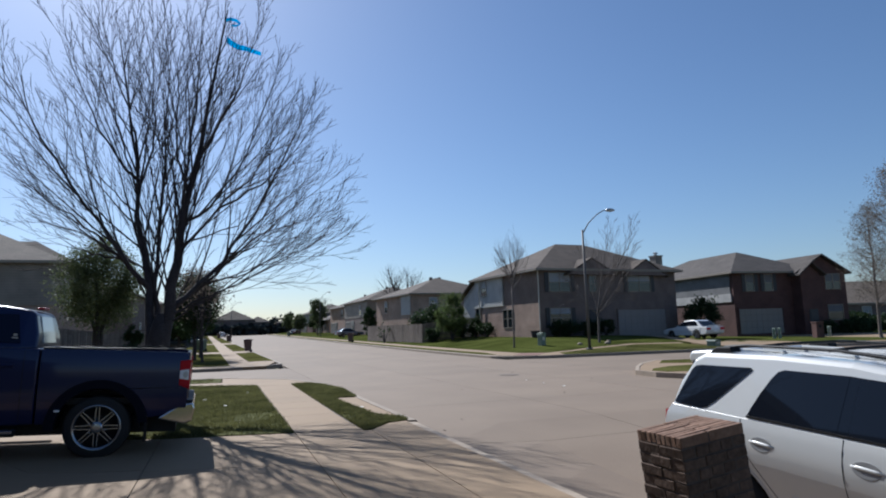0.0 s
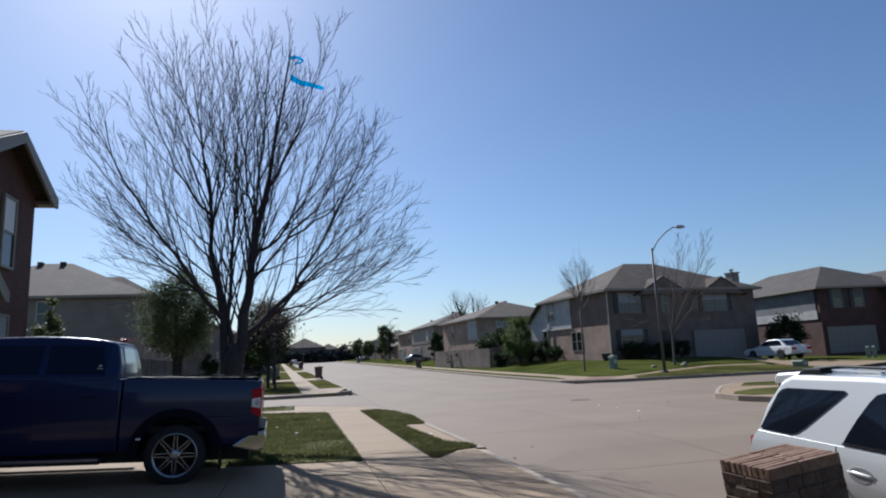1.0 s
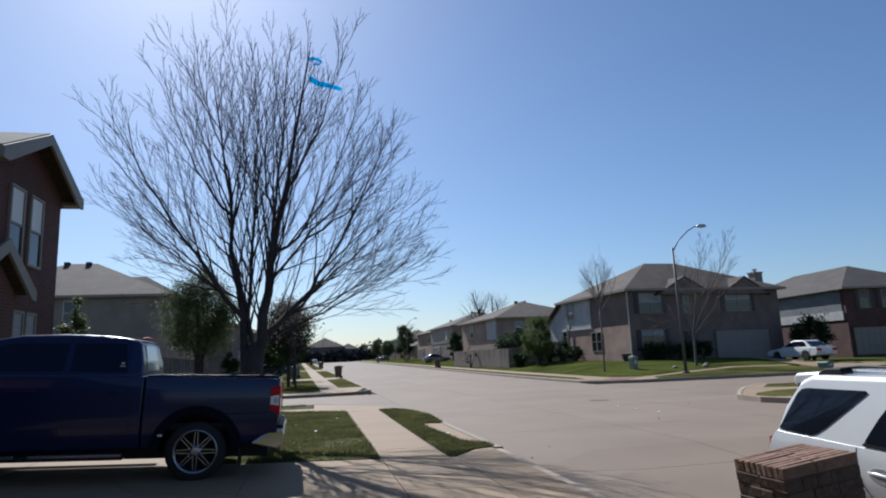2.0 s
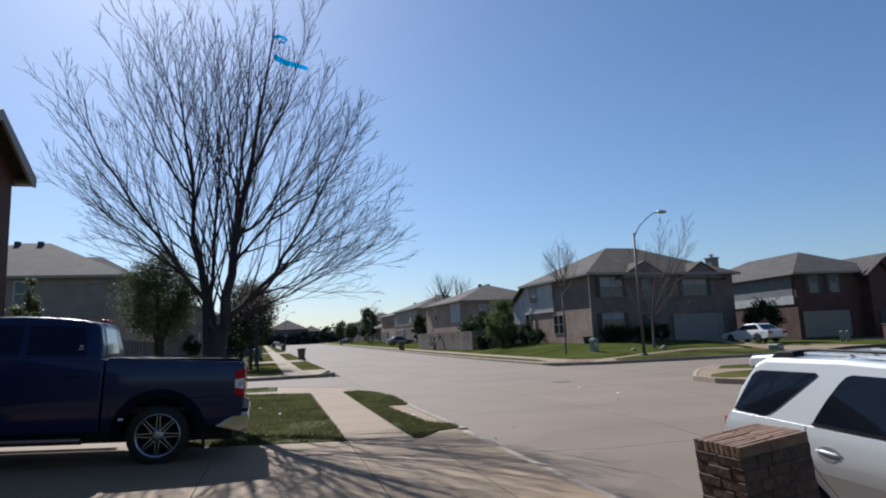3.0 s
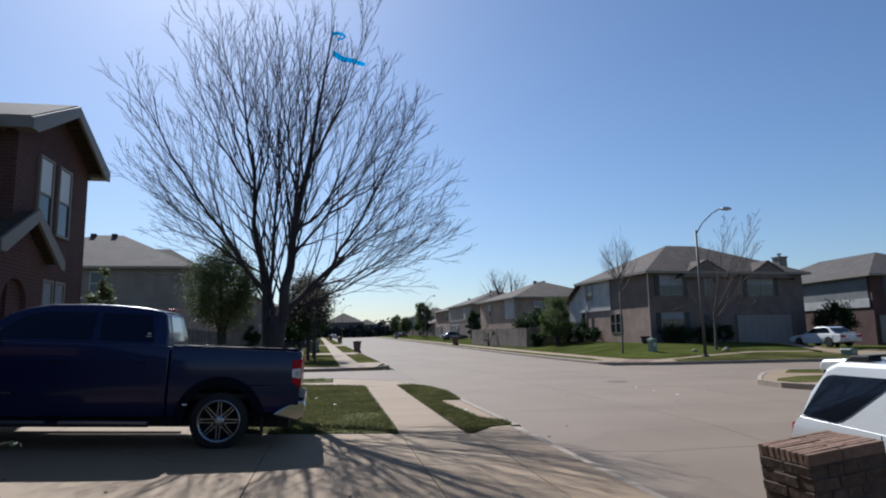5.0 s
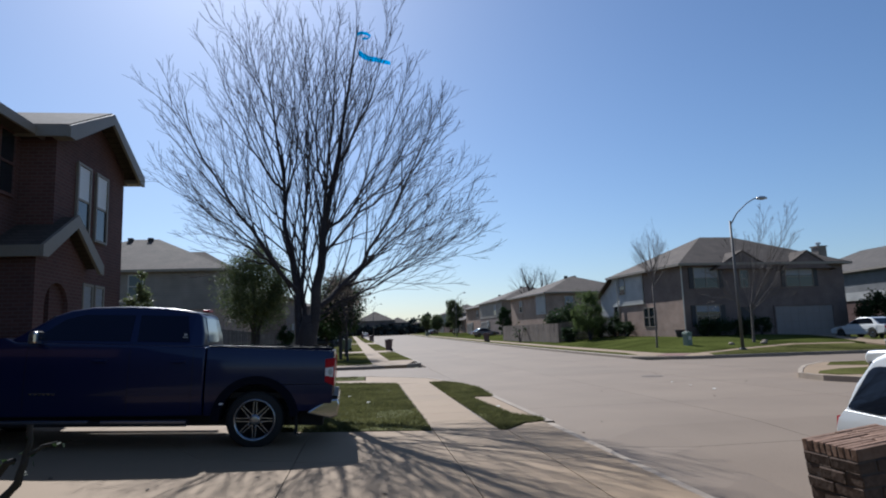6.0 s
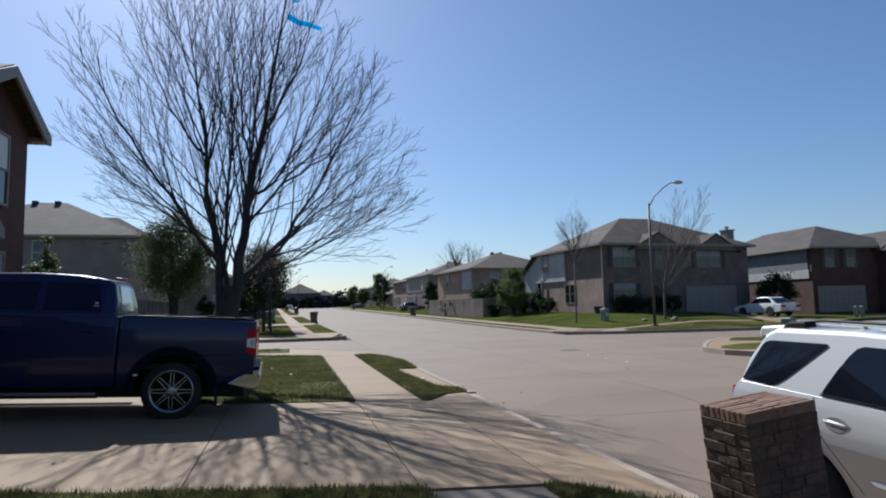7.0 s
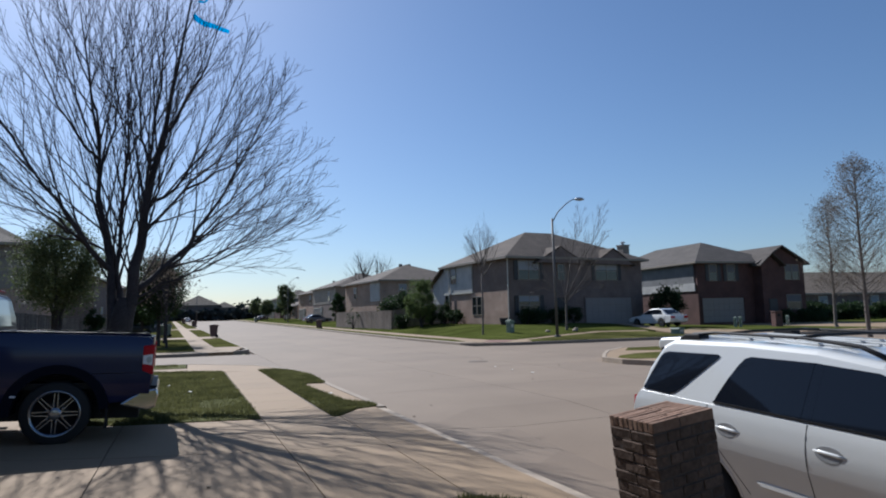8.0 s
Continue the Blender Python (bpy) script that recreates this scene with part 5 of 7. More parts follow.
BLADE = material("grass blade", (0.064, 0.075, 0.023), 0.75, vary=0.45, grain=6, patch=0.8, bump=0, tint=(0.115, 0.112, 0.043), spec=0.2, through_light=0.5)
blades("grass", LAWN_L, 42000, 1, (-4, 1.1, 10.2, 22), BLADE)
blades("grass", STRIP, 16000, 2, (2.1, 3.2, 9.9, 20.2), BLADE, 0.05)
blades("grass", [(1.15, 3.6), (1.15, 5.2), (-0.8, 5.72), (-2.35, 5.98), (-2.2, 5.7), (-1.5, 4.9), (-1.4, 3.6)], 26000, 3, (-2.5, 1.15, 3.6, 6.5), BLADE, 0.06)
blades("grass", YARD, 3500, 6, (-6.0, -1.5, 4.2, 6.6), BLADE, 0.05, "thin weeds in the soil bed")
blades("grass", STRIP_NEAR, 9000, 4, (2.13, 3.05, 2.2, 5.0), BLADE, 0.06)
blades("grass", NIB, 2500, 5, (-6, -0.2, 22, 24.3), BLADE, 0.06)


def far_woods():
    rng = random.Random(77)
    v, f = [], []
    for i in range(680):
        x = rng.uniform(-170, 330)
        y = rng.uniform(255, 300) if x < 110 else rng.uniform(120, 200)
        h = rng.uniform(3.5, 8.5)
        if i >= 420:
            x, y, h = rng.uniform(-48, 70), rng.uniform(219, 223), rng.uniform(2.0, 4.2)
        r = rng.uniform(2.0, 4.5)
        z = gz(0, 240) - 0.4
        for j in range(46):
            u = Vector((rng.gauss(0, 1), rng.gauss(0, 1), rng.gauss(0, 1))).normalized() * rng.uniform(0.4, 1.0)
            leaf_quad(rng, v, f, Vector((x + u.x * r, y + u.y * r, z + h * 0.5 + u.z * h * 0.5)), 0.55, 0.9)
    me = bpy.data.meshes.new("far_woods")
    me.from_pydata([tuple(p) for p in v], [], f)
    me.materials.append(LEAF_HAZED)
    tagged(new("far_woods", me), "dark line of far trees behind the houses, haze painted in", "trees", kind="stuff")


far_woods()

# ---- vehicles ----
NAVY = material("metallic navy paint", (0.006, 0.011, 0.053), 0.3, 0.2, vary=0.06, grain=200, patch=2, bump=0.0, coat=0.4, spec=0.25)
SILVER = material("pearl silver paint", (0.57, 0.57, 0.55), 0.32, 0.10, vary=0.03, grain=200, patch=2, bump=0.0, coat=1.0)
WHITE_PAINT = material("white car paint", (0.60, 0.60, 0.59), 0.3, vary=0.03, bump=0, coat=1.0)
DARK_PAINT = material("dark car paint", (0.02, 0.022, 0.03), 0.3, vary=0.05, bump=0, coat=1.0)
BLUE_PAINT = material("blue grey car paint", (0.05, 0.08, 0.12), 0.3, vary=0.05, bump=0, coat=1.0)
CAR_GLASS = material("tinted car glass", (0.007, 0.009, 0.014), 0.03, vary=0.02, bump=0.0, spec=0.32)
# opaque pale glass: the light in the rear window is painted as colour
GLASS_LIT = material("rear glass with daylight colour", (0.35, 0.38, 0.40), 0.05, vary=0.03, bump=0.0, spec=0.8)
# grey that paints the shade of a hollow on a nearly flat disc
CUP = material("handle recess shade colour", (0.25, 0.25, 0.25), 0.5, vary=0.05, bump=0)
FLARE = material("dark flare plastic", (0.004, 0.005, 0.012), 0.7, vary=0.1, grain=60, spec=0.1)
RUBBER = material("tyre rubber", (0.015, 0.015, 0.015), 0.85, vary=0.2, grain=40, bump=0.3)
BLACK_TRIM = material("black plastic trim", (0.010, 0.010, 0.012), 0.55, vary=0.1, grain=60, spec=0.25)
TRUCK_GLASS = material("privacy glass", (0.002, 0.004, 0.018), 0.08, vary=0.02, bump=0.0, spec=0.3)
STEP_METAL = material("dull polished step", (0.16, 0.17, 0.22), 0.25, 0.8, vary=0.05, bump=0)
CHROME = material("chrome", (0.62, 0.61, 0.60), 0.14, 0.97, vary=0.04, grain=10, bump=0)
ALLOY = material("dark chrome", (0.28, 0.30, 0.33), 0.2, 0.85, vary=0.08, grain=30, bump=0)
RED_LENS = material("red lamp lens", (0.40, 0.0, 0.010), 0.35, vary=0.1, grain=60, bump=0, spec=0.2)
WHITE_LENS = material("clear lamp lens", (0.72, 0.72, 0.74), 0.12, vary=0.05, bump=0, coat=1.0)


def soften(ob, width=0.02, seg=2):
    md = ob.modifiers.new("bevel", "BEVEL")
    md.width, md.segments, md.limit_method, md.angle_limit = width, seg, "ANGLE", radians(25)
    return ob


def swell(bm, zs, width):
    """Cuts the sides into levels and bows them in and out."""
    for z in zs:
        bmesh.ops.bisect_plane(bm, geom=bm.verts[:] + bm.edges[:] + bm.faces[:], plane_co=(0, 0, z), plane_no=(0, 0, 1))
    for v in bm.verts:
        v.co.y *= width(v.co.z)


def smooth_sides(ob, angle=38):
    for p in ob.data.polygons:
        p.use_smooth = True
    ob.data.set_sharp_from_angle(angle=radians(angle))
    return ob


def side_line(parent, name, x, z0, z1, half, width, s_, mat, lean=0.0, wide=0.003, n=8):
    """A thin gap that follows the bowed side."""
    b = new_bm()
    prev = None
    for i in range(n + 1):
        z = z0 + (z1 - z0) * i / n
        y = half * width(z)
        xx = x + lean * (z - z0)
        ring = [b.verts.new((xx + dx, s_ * (y + dy), z)) for dx, dy in ((-wide, -0.004), (wide, -0.004), (wide, 0.0025), (-wide, 0.0025))]
        if prev:
            for j in range(4):
                b.faces.new((prev[j], prev[(j + 1) % 4], ring[(j + 1) % 4], ring[j]))
        prev = ring
    return part(name, b, mat, parent)


def suv_width(z):
    """Upright at the handles, leaning in to the glass above and tucking under below."""
    low = 0.85 * (1.0 - max(z, 0.8)) ** 2 + 0.34 * max(0.0, 0.8 - z) if z < 1.0 else 0.0
    return 1 - low / 0.935 - 0.05 * max(0.0, (z - 0.98) / 0.24) ** 2


def truck_width(z):
    return 1 - 0.045 * max(0.0, (0.9 - z) / 0.45) ** 2 - 0.045 * max(0.0, (z - 1.1) / 0.35) ** 2


LEVELS = [0.5 + 0.07 * i for i in range(14)]


def arch(cx, cz, r, a0, a1, n=10):
    return [(cx + r * math.cos(radians(a0 + (a1 - a0) * i / n)), cz + r * math.sin(radians(a0 + (a1 - a0) * i / n))) for i in range(n + 1)]


def taper(verts, z0, z1, top, base=1.0):
    for v in verts:
        k_ = min(1.0, max(0.0, (v.co.z - z0) / (z1 - z0)))
        v.co.y *= base + (top - base) * k_


def wheel(parent, x, y, r, rim, wide, out, spokes=8, twin=True):
    """Tyre, rim ring, twin spokes, hub. out: which way the face looks along y."""
    b = new_bm()
    h = wide / 2
    lathe(b, [(rim * 0.98, -h), (r * 0.94, -h), (r * 0.985, -h * 0.8), (r, -h * 0.5), (r, h * 0.5), (r * 0.985, h * 0.8), (r * 0.94, h), (rim * 0.98, h)], 36, (x, y, r), "y", False)
    tyre = part("wheel", b, RUBBER, parent, "black tyre on an alloy rim", True)
    b = new_bm()
    o = out
    lathe(b, [(rim * 1.02, o * (h - 0.0)), (rim * 1.02, o * (h + 0.012)), (rim * 0.96, o * (h + 0.014)), (rim * 0.9, o * (h - 0.02))], 36, (x, y, r), "y", False)
    part("rim", b, ALLOY, tyre, "", True)
    b = new_bm()
    lathe(b, [(rim * 0.905, o * (h - 0.018)), (rim * 0.89, o * (h - 0.10)), (rim * 0.5, o * (h - 0.13))], 36, (x, y, r), "y", False)
    part("barrel", b, BLACK_TRIM, tyre, "", True)
    for i in range(spokes):
        for s_ in ((-1, 1) if twin else (0,)):
            b = new_bm()
            a = 360 / spokes * i
            m = pose(x, y + o * (h - 0.035), r, 0, a, 0) @ pose(0.0, 0, 0, 0, s_ * 2.0, 0)
            box(b, rim * 0.18, rim * 0.95, -0.018, 0.018, s_ * 0.028 - 0.0058, s_ * 0.028 + 0.0058, m)
            part("spoke", b, ALLOY, tyre)
    b = new_bm()
    lathe(b, [(0.075, o * (h - 0.06)), (0.075, o * (h - 0.012)), (0.05, o * (h + 0.002)), (0.02, o * (h + 0.004))], 18, (x, y, r), "y")
    part("hub_cap", b, ALLOY, tyre)
    for i in range(6):
        b = new_bm()
        a = radians(60 * i + 20)
        lathe(b, [(0.012, o * (h - 0.05)), (0.012, o * (h - 0.014)), (0.006, o * (h - 0.010))], 6, (x + 0.105 * math.cos(a), y, r + 0.105 * math.sin(a)), "y")
        part("lug_nut", b, ALLOY, tyre)
    b = new_bm()
    lathe(b, [(rim * 0.86, o * (h - 0.16)), (rim * 0.86, o * (h - 0.14)), (0.02, o * (h - 0.13))], 24, (x, y, r), "y")
    part("brake_disc", b, BLACK_TRIM, tyre)


def pickup():
    # local: x to the nose, z up, origin under the rear axle
    g = thing("pickup_truck", pose(-1.60, 10.47, 0.0, 0, 0, 181.5) @ pose(0, 0, 0, 0, -2.9, 0), "dark blue crew cab pickup with chrome wheels parked on a driveway", "pickup truck")
    hw = 1.0
    low = [(0.74, 0.46)] + [(3.40, 0.44)] + arch(3.95, 0.42, 0.49, 178, 2) + [(4.55, 0.46), (4.87, 0.52), (4.95, 0.75), (4.95, 1.16), (4.87, 1.34), (4.6, 1.43), (3.95, 1.49), (3.42, 1.52), (3.28, 1.46), (0.74, 1.43)]
    b = new_bm(); prism(b, low, -hw, hw)
    swell(b, LEVELS, truck_width)
    soften(smooth_sides(part("body", b, NAVY, g)), 0.03, 3)
    b = new_bm()
    cab = [(0.81, 1.42), (0.83, 1.62), (0.90, 1.90), (0.96, 1.938), (1.10, 1.968), (1.30, 1.992), (1.6, 2.006), (1.9, 2.01), (2.45, 1.985), (2.72, 1.93), (2.90, 1.85), (3.42, 1.45)]
    prism(b, cab, -0.95, 0.95)
    taper(b.verts, 1.42, 2.0, 0.63)
    bmesh.ops.bisect_plane(b, geom=b.verts[:] + b.edges[:] + b.faces[:], plane_co=(1.0, 0, 0), plane_no=(1, 0, 0))
    for v in b.verts:
        if v.co.x < 0.995:
            v.co.y *= 1 - 0.95 * (1.0 - v.co.x)
    soften(smooth_sides(part("cab", b, NAVY, g), 32), 0.10, 7)
    bed = [(-1.17, 0.58), (-0.60, 0.52)] + arch(0, 0.42, 0.50, 168, 2) + [(0.56, 0.46), (0.715, 0.46), (0.715, 1.425), (0.6, 1.435), (-1.10, 1.40), (-1.17, 1.36), (-1.19, 0.95)]
    for s_ in (1, -1):
        b = new_bm(); prism(b, bed, s_ * 0.86, s_ * 0.995)
        swell(b, LEVELS, truck_width)
        soften(smooth_sides(part("bed_side", b, NAVY, g)), 0.02, 3)
        b = new_bm(); box(b, -1.10, 0.70, s_ * 0.86 - 0.02, s_ * 0.86 + 0.09 * s_ + 0.02, 1.432, 1.452, None, 0.006)
        part("bed_rail", b, BLACK_TRIM, g)
        fl = arch(0, 0.42, 0.61, 176, -4, 16) + arch(0, 0.42, 0.495, -4, 176, 16)
        b = new_bm(); prism(b, fl, s_ * 0.96, s_ * 1.02)
        part("wheel_flare", b, FLARE, g)
        fl = arch(3.95, 0.42, 0.55, 182, -2, 14) + arch(3.95, 0.42, 0.485, -2, 182, 14)
        b = new_bm(); prism(b, fl, s_ * 0.96, s_ * 1.02)
        part("wheel_flare", b, FLARE, g)
    b = new_bm(); box(b, -1.19, -1.12, -0.86, 0.86, 0.62, 1.40, None, 0.015); box(b, -1.205, -1.19, -0.6, 0.6, 0.75, 1.2, None, 0.005)
    part("tailgate", b, NAVY, g)
    b = new_bm(); box(b, -1.12, 0.7, -0.86, 0.86, 0.70, 0.78)
    part("bed_floor", b, BLACK_TRIM, g)
    b = new_bm(); box(b, 0.66, 0.72, -0.86, 0.86, 0.78, 1.43)
    part("bed_front", b, NAVY, g)
    b = new_bm()
    prism(b, [(-1.16, 0.42), (-0.72, 0.50), (-0.80, 0.55), (-1.06, 0.68), (-1.30, 0.705), (-1.34, 0.63), (-1.30, 0.46)], -0.98, 0.98)
    soften(part("rear_bumper", b, CHROME, g, "dented chrome step bumper"), 0.02, 2)
    b = new_bm(); box(b, -1.30, -1.10, -0.9, 0.9, 0.708, 0.740, None, 0.008)
    part("bumper_pad", b, BLACK_TRIM, g)
    b = new_bm(); prism(b, [(4.85, 0.45), (5.03, 0.50), (5.05, 0.78), (4.91, 0.82)], -0.99, 0.99)
    soften(part("front_bumper", b, CHROME, g), 0.02, 2)
    b = new_bm(); box(b, 4.89, 4.97, -0.7, 0.7, 0.86, 1.2, None, 0.02)
    part("grille", b, CHROME, g)
    for s_ in (1, -1):
        b = new_bm(); prism(b, [(-1.215, 0.89), (-1.02, 0.95), (-1.02, 1.28), (-1.215, 1.30)], s_ * 0.89, s_ * 1.006)
        lamp = soften(part("tail_light", b, RED_LENS, g, "red and clear tail light"), 0.012, 2)
        b = new_bm(); prism(b, [(-1.19, 1.02), (-1.025, 1.04), (-1.025, 1.15), (-1.19, 1.17)], s_ * 0.95, s_ * 1.012)
        part("lens", b, WHITE_LENS, lamp)
        b = new_bm(); lathe(b, [(0.045, s_ * 1.0), (0.045, s_ * 1.018), (0.01, s_ * 1.02)], 16, (-1.13, 0, 1.095), "y")
        part("bulb_ring", b, STEEL, lamp)
        b = new_bm(); prism(b, [(4.70, 0.95), (4.95, 0.95), (4.93, 1.2), (4.55, 1.24)], s_ * 0.72, s_ * 0.98)
        part("headlight", b, WHITE_LENS, g)
        # side glass, leaning with the cab
        def lean_y(z):
            return 0.95 * (1 + (0.63 - 1) * (z - 1.42) / 0.58)
        for pts in ([(0.98, 1.50), (1.70, 1.50), (1.74, 1.88), (1.08, 1.88)], [(1.80, 1.50), (3.08, 1.50), (2.74, 1.80), (2.50, 1.87), (1.82, 1.88)]):
            b = new_bm()
            lo = [b.verts.new((x, s_ * (lean_y(z) + 0.002), z)) for x, z in pts]
            hi = [b.verts.new((x, s_ * (lean_y(z) + 0.009), z)) for x, z in pts]
            b.faces.new(lo); b.faces.new(hi[::-1])
            for i in range(len(pts)):
                j = (i + 1) % len(pts)
                b.faces.new((lo[i], lo[j], hi[j], hi[i]))
            part("side_window", b, TRUCK_GLASS, g)
        for x in (0.90, 1.76, 3.10):
            side_line(g, "door_gap", x, 0.50, 1.40, 1.0, truck_width, s_, BLACK_TRIM)
        for x in (1.0, 2.05):
            b = new_bm(); box(b, x, x + 0.2, s_ * 1.0, s_ * 1.035, 1.20, 1.235, None, 0.01)
            part("door_handle", b, NAVY, g)
        b = new_bm(); box(b, 2.90, 3.02, s_ * 0.95, s_ * 1.22, 1.44, 1.62, None, 0.04)
        part("wing_mirror", b, CHROME, g, "chrome wing mirror")
        b = new_bm(); box(b, 0.90, 3.42, s_ * 0.93, s_ * 1.10, 0.33, 0.40, None, 0.015)
        step = part("side_step", b, BLACK_TRIM, g, "black step with bright treads")
        for x in (0.92, 2.20):
            b = new_bm(); box(b, x, x + 1.12, s_ * 0.95, s_ * 1.108, 0.37, 0.41, None, 0.006)
            part("tread", b, STEP_METAL, step)
        b = new_bm(); box(b, -0.60, -0.57, s_ * 0.72, s_ * 0.98, 0.20, 0.56)
        part("mud_flap", b, BLACK_TRIM, g)
        b = new_bm(); box(b, 2.69, 3.03, s_ * 0.994, s_ * 1.001, 0.765, 0.773)
        for i in range(6):
            box(b, 2.69 + i * 0.058, 2.73 + i * 0.058, s_ * 0.994, s_ * 1.004, 0.745, 0.77)
        part("name_badge", b, CHROME, g)
        b = new_bm(); box(b, 0.44, 0.50, s_ * 0.985, s_ * 1.03, 0.62, 0.645, None, 0.004)
        part("marker_light", b, WHITE_LENS, g)
        b = new_bm(); box(b, 1.02, 1.09, s_ * 0.86, s_ * 0.885, 1.56, 1.575); box(b, 1.035, 1.075, s_ * 0.85, s_ * 0.876, 1.59, 1.62)
        part("window_sticker", b, STEEL, g)
        b = new_bm(); prism(b, [(3.45, 0.9), (4.1, 0.88), (4.1, 0.91), (3.45, 0.93)], s_ * 0.995, s_ * 1.003)
        part("body_crease", b, NAVY, g)
        b = new_bm(); prism(b, arch(0, 0.42, 0.52, 185, -5, 12) + arch(0, 0.42, 0.50, -5, 185, 12), s_ * 0.42, s_ * 0.90)
        prism(b, arch(0, 0.42, 0.50, 180, 0, 12), s_ * 0.42, s_ * 0.44)
        part("wheel_well", b, BLACK_TRIM, g)
        b = new_bm(); prism(b, arch(3.95, 0.42, 0.48, 180, 0, 12), s_ * 0.42, s_ * 0.44)
        part("wheel_well", b, BLACK_TRIM, g)
        wheel(g, 0, s_ * 0.84, 0.405, 0.29, 0.29, s_)
        wheel(g, 3.95, s_ * 0.84, 0.405, 0.29, 0.29, s_)
    b = new_bm()
    q = [(0.825, 1.50), (0.85, 1.66), (0.892, 1.86), (0.878, 1.862), (0.833, 1.66), (0.807, 1.50)]
    prism(b, q, -0.32, 0.47)
    for v in b.verts:
        v.co.y *= 1 - 0.18 * (v.co.z - 1.47) / 0.4
    part("rear_window", b, GLASS_LIT, g, "rear window, its daylight painted pale")
    b = new_bm(); prism(b, [(2.94, 1.83), (3.40, 1.475), (3.412, 1.485), (2.952, 1.845)], -0.62, 0.62)
    part("windscreen", b, CAR_GLASS, g)
    b = new_bm(); box(b, 0.90, 1.0, -0.16, 0.16, 1.965, 1.999, None, 0.012)
    part("brake_lamp", b, RED_LENS, g)
    b = new_bm(); box(b, -1.0, 4.75, -0.55, 0.55, 0.27, 0.50); box(b, -0.06, 0.06, -0.8, 0.8, 0.34, 0.46); box(b, 3.89, 4.01, -0.8, 0.8, 0.34, 0.46)
    part("chassis", b, BLACK_TRIM, g)
    # a short rear overhang
    for ob in g.children_recursive:
        for v in ob.data.vertices:
            if v.co.x < -0.85:
                v.co.x = -0.85 + (v.co.x + 0.85) * 0.72
    return g


pickup()


def suv():
    g = thing("white_suv", pose(5.14, 4.33, -0.485, 0, 0, -90) @ pose(0, 0, 0, 0, 2.2, 0), "pearl white four-door sport utility car with roof rack on the street", "car")
    hw = 0.935
    low = [(-1.05, 0.50), (-0.80, 0.44)] + arch(-0.27, 0.40, 0.46, 172, 6) + [(0.25, 0.40), (2.33, 0.40)] + arch(2.79, 0.40, 0.46, 174, 6) + [(3.30, 0.42), (3.68, 0.48), (3.74, 0.8), (3.70, 1.0), (3.3, 1.10), (2.35, 1.185), (-0.90, 1.205), (-0.955, 1.12), (-1.0, 0.8)]
    b = new_bm(); prism(b, low, -hw, hw)
    swell(b, LEVELS, suv_width)
    soften(smooth_sides(part("body", b, SILVER, g), 50), 0.006, 2).modifiers["bevel"].harden_normals = True
    b = new_bm()
    cab = [(-0.94, 1.10), (-0.86, 1.42), (-0.72, 1.66), (-0.60, 1.715), (0.2, 1.745), (0.9, 1.735), (1.4, 1.68), (1.62, 1.60), (2.50, 1.10)]
    prism(b, cab, -0.897, 0.897)
    for v in b.verts:
        v.co.y *= 1 - 0.20 * (v.co.z - 1.19) / 0.53
    soften(part("cabin", b, SILVER, g), 0.045, 4)
    def side_y(z):
        return 0.897 * (1 - 0.20 * (z - 1.19) / 0.53)
    for s_ in (1, -1):
        for nm, pts in (("quarter_window", [(-0.865, 1.235), (-0.84, 1.222), (-0.50, 1.215), (-0.44, 1.235), (-0.36, 1.29), (-0.02, 1.585), (0.0, 1.605), (-0.025, 1.620), (-0.62, 1.60), (-0.68, 1.585), (-0.72, 1.55)]),
                        ("rear_side_window", [(0.035, 1.232), (0.86, 1.215), (0.90, 1.635), (0.33, 1.63), (0.27, 1.61), (0.215, 1.55), (0.13, 1.42), (0.06, 1.29)]),
                        ("front_side_window", [(0.95, 1.215), (2.18, 1.21), (1.62, 1.54), (1.38, 1.61), (0.98, 1.63)])):
            b = new_bm()
            lo = [b.verts.new((x, s_ * (side_y(z) + 0.002), z)) for x, z in pts]
            hi = [b.verts.new((x, s_ * (side_y(z) + 0.008), z)) for x, z in pts]
            b.faces.new(lo); b.faces.new(hi[::-1])
            for i in range(len(pts)):
                j = (i + 1) % len(pts)
                b.faces.new((lo[i], lo[j], hi[j], hi[i]))
            part(nm, b, CAR_GLASS, g)
        b = new_bm()
        pts = [(0.862, 1.215), (0.948, 1.215), (0.978, 1.63), (0.902, 1.635)]
        lo = [b.verts.new((x, s_ * (side_y(z) + 0.002), z)) for x, z in pts]
        hi = [b.verts.new((x, s_ * (side_y(z) + 0.0065), z)) for x, z in pts]
        b.faces.new(lo); b.faces.new(hi[::-1])
        for i in range(4):
            b.faces.new((lo[i], lo[(i + 1) % 4], hi[(i + 1) % 4], hi[i]))
        part("door_pillar", b, CAR_GLASS, g)
        b = new_bm(); prism(b, [(0.03, 1.212), (2.3, 1.190), (2.3, 1.208), (0.03, 1.230)], s_ * 0.87, s_ * 0.901)
        part("window_ledge", b, BLACK_TRIM, g)
        for x in (0.16, 1.06):
            b = new_bm(); lathe(b, [(0.108, s_ * 0.926), (0.108, s_ * 0.9345), (0.10, s_ * 0.9355), (0.03, s_ * 0.9345)], 24, (x + 0.04, 0, 1.02), "y")
            for v in b.verts:
                v.co.z = 1.015 + (v.co.z - 1.02) * 0.56
            hd = part("handle_cup", b, CUP, g)
            b = new_bm(); tube(b, [(x - 0.08, s_ * 0.926, 1.026), (x - 0.02, s_ * 0.930, 1.026), (x + 0.11, s_ * 0.930, 1.020), (x + 0.17, s_ * 0.926, 1.016)], [0.010, 0.016, 0.016, 0.010], 10)
            part("door_handle", b, SILVER, hd, "pale door handle bar", True)
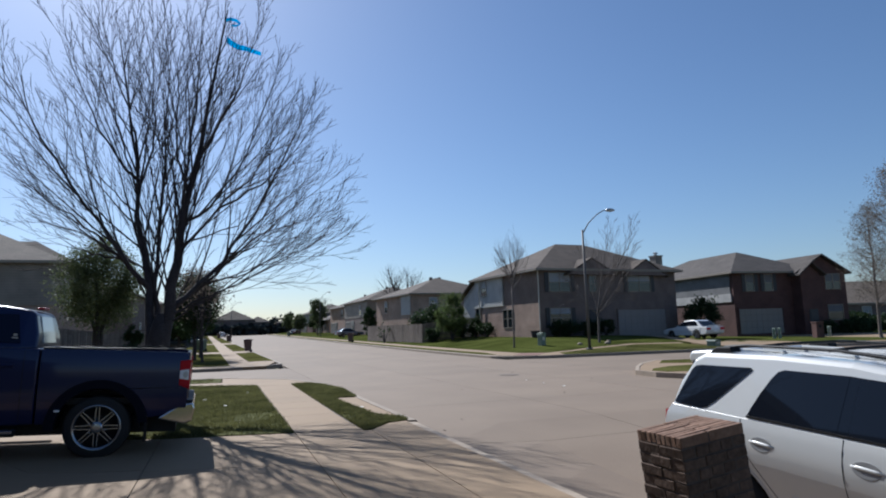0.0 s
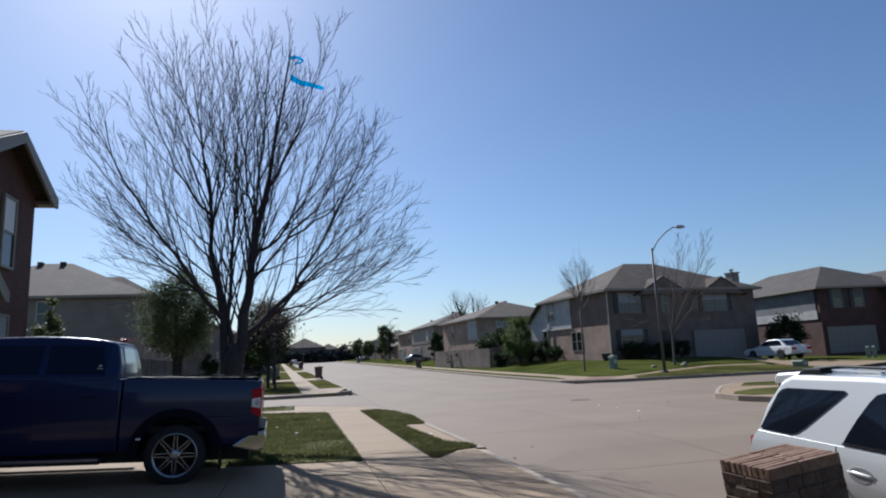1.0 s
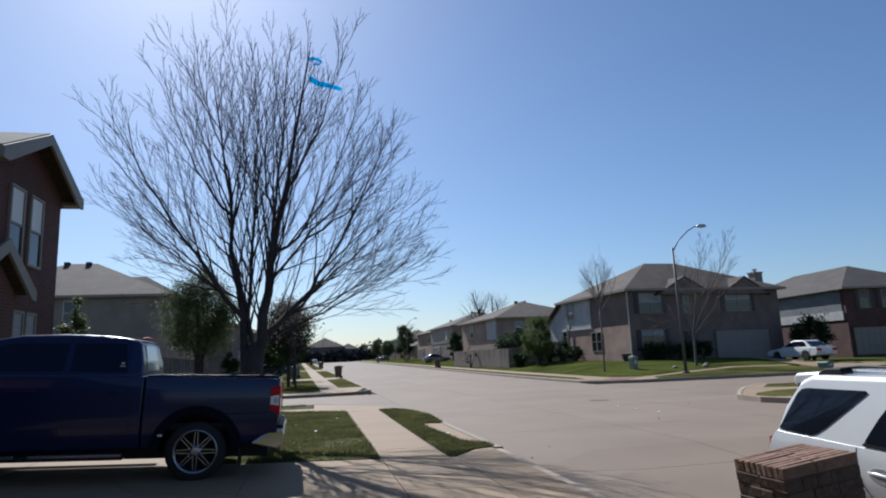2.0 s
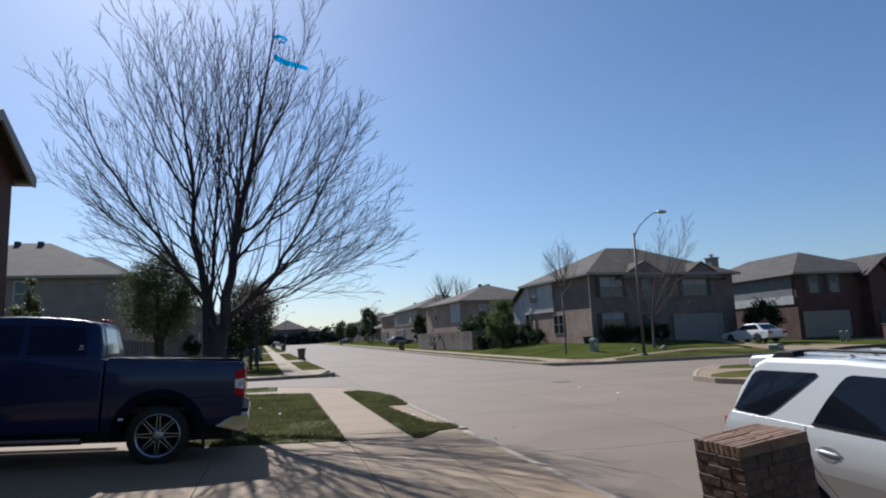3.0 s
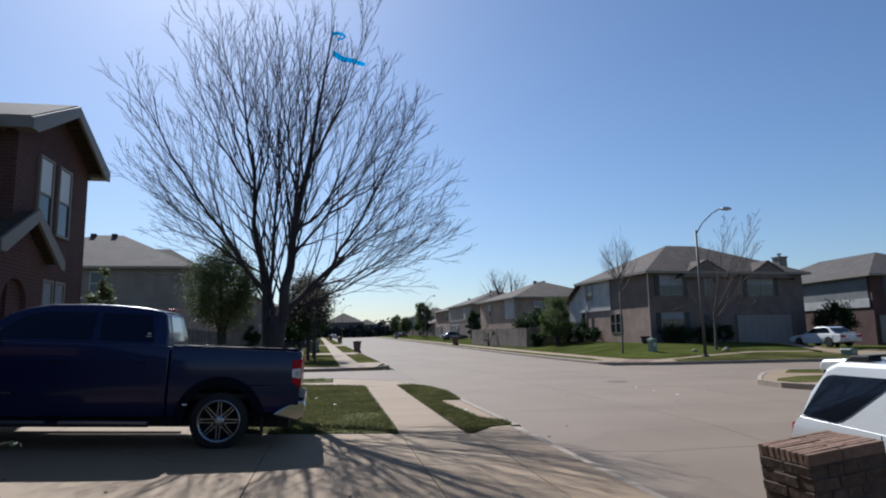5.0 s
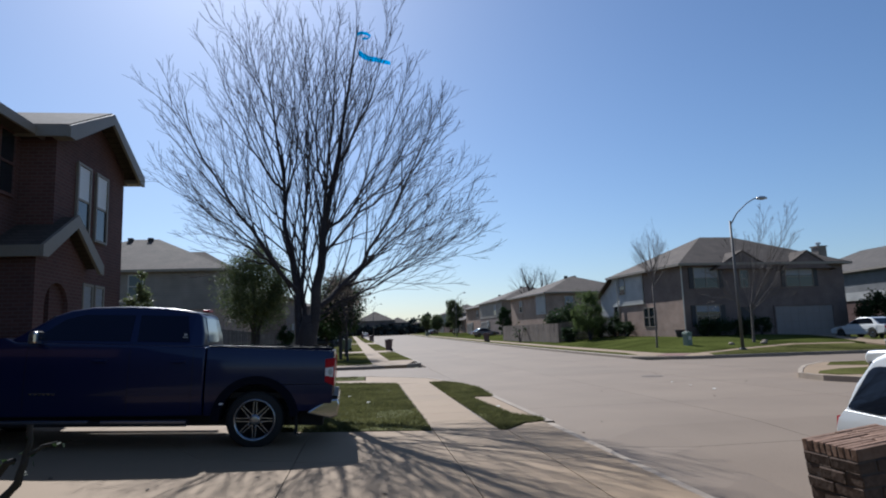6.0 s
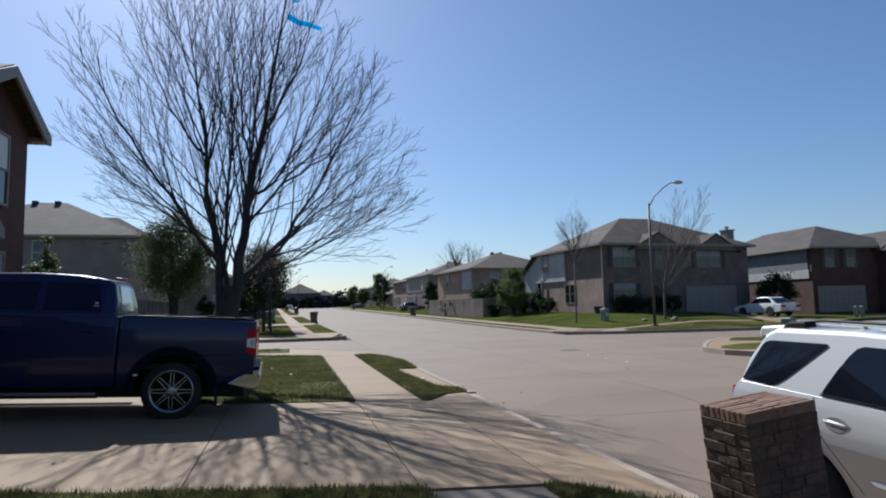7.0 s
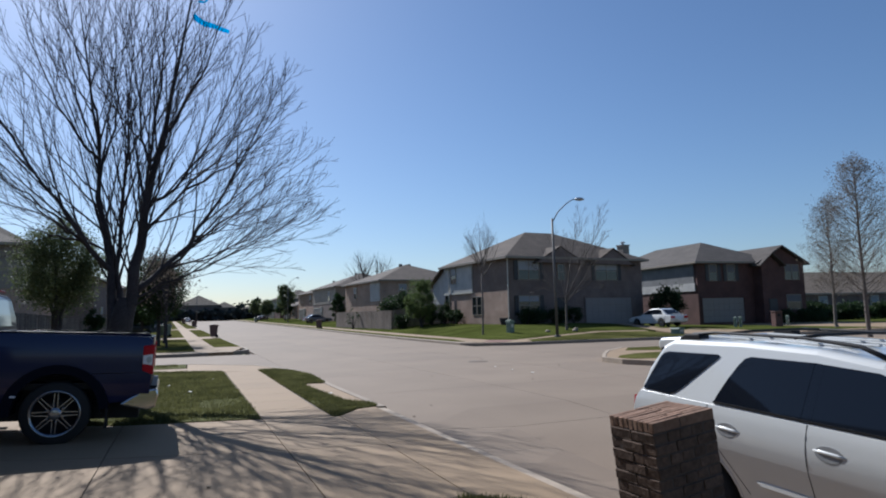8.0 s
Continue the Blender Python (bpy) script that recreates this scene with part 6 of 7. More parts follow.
        for x in (0.92, 2.02):
            side_line(g, "door_gap", x, 0.43, 1.19, 0.935, suv_width, s_, BLACK_TRIM)
        side_line(g, "door_gap", 0.02, 0.92, 1.19, 0.935, suv_width, s_, BLACK_TRIM, -0.2)
        side_line(g, "door_gap", 0.30, 0.50, 0.92, 0.935, suv_width, s_, BLACK_TRIM, -0.66)
        b = new_bm(); prism(b, [(0.40, 0.635), (0.46, 0.655), (2.25, 0.65), (2.25, 0.60), (0.46, 0.60)], s_ * 0.76, s_ * 0.858)
        soften(part("side_moulding", b, SILVER, g), 0.012, 2)
        b = new_bm(); prism(b, arch(-0.27, 0.40, 0.49, 176, 4, 14) + arch(-0.27, 0.40, 0.455, 4, 176, 14), s_ * 0.84, s_ * 0.945)
        swell(b, [], suv_width)
        soften(part("wheel_flare", b, SILVER, g), 0.015, 2)
        b = new_bm(); prism(b, arch(2.79, 0.40, 0.49, 176, 4, 14) + arch(2.79, 0.40, 0.455, 4, 176, 14), s_ * 0.84, s_ * 0.945)
        swell(b, [], suv_width)
        soften(part("wheel_flare", b, SILVER, g), 0.015, 2)
        b = new_bm(); prism(b, [(-1.015, 0.86), (-0.95, 0.88), (-0.92, 1.10), (-0.985, 1.14)], s_ * 0.78, s_ * 0.905)
        part("tail_light", b, RED_LENS, g)
        b = new_bm(); box(b, 0.42, 2.3, s_ * 0.76, s_ * 0.90, 0.33, 0.38, None, 0.015)
        part("side_step", b, BLACK_TRIM, g)
        # roof rack: side rail with feet
        b = new_bm()
        tube(b, [(-0.52, s_ * 0.60, 1.715), (-0.46, s_ * 0.60, 1.77), (-0.2, s_ * 0.60, 1.80), (0.7, s_ * 0.60, 1.805), (1.15, s_ * 0.60, 1.77), (1.45, s_ * 0.62, 1.665)], [0.022, 0.018, 0.013, 0.013, 0.017, 0.024], 8)
        part("roof_rail", b, BLACK_TRIM, g, "", True)
        b = new_bm(); prism(b, [(-0.62, 1.70), (-0.30, 1.735), (-0.32, 1.785), (-0.50, 1.775)], s_ * 0.56, s_ * 0.68)
        soften(part("rail_foot", b, BLACK_TRIM, g), 0.012, 2)
        b = new_bm(); box(b, 1.95, 2.1, s_ * 0.9, s_ * 1.12, 1.18, 1.34, None, 0.04)
        part("wing_mirror", b, SILVER, g)
        b = new_bm(); prism(b, [(3.35, 0.78), (3.73, 0.78), (3.69, 1.0), (3.3, 1.04)], s_ * 0.62, s_ * 0.938)
        part("headlight", b, WHITE_LENS, g)
        wheel(g, -0.27, s_ * 0.70, 0.385, 0.22, 0.26, s_, 6, False)
        wheel(g, 2.79, s_ * 0.70, 0.385, 0.22, 0.26, s_, 6, False)
    for x in (-0.05, 0.62):
        b = new_bm(); tube(b, [(x, -0.60, 1.80), (x, -0.3, 1.812), (x, 0.3, 1.812), (x, 0.60, 1.80)], [0.013, 0.014, 0.014, 0.013], 8)
        part("cross_bar", b, BLACK_TRIM, g, "", True)
    for y in (-0.38, -0.13, 0.13, 0.38):
        b = new_bm(); box(b, -0.45, 1.0, y - 0.02, y + 0.02, 1.735, 1.755, None, 0.008)
        part("roof_rib", b, SILVER, g)
    b = new_bm(); prism(b, [(-0.87, 1.60), (-0.885, 1.66), (-0.85, 1.715), (-0.55, 1.745), (-0.50, 1.70), (-0.72, 1.60)], -0.68, 0.68)
    soften(smooth_sides(part("spoiler", b, SILVER, g)), 0.04, 4)
    b = new_bm(); prism(b, [(-0.905, 1.25), (-0.775, 1.62), (-0.79, 1.625), (-0.925, 1.255)], -0.7, 0.7)
    part("rear_window", b, CAR_GLASS, g)
    b = new_bm(); prism(b, [(1.70, 1.575), (2.40, 1.215), (2.41, 1.225), (1.71, 1.588)], -0.72, 0.72)
    part("windscreen", b, CAR_GLASS, g)
    b = new_bm(); prism(b, [(-1.22, 0.48), (-1.0, 0.46), (-1.0, 0.76), (-1.18, 0.74)], -0.93, 0.93)
    soften(part("rear_bumper", b, SILVER, g), 0.03, 2)
    b = new_bm(); prism(b, [(3.6, 0.42), (3.84, 0.48), (3.82, 0.72), (3.6, 0.75)], -0.93, 0.93)
    soften(part("front_bumper", b, SILVER, g), 0.03, 2)
    b = new_bm(); box(b, -0.9, 3.5, -0.6, 0.6, 0.30, 0.46)
    part("chassis", b, BLACK_TRIM, g)
    return g


suv()


def saloon(name, m, paint, label):
    """A small far car: body, cabin, windows, wheels, lamps."""
    g = thing(name, m, label, "car")
    low = [(-0.95, 0.35), (-0.42, 0.28)] + arch(0, 0.31, 0.36, 172, 8, 8) + [(0.45, 0.24), (2.25, 0.24)] + arch(2.65, 0.31, 0.36, 172, 8, 8) + [(3.1, 0.28), (3.5, 0.35), (3.52, 0.6), (3.2, 0.74), (2.2, 0.86), (-0.4, 0.90), (-0.98, 0.86), (-1.02, 0.6)]
    b = new_bm(); prism(b, low, -0.86, 0.86); taper(b.verts, 0.6, 0.9, 0.95)
    soften(part("body", b, paint, g), 0.05, 3)
    b = new_bm(); prism(b, [(-0.5, 0.88), (0.1, 1.30), (0.4, 1.38), (1.1, 1.38), (1.4, 1.32), (2.25, 0.86)], -0.80, 0.80); taper(b.verts, 0.88, 1.38, 0.76)
    soften(part("cabin", b, paint, g), 0.04, 3)
    for s_ in (1, -1):
        b = new_bm()
        pts = [(-0.1, 0.95), (1.95, 0.94), (1.42, 1.27), (0.4, 1.32), (0.15, 1.25)]
        f = lambda z: 0.80 * (1 - 0.24 * (z - 0.88) / 0.5)
        lo = [b.verts.new((x, s_ * (f(z) + 0.002), z)) for x, z in pts]
        hi = [b.verts.new((x, s_ * (f(z) + 0.008), z)) for x, z in pts]
        b.faces.new(lo); b.faces.new(hi[::-1])
        for i in range(5):
            b.faces.new((lo[i], lo[(i + 1) % 5], hi[(i + 1) % 5], hi[i]))
        part("side_window", b, CAR_GLASS, g)
        b = new_bm(); box(b, -1.03, -0.93, s_ * 0.45, s_ * 0.82, 0.64, 0.80, None, 0.01)
        part("tail_light", b, RED_LENS, g)
        for x in (0, 2.65):
            b = new_bm(); lathe(b, [(0.2, -0.1), (0.29, -0.1), (0.31, -0.06), (0.31, 0.06), (0.29, 0.1), (0.2, 0.1)], 20, (x, s_ * 0.76, 0.31), "y")
            wh = part("wheel", b, RUBBER, g)
            b = new_bm(); lathe(b, [(0.205, s_ * 0.09), (0.205, s_ * 0.105), (0.15, s_ * 0.09), (0.03, s_ * 0.11)], 16, (x, s_ * 0.76, 0.31), "y")
            part("rim", b, ALLOY, wh)
    b = new_bm(); prism(b, [(-0.42, 0.95), (0.10, 1.285), (0.09, 1.30), (-0.44, 0.965)], -0.6, 0.6)
    part("rear_window", b, CAR_GLASS, g)
    b = new_bm(); prism(b, [(1.46, 1.29), (2.15, 0.915), (2.16, 0.93), (1.47, 1.305)], -0.6, 0.6)
    part("windscreen", b, CAR_GLASS, g)
    b = new_bm(); box(b, -0.98, -0.90, -0.5, 0.5, 0.96, 0.99); box(b, -0.96, -0.92, -0.4, -0.36, 0.86, 0.97); box(b, -0.96, -0.92, 0.36, 0.4, 0.86, 0.97)
    part("spoiler", b, paint, g)
    b = new_bm(); box(b, -1.04, -1.01, -0.2, 0.2, 0.46, 0.58)
    part("number_plate", b, WHITE_LENS, g)
    return g


saloon("coupe", pose(34.1, 37.3, gz(34.1, 38) + 0.02, 0, 0, 92), WHITE_PAINT, "white two-door coupe parked on a sunny driveway")
saloon("parked_car", pose(18.6, 101, gz(18, 101) + 0.05, 0, 0, 10), BLUE_PAINT, "blue grey car on a driveway far down the street")
saloon("parked_car", pose(18.6, 172, gz(13, 172), 0, 0, 60), DARK_PAINT, "dark car parked far down the street")
saloon("parked_car", pose(0.6, 176, road_z(0.6, 176), 0, 0, 90), WHITE_PAINT, "white car at the far kerb")
saloon("parked_car", pose(-3.3, 66, gz(-3.3, 66) + 0.02, 0, 0, 180), DARK_PAINT, "dark car on a driveway across the side street")
saloon("parked_car", pose(-2.5, 84, gz(-2.5, 84) + 0.02, 0, 0, 180), DARK_PAINT, "dark car on a driveway across the side street")

# ---- street furniture ----


def street_lamp(x, y, h, arm, turn, label, lean=0.0):
    g = thing("street_lamp", pose(x, y, gz(x, y), 0, 0, turn), label, "street lamp", "street lamps")
    b = new_bm(); tube(b, [(0, 0, -0.1), (0, 0, h * 0.5), (lean, 0, h)], [0.10, 0.08, 0.06], 10)
    part("pole", b, LAMP_STEEL, g, "", True)
    b = new_bm(); tube(b, [(lean, 0, h - 0.25), (lean + arm * 0.25, 0, h + 0.45), (lean + arm * 0.6, 0, h + 1.0), (lean + arm * 0.85, 0, h + 1.25), (lean + arm, 0, h + 1.30)], [0.04, 0.035, 0.032, 0.03, 0.03], 8)
    part("arm", b, LAMP_STEEL, g, "", True)
    b = new_bm(); lathe(b, [(0.02, -0.05), (0.13, 0.0), (0.15, 0.06), (0.10, 0.15), (0.03, 0.18)], 14, (0, 0, 0))
    for v in b.verts:
        v.co = Vector((lean + arm + 0.2 + v.co.x * 2.3, v.co.y, h + 1.22 + v.co.z))
    part("lamp_head", b, STEEL, g, "", True)
    b = new_bm(); box(b, -0.16, 0.16, -0.16, 0.16, -0.05, 0.12, None, 0.03)
    part("base", b, LAMP_STEEL, g)
    return g


street_lamp(21.25, 33.0, 7.4, 1.75, -8, "grey steel street lamp with a curved arm", -0.02)
street_lamp(18.3, 122, 7.2, 1.6, 0, "far grey street lamp with a curved arm")
street_lamp(2.7, 165, 7.4, 1.9, 0, "far grey street lamp with a curved arm")
street_lamp(-14, 215, 7.4, 1.9, 0, "far grey street lamp with a curved arm")


def wheelie_bin(x, y, mat, label, turn=0):
    g = thing("wheeled_bin", pose(x, y, gz(x, y), 0, 0, turn), label, "bin", "wheeled bins")
    b = new_bm(); prism(b, [(-0.26, 0.08), (0.26, 0.08), (0.34, 1.0), (-0.34, 1.0)], -0.3, 0.3)
    for v in b.verts:
        v.co.y *= 0.85 + 0.2 * v.co.z
    soften(part("bin_body", b, mat, g), 0.03, 2)
    b = new_bm(); prism(b, [(-0.38, 1.0), (0.38, 1.0), (0.36, 1.05), (0, 1.10), (-0.36, 1.05)], -0.35, 0.35)
    soften(part("lid", b, mat, g), 0.02, 2)
    for s_ in (-1, 1):
        b = new_bm(); lathe(b, [(0.06, -0.03), (0.12, -0.03), (0.12, 0.03), (0.06, 0.03)], 14, (0.24, s_ * 0.28, 0.12), "y")
        part("wheel", b, RUBBER, g)
    b = new_bm(); tube(b, [(0.36, -0.25, 0.97), (0.44, -0.22, 0.98), (0.44, 0.22, 0.98), (0.36, 0.25, 0.97)], [0.018] * 4, 8)
    part("handle", b, BLACK_TRIM, g)


wheelie_bin(2.25, 56.0, BIN_DARK, "dark brown wheeled bin on the kerb verge")
wheelie_bin(1.38, 106.0, BIN_DARK, "dark brown wheeled bin on the kerb verge", 20)
wheelie_bin(-0.2, 150.0, BIN_DARK, "dark brown wheeled bin on the kerb verge", -15)
wheelie_bin(-1.5, 62.5, BIN_GREEN, "green wheeled bin on a lawn edge", 10)
wheelie_bin(-1.9, 63.5, BIN_GREEN, "green wheeled bin on a lawn edge", -10)
wheelie_bin(15.4, 152.0, BIN_GREEN, "green wheeled bin at the far kerb", 10)
wheelie_bin(15.1, 76.0, BIN_DARK, "dark bin at the far kerb", -20)


def utility_box(x, y, w, h, label):
    g = thing("utility_box", pose(x, y, gz(x, y), 0, 0, 12), label, "utility box")
    b = new_bm(); box(b, -w, w, -w, w, -0.05, h * 0.8, None, 0.03)
    part("cabinet_body", b, BIN_GREEN, g)
    b = new_bm(); prism(b, [(-w * 1.12, h * 0.8), (w * 1.12, h * 0.8), (w, h * 0.95), (0, h), (-w, h * 0.95)], -w * 1.12, w * 1.12)
    part("cabinet_lid", b, BIN_GREEN, g)
    b = new_bm(); box(b, -w * 0.5, w * 0.5, -w - 0.012, -w + 0.002, h * 0.4, h * 0.65)
    part("label_plate", b, TRIM, g)


utility_box(20.05, 36.8, 0.2, 0.85, "green metal utility box on the corner lawn")
utility_box(29.1, 31.2, 0.3, 0.4, "low green transformer box beside a driveway")
for x, y in ((41.04, 37.5), (41.6, 37.5), (46.6, 37.2)):
    utility_box(x, y, 0.1, 0.85, "small green utility pedestal on a lawn")


IRON = material("rusty iron", (0.10, 0.068, 0.048), 0.8, vary=0.3, grain=40, patch=6, bump=0.5)


def drain_cover():
    g = thing("manhole_cover", pose(9.86, 20.68, road_z(9.86, 20.68) + 0.004), "rusty iron manhole cover set in the street", "manhole cover")
    b = new_bm(); lathe(b, [(0.30, -0.02), (0.30, 0.004), (0.27, 0.008), (0.02, 0.01)], 28)
    part("plate", b, IRON, g)
    b = new_bm(); lathe(b, [(0.36, -0.02), (0.36, 0.003), (0.305, 0.004)], 28)
    part("rim", b, JOINT, g)


drain_cover()


def stone(x, y, r, label, mat):
    b = new_bm(); bmesh.ops.create_icosphere(b, subdivisions=2, radius=r)
    for v in b.verts:
        v.co = v.co * (1 + 0.25 * noise.noise(v.co * 4 / r * 0.3 + Vector((x, y, 0)))) 
        v.co.z *= 0.55
    ob = finish("stone", b, mat, True)
    ob.matrix_basis = pose(x, y, gz(x, y) + r * 0.3)
    return tagged(ob, label, "stone", "edging stones")


for x, y, r in ((24.2, 35.4, 0.20), (22.2, 35.6, 0.18), (24.9, 36.3, 0.16)):
    stone(x, y, r, "pale rough stone edging a tree bed", KERB)

# low brick and siding utility mailbox pillars on the far lots
# side bricks are darkened for their shade, top bricks painted paler for the sun
BRICK_PIECE = material("rough brown brick", (0.078, 0.053, 0.040), 0.88, vary=0.3, grain=35, patch=9, bump=0.6, depth=0.006, per_piece=0.16, tint=(0.10, 0.068, 0.052), spec=0.2)
BRICK_TOP_LIT = material("top brick, sunlit tone", (0.20, 0.115, 0.078), 0.85, vary=0.22, grain=30, patch=7, bump=0.6, depth=0.006, per_piece=0.2, tint=(0.23, 0.147, 0.103), spec=0.2)
MORTAR = material("grey mortar", (0.072, 0.055, 0.046), 0.95, vary=0.2, grain=50, bump=0.5)


def far_mailbox(x, y, turn, label):
    g = thing("brick_mailbox", pose(x, y, gz(x, y), 0, 0, turn), label, "mailbox", "brick mailboxes")
    b = new_bm(); box(b, -0.32, 0.32, -0.25, 0.25, -0.1, 1.15, None, 0.01)
    part("pillar", b, BRICK_RED, g)
    b = new_bm(); box(b, -0.36, 0.36, -0.29, 0.29, 1.15, 1.24, None, 0.015)
    part("cap", b, BRICK_RED, g)
    b = new_bm(); box(b, -0.12, 0.12, -0.27, -0.24, 0.8, 1.0, None, 0.01)
    part("mailbox_door", b, BLACK_TRIM, g)


far_mailbox(43.9, 36.0, -10, "dark brick mailbox pillar on a far lawn")


def near_mailbox():
    W, D, top, rows, turn = 0.475, 0.37, 0.945, 14, 2.0
    g = thing("brick_mailbox", pose(2.693, 3.05, gz(2.6, 3.05), 0, -6.0, turn), "leaning rough brown brick mailbox pillar with a brick-on-edge top", "mailbox", "brick mailboxes")
    rng = random.Random(4)
    base_z = gz(2.6, 3.05)
    cap_h = 0.060
    body_top = top - base_z - cap_h
    ch = body_top / rows
    b = new_bm(); box(b, -W / 2 + 0.0055, W / 2 - 0.0055, -D / 2 + 0.0055, D / 2 - 0.0055, -0.1, body_top + cap_h - 0.007)
    part("mortar_core", b, MORTAR, g)
    cache = {}

    def brick(lx, ly, lz, m, mat=BRICK_PIECE):
        key = (round(lx, 3), round(ly, 3), round(lz, 3), mat.name, rng.randrange(3))
        if key not in cache:
            bm = new_bm(); box(bm, -lx / 2, lx / 2, -ly / 2, ly / 2, -lz / 2, lz / 2, None, 0.005)
            for v in bm.verts:
                v.co += Vector((rng.gauss(0, 0.0011), rng.gauss(0, 0.0011), rng.gauss(0, 0.0011)))
            o = part("brick", bm, mat, g)
            cache[key] = o.data
        else:
            o = new("brick", cache[key]); o.parent = g
        o.matrix_basis = m

    gap = 0.008
    for r in range(-1, rows):
        z = (r + 0.5) * ch
        long_x = r % 2 == 0
        for s_ in (-1, 1):
            # faces along x
            n = 3
            span = W if long_x else W - 0.20
            L = span / n
            for i in range(n):
                jit = rng.gauss(0, 0.0012)
                brick(L - gap, 0.095, ch - gap, pose(-span / 2 + L * (i + 0.5), s_ * (D / 2 - 0.0475) + jit, z, rng.gauss(0, 0.4), rng.gauss(0, 0.4), rng.gauss(0, 0.5)))
            n2 = 2
            span2 = D - 0.19 if long_x else D
            if long_x:
                span2 = D - 0.195
                n2 = 1
            L2 = span2 / n2
            for i in range(n2):
                jit = rng.gauss(0, 0.0012)
                brick(0.095, L2 - gap, ch - gap, pose(s_ * (W / 2 - 0.0475) + jit, -span2 / 2 + L2 * (i + 0.5), z, rng.gauss(0, 0.4), rng.gauss(0, 0.4), rng.gauss(0, 0.5)))
    n = 9
    L = D / n
    for i in range(n):
        cut = W * (0.5 + (0.09 if i % 2 else -0.06))
        for x0, x1 in ((-W / 2, -W / 2 + cut), (-W / 2 + cut, W / 2)):
            brick(x1 - x0 - 0.008, L - 0.005, cap_h, pose((x0 + x1) / 2, -D / 2 + L * (i + 0.5), body_top + cap_h / 2 + rng.gauss(0, 0.0015), rng.gauss(0, 0.4), rng.gauss(0, 0.3), rng.gauss(0, 0.3)), BRICK_TOP_LIT)
    b = new_bm(); box(b, -0.11, 0.11, 0.0, 0.02, 0, 0.2, pose(W / 2 + 0.004, 0.0, 0.62, 0, 0, -90), 0.004)
    part("mailbox_door", b, BLACK_TRIM, g)
    return g


near_mailbox()

# ---- slabs: driveway, pavement, street ----


def clip_slab(name, ol, mat, parent, off, step=1.2):
    bm = new_bm()
    patch(bm, ol, off, 0.09, step)
    ob = finish(name, bm, mat)
    ob.parent = parent
    return ob


def lerp_edge(pts, x):
    for (x0, y0), (x1, y1) in zip(pts, pts[1:]):
        if x0 <= x <= x1:
            return y0 + (y1 - y0) * (x - x0) / (x1 - x0)
    return pts[0][1] if x < pts[0][0] else pts[-1][1]


near_edge = [(-7.8, 6.72), (-3.6, 6.28), (-0.8, 5.78), (1.15, 5.22), (2.35, 5.02), (2.62, 4.6), (3.05, 4.15)]
far_edge = [(-7.8, 13.57), (-6.4, 13.52), (-2.8, 13.12), (-2.1, 11.1), (-1.1, 10.86), (1.12, 10.27), (2.26, 9.94), (2.72, 10.55), (3.05, 10.65)]
cols = [-7.8, -4.3, -0.86, 1.12, 2.27, 3.05]
for a, b_ in zip(cols, cols[1:]):
    xs = [a + 0.006] + [p[0] for p in near_edge + far_edge if a + 0.05 < p[0] < b_ - 0.05] + [b_ - 0.006]
    xs = sorted(set(xs))
    halves = (0.0, 0.52, 1.0) if b_ < 1 else (0.0, 0.5, 1.0)
    for h0, h1 in zip(halves, halves[1:]):
        def yy(x, h):
            return lerp_edge(near_edge, x) * (1 - h) + lerp_edge(far_edge, x) * h
        lo = [(x, yy(x, h0) + 0.006) for x in xs]
        hi = [(x, yy(x, h1) - 0.006) for x in xs[::-1]]
        clip_slab("slab", lo + hi, WALKWAY, DRIVE, 0.0)
clip_slab("slab", [(1.125, 10.30), (2.15, 10.0), (2.105, 11.175), (1.125, 11.175)], WALKWAY, PAVEBED, 0.0)
y = -12.0
while y < 20:
    y2 = y + 1.22
    if not (4.9 < y2 and y < 10.2):
        top_y = min(y2, 20.15)
        clip_slab("slab", [(1.125, y + 0.005), (2.105, y + 0.005), (2.105, top_y - 0.005), (1.125, top_y - 0.005)], WALKWAY, PAVEBED, 0.0)
    y = y2
lanes = [KL + 0.09, 6.9, 10.65, KR - 0.08]
ystep = 4.6
y = -14.0
while y < 74:
    for a, b_ in zip(lanes, lanes[1:]):
        clip_slab("slab", [(a + 0.006, y + 0.006), (b_ - 0.006, y + 0.006), (b_ - 0.006, y + ystep - 0.006), (a + 0.006, y + ystep - 0.006)], ROAD, ROADBED, -0.15, 1.6)
    y += ystep
sheet("road_far", [(KL, 74.3), (KR, 74.3), (KR, 220), (KL, 220)], ROAD, -0.15, 0.1, 6.0, "pale concrete street running to the distance", "road")


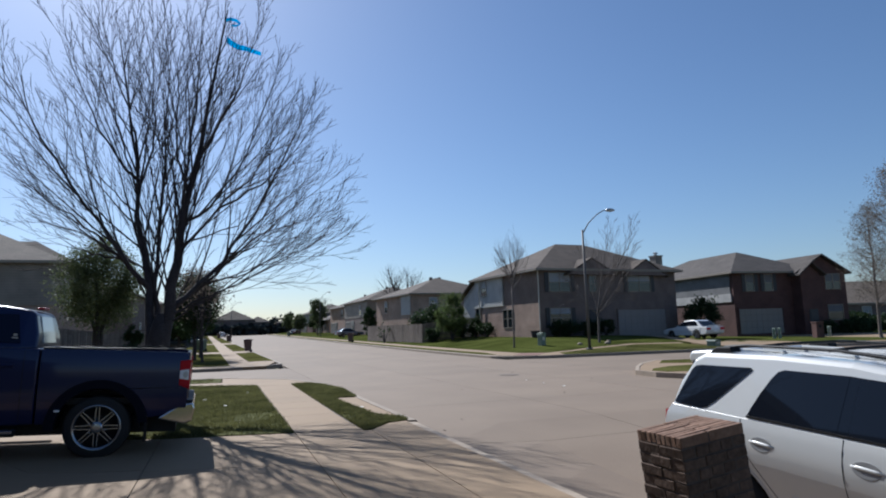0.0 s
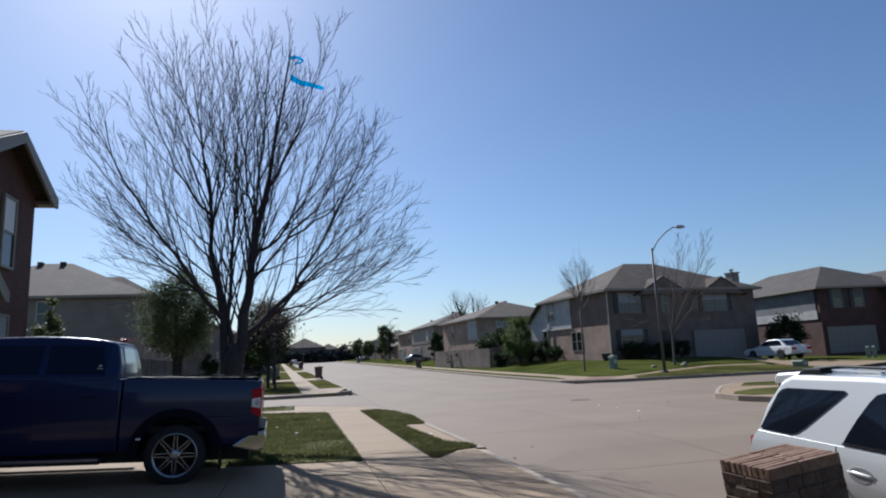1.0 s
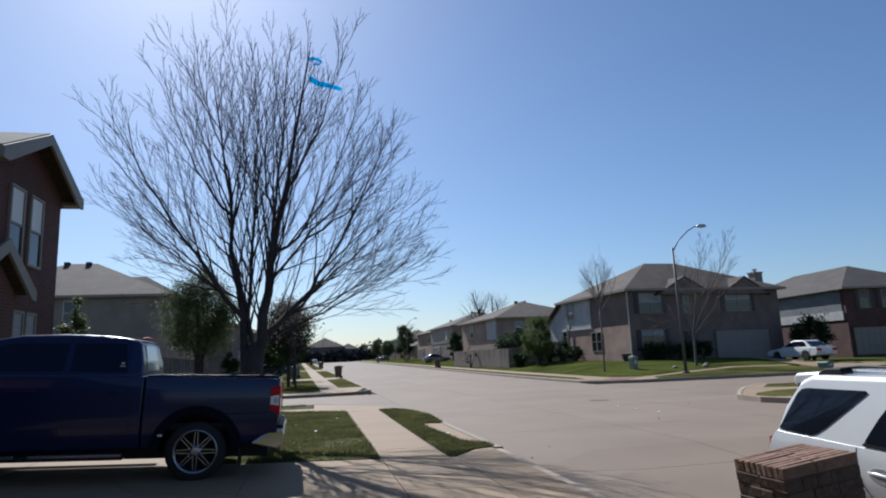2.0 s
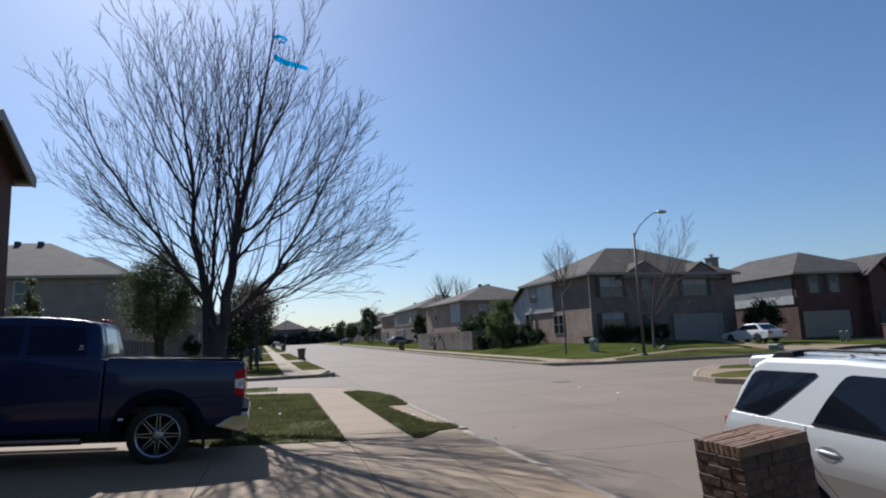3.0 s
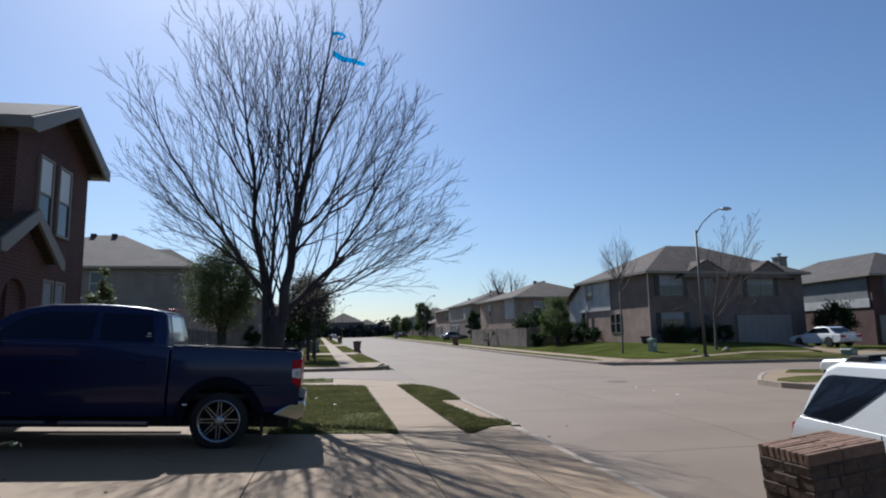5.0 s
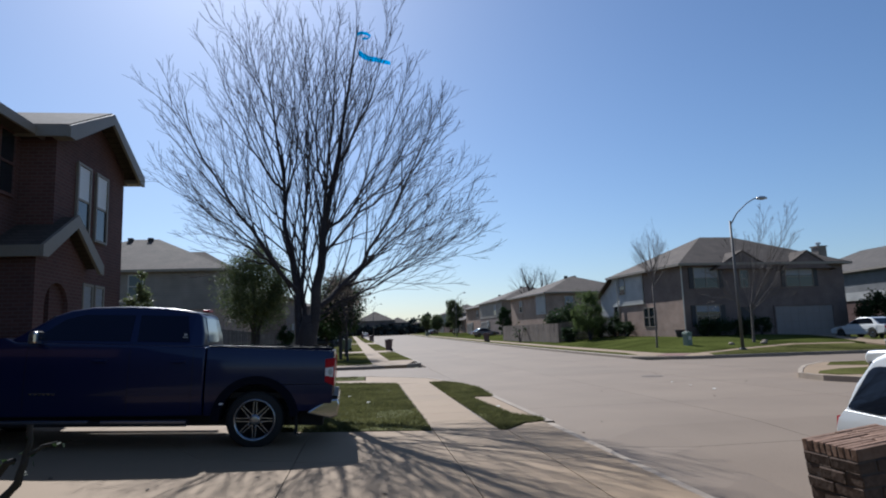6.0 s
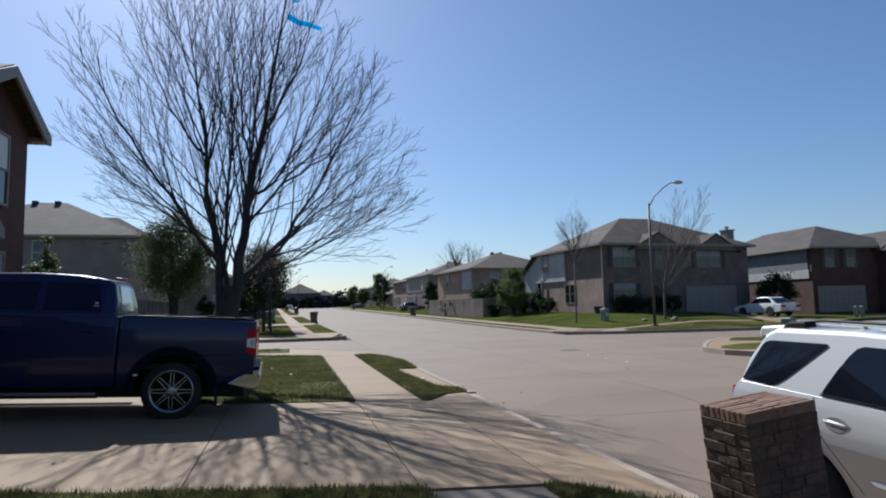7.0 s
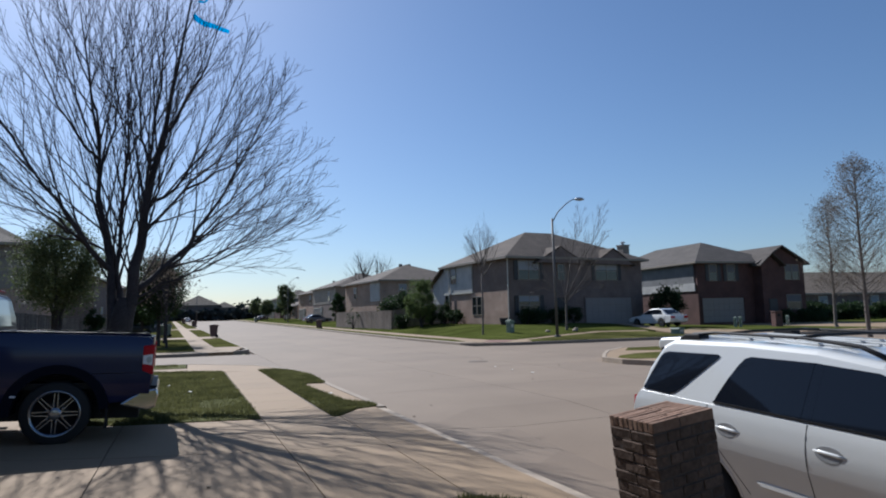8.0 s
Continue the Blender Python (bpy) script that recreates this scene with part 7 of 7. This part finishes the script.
def streamers():
    """Strips of blue film snagged high in the shade tree."""
    for nm, pts, w in (("blue_streamer", [(0.0, 0, 8.45), (0.08, 0.01, 8.49), (0.2, 0.0, 8.47), (0.30, 0.02, 8.42), (0.22, 0.03, 8.36), (0.1, 0.02, 8.35)], 0.05), ("blue_streamer", [(0.02, 0, 8.0), (0.12, 0.02, 7.93), (0.25, 0.0, 7.86), (0.42, -0.02, 7.83), (0.60, 0.02, 7.80), (0.74, 0.0, 7.76)], 0.085)):
        v, f = [], []
        for i, p in enumerate(pts):
            k_ = w * (1 - 0.5 * i / len(pts))
            v += [(p[0], 13.6 + p[1], p[2] - k_), (p[0] + 0.01, 13.6 + p[1] + 0.03, p[2] + k_), (p[0], 13.604 + p[1], p[2] - k_), (p[0] + 0.01, 13.604 + p[1] + 0.03, p[2] + k_)]
            if i:
                a = 4 * (i - 1)
                f += [(a, a + 1, a + 5, a + 4), (a + 2, a + 6, a + 7, a + 3), (a, a + 4, a + 6, a + 2), (a + 1, a + 3, a + 7, a + 5)]
        n = 4 * (len(pts) - 1)
        f += [(0, 2, 3, 1), (n, n + 1, n + 3, n + 2)]
        me = bpy.data.meshes.new(nm)
        me.from_pydata(v, [], f)
        me.materials.append(STREAMER)
        tagged(new(nm, me), "torn strip of bright blue film snagged in bare twigs", "plastic strip", "blue film strips")


streamers()


def scrap(x, y, size, seed, label, mat, name="paper_scrap", group="scraps on the lawn", drop=0.0):
    """A crumpled bit of paper or dry leaf lying flat."""
    rng = random.Random(seed)
    b = new_bm()
    n = 7
    ring = [(size * (0.7 + 0.5 * rng.random()) * math.cos(6.283 * i / n), size * 0.7 * (0.7 + 0.5 * rng.random()) * math.sin(6.283 * i / n)) for i in range(n)]
    prism(b, ring, 0.0, 0.006, "z")
    for v in b.verts:
        v.co.z += 0.25 * size * noise.noise(v.co * 20 + Vector((seed, 0, 0)))
    ob = finish(name, b, mat)
    ob.matrix_basis = pose(x, y, gz(x, y) + 0.02 - drop, 0, 0, seed * 40)
    tagged(ob, label, "litter", group)


SCRAP = material("pale paper", (0.7, 0.68, 0.62), 0.7, vary=0.1, bump=0)
for i, (x, y, s_) in enumerate(((0.12, 14.9, 0.07), (-0.35, 16.6, 0.05), (0.7, 17.8, 0.05), (2.75, 12.9, 0.05), (0.3, 12.1, 0.04))):
    scrap(x, y, s_, i + 1, "small crumpled pale scrap lying in the grass", SCRAP)
FALLEN = material("fallen brown leaf", (0.13, 0.09, 0.055), 0.8, vary=0.3, bump=0)
for i, (x, y, s_) in enumerate(((3.6, 10.2, 0.05), (3.9, 9.6, 0.04), (3.5, 12.4, 0.06), (4.3, 11.2, 0.04), (6.4, 16.5, 0.05), (8.3, 14.2, 0.05), (11.2, 17.4, 0.06), (10.4, 21.5, 0.06), (3.7, 7.6, 0.035))):
    scrap(x, y, s_ * 0.65, i + 11, "dry brown leaf blown onto the concrete street", FALLEN, "fallen_leaf", "leaves on the street", 0.158)
for i, (x, y, s_) in enumerate(((-3.4, 7.6, 0.03), (-2.2, 7.0, 0.025), (-1.2, 7.5, 0.03), (0.2, 6.4, 0.03))):
    scrap(x, y, s_, i + 31, "dry brown leaf lying on the driveway slabs", FALLEN, "fallen_leaf", "leaves on the driveway", 0.012)
for i, (x, y) in enumerate(((9.25, 18.12), (9.18, 16.90), (9.20, 15.74))):
    scrap(x, y, 0.05, i + 51, "small crumpled white scrap lying on the concrete street", SCRAP, "paper_scrap", "scraps on the street", 0.158)
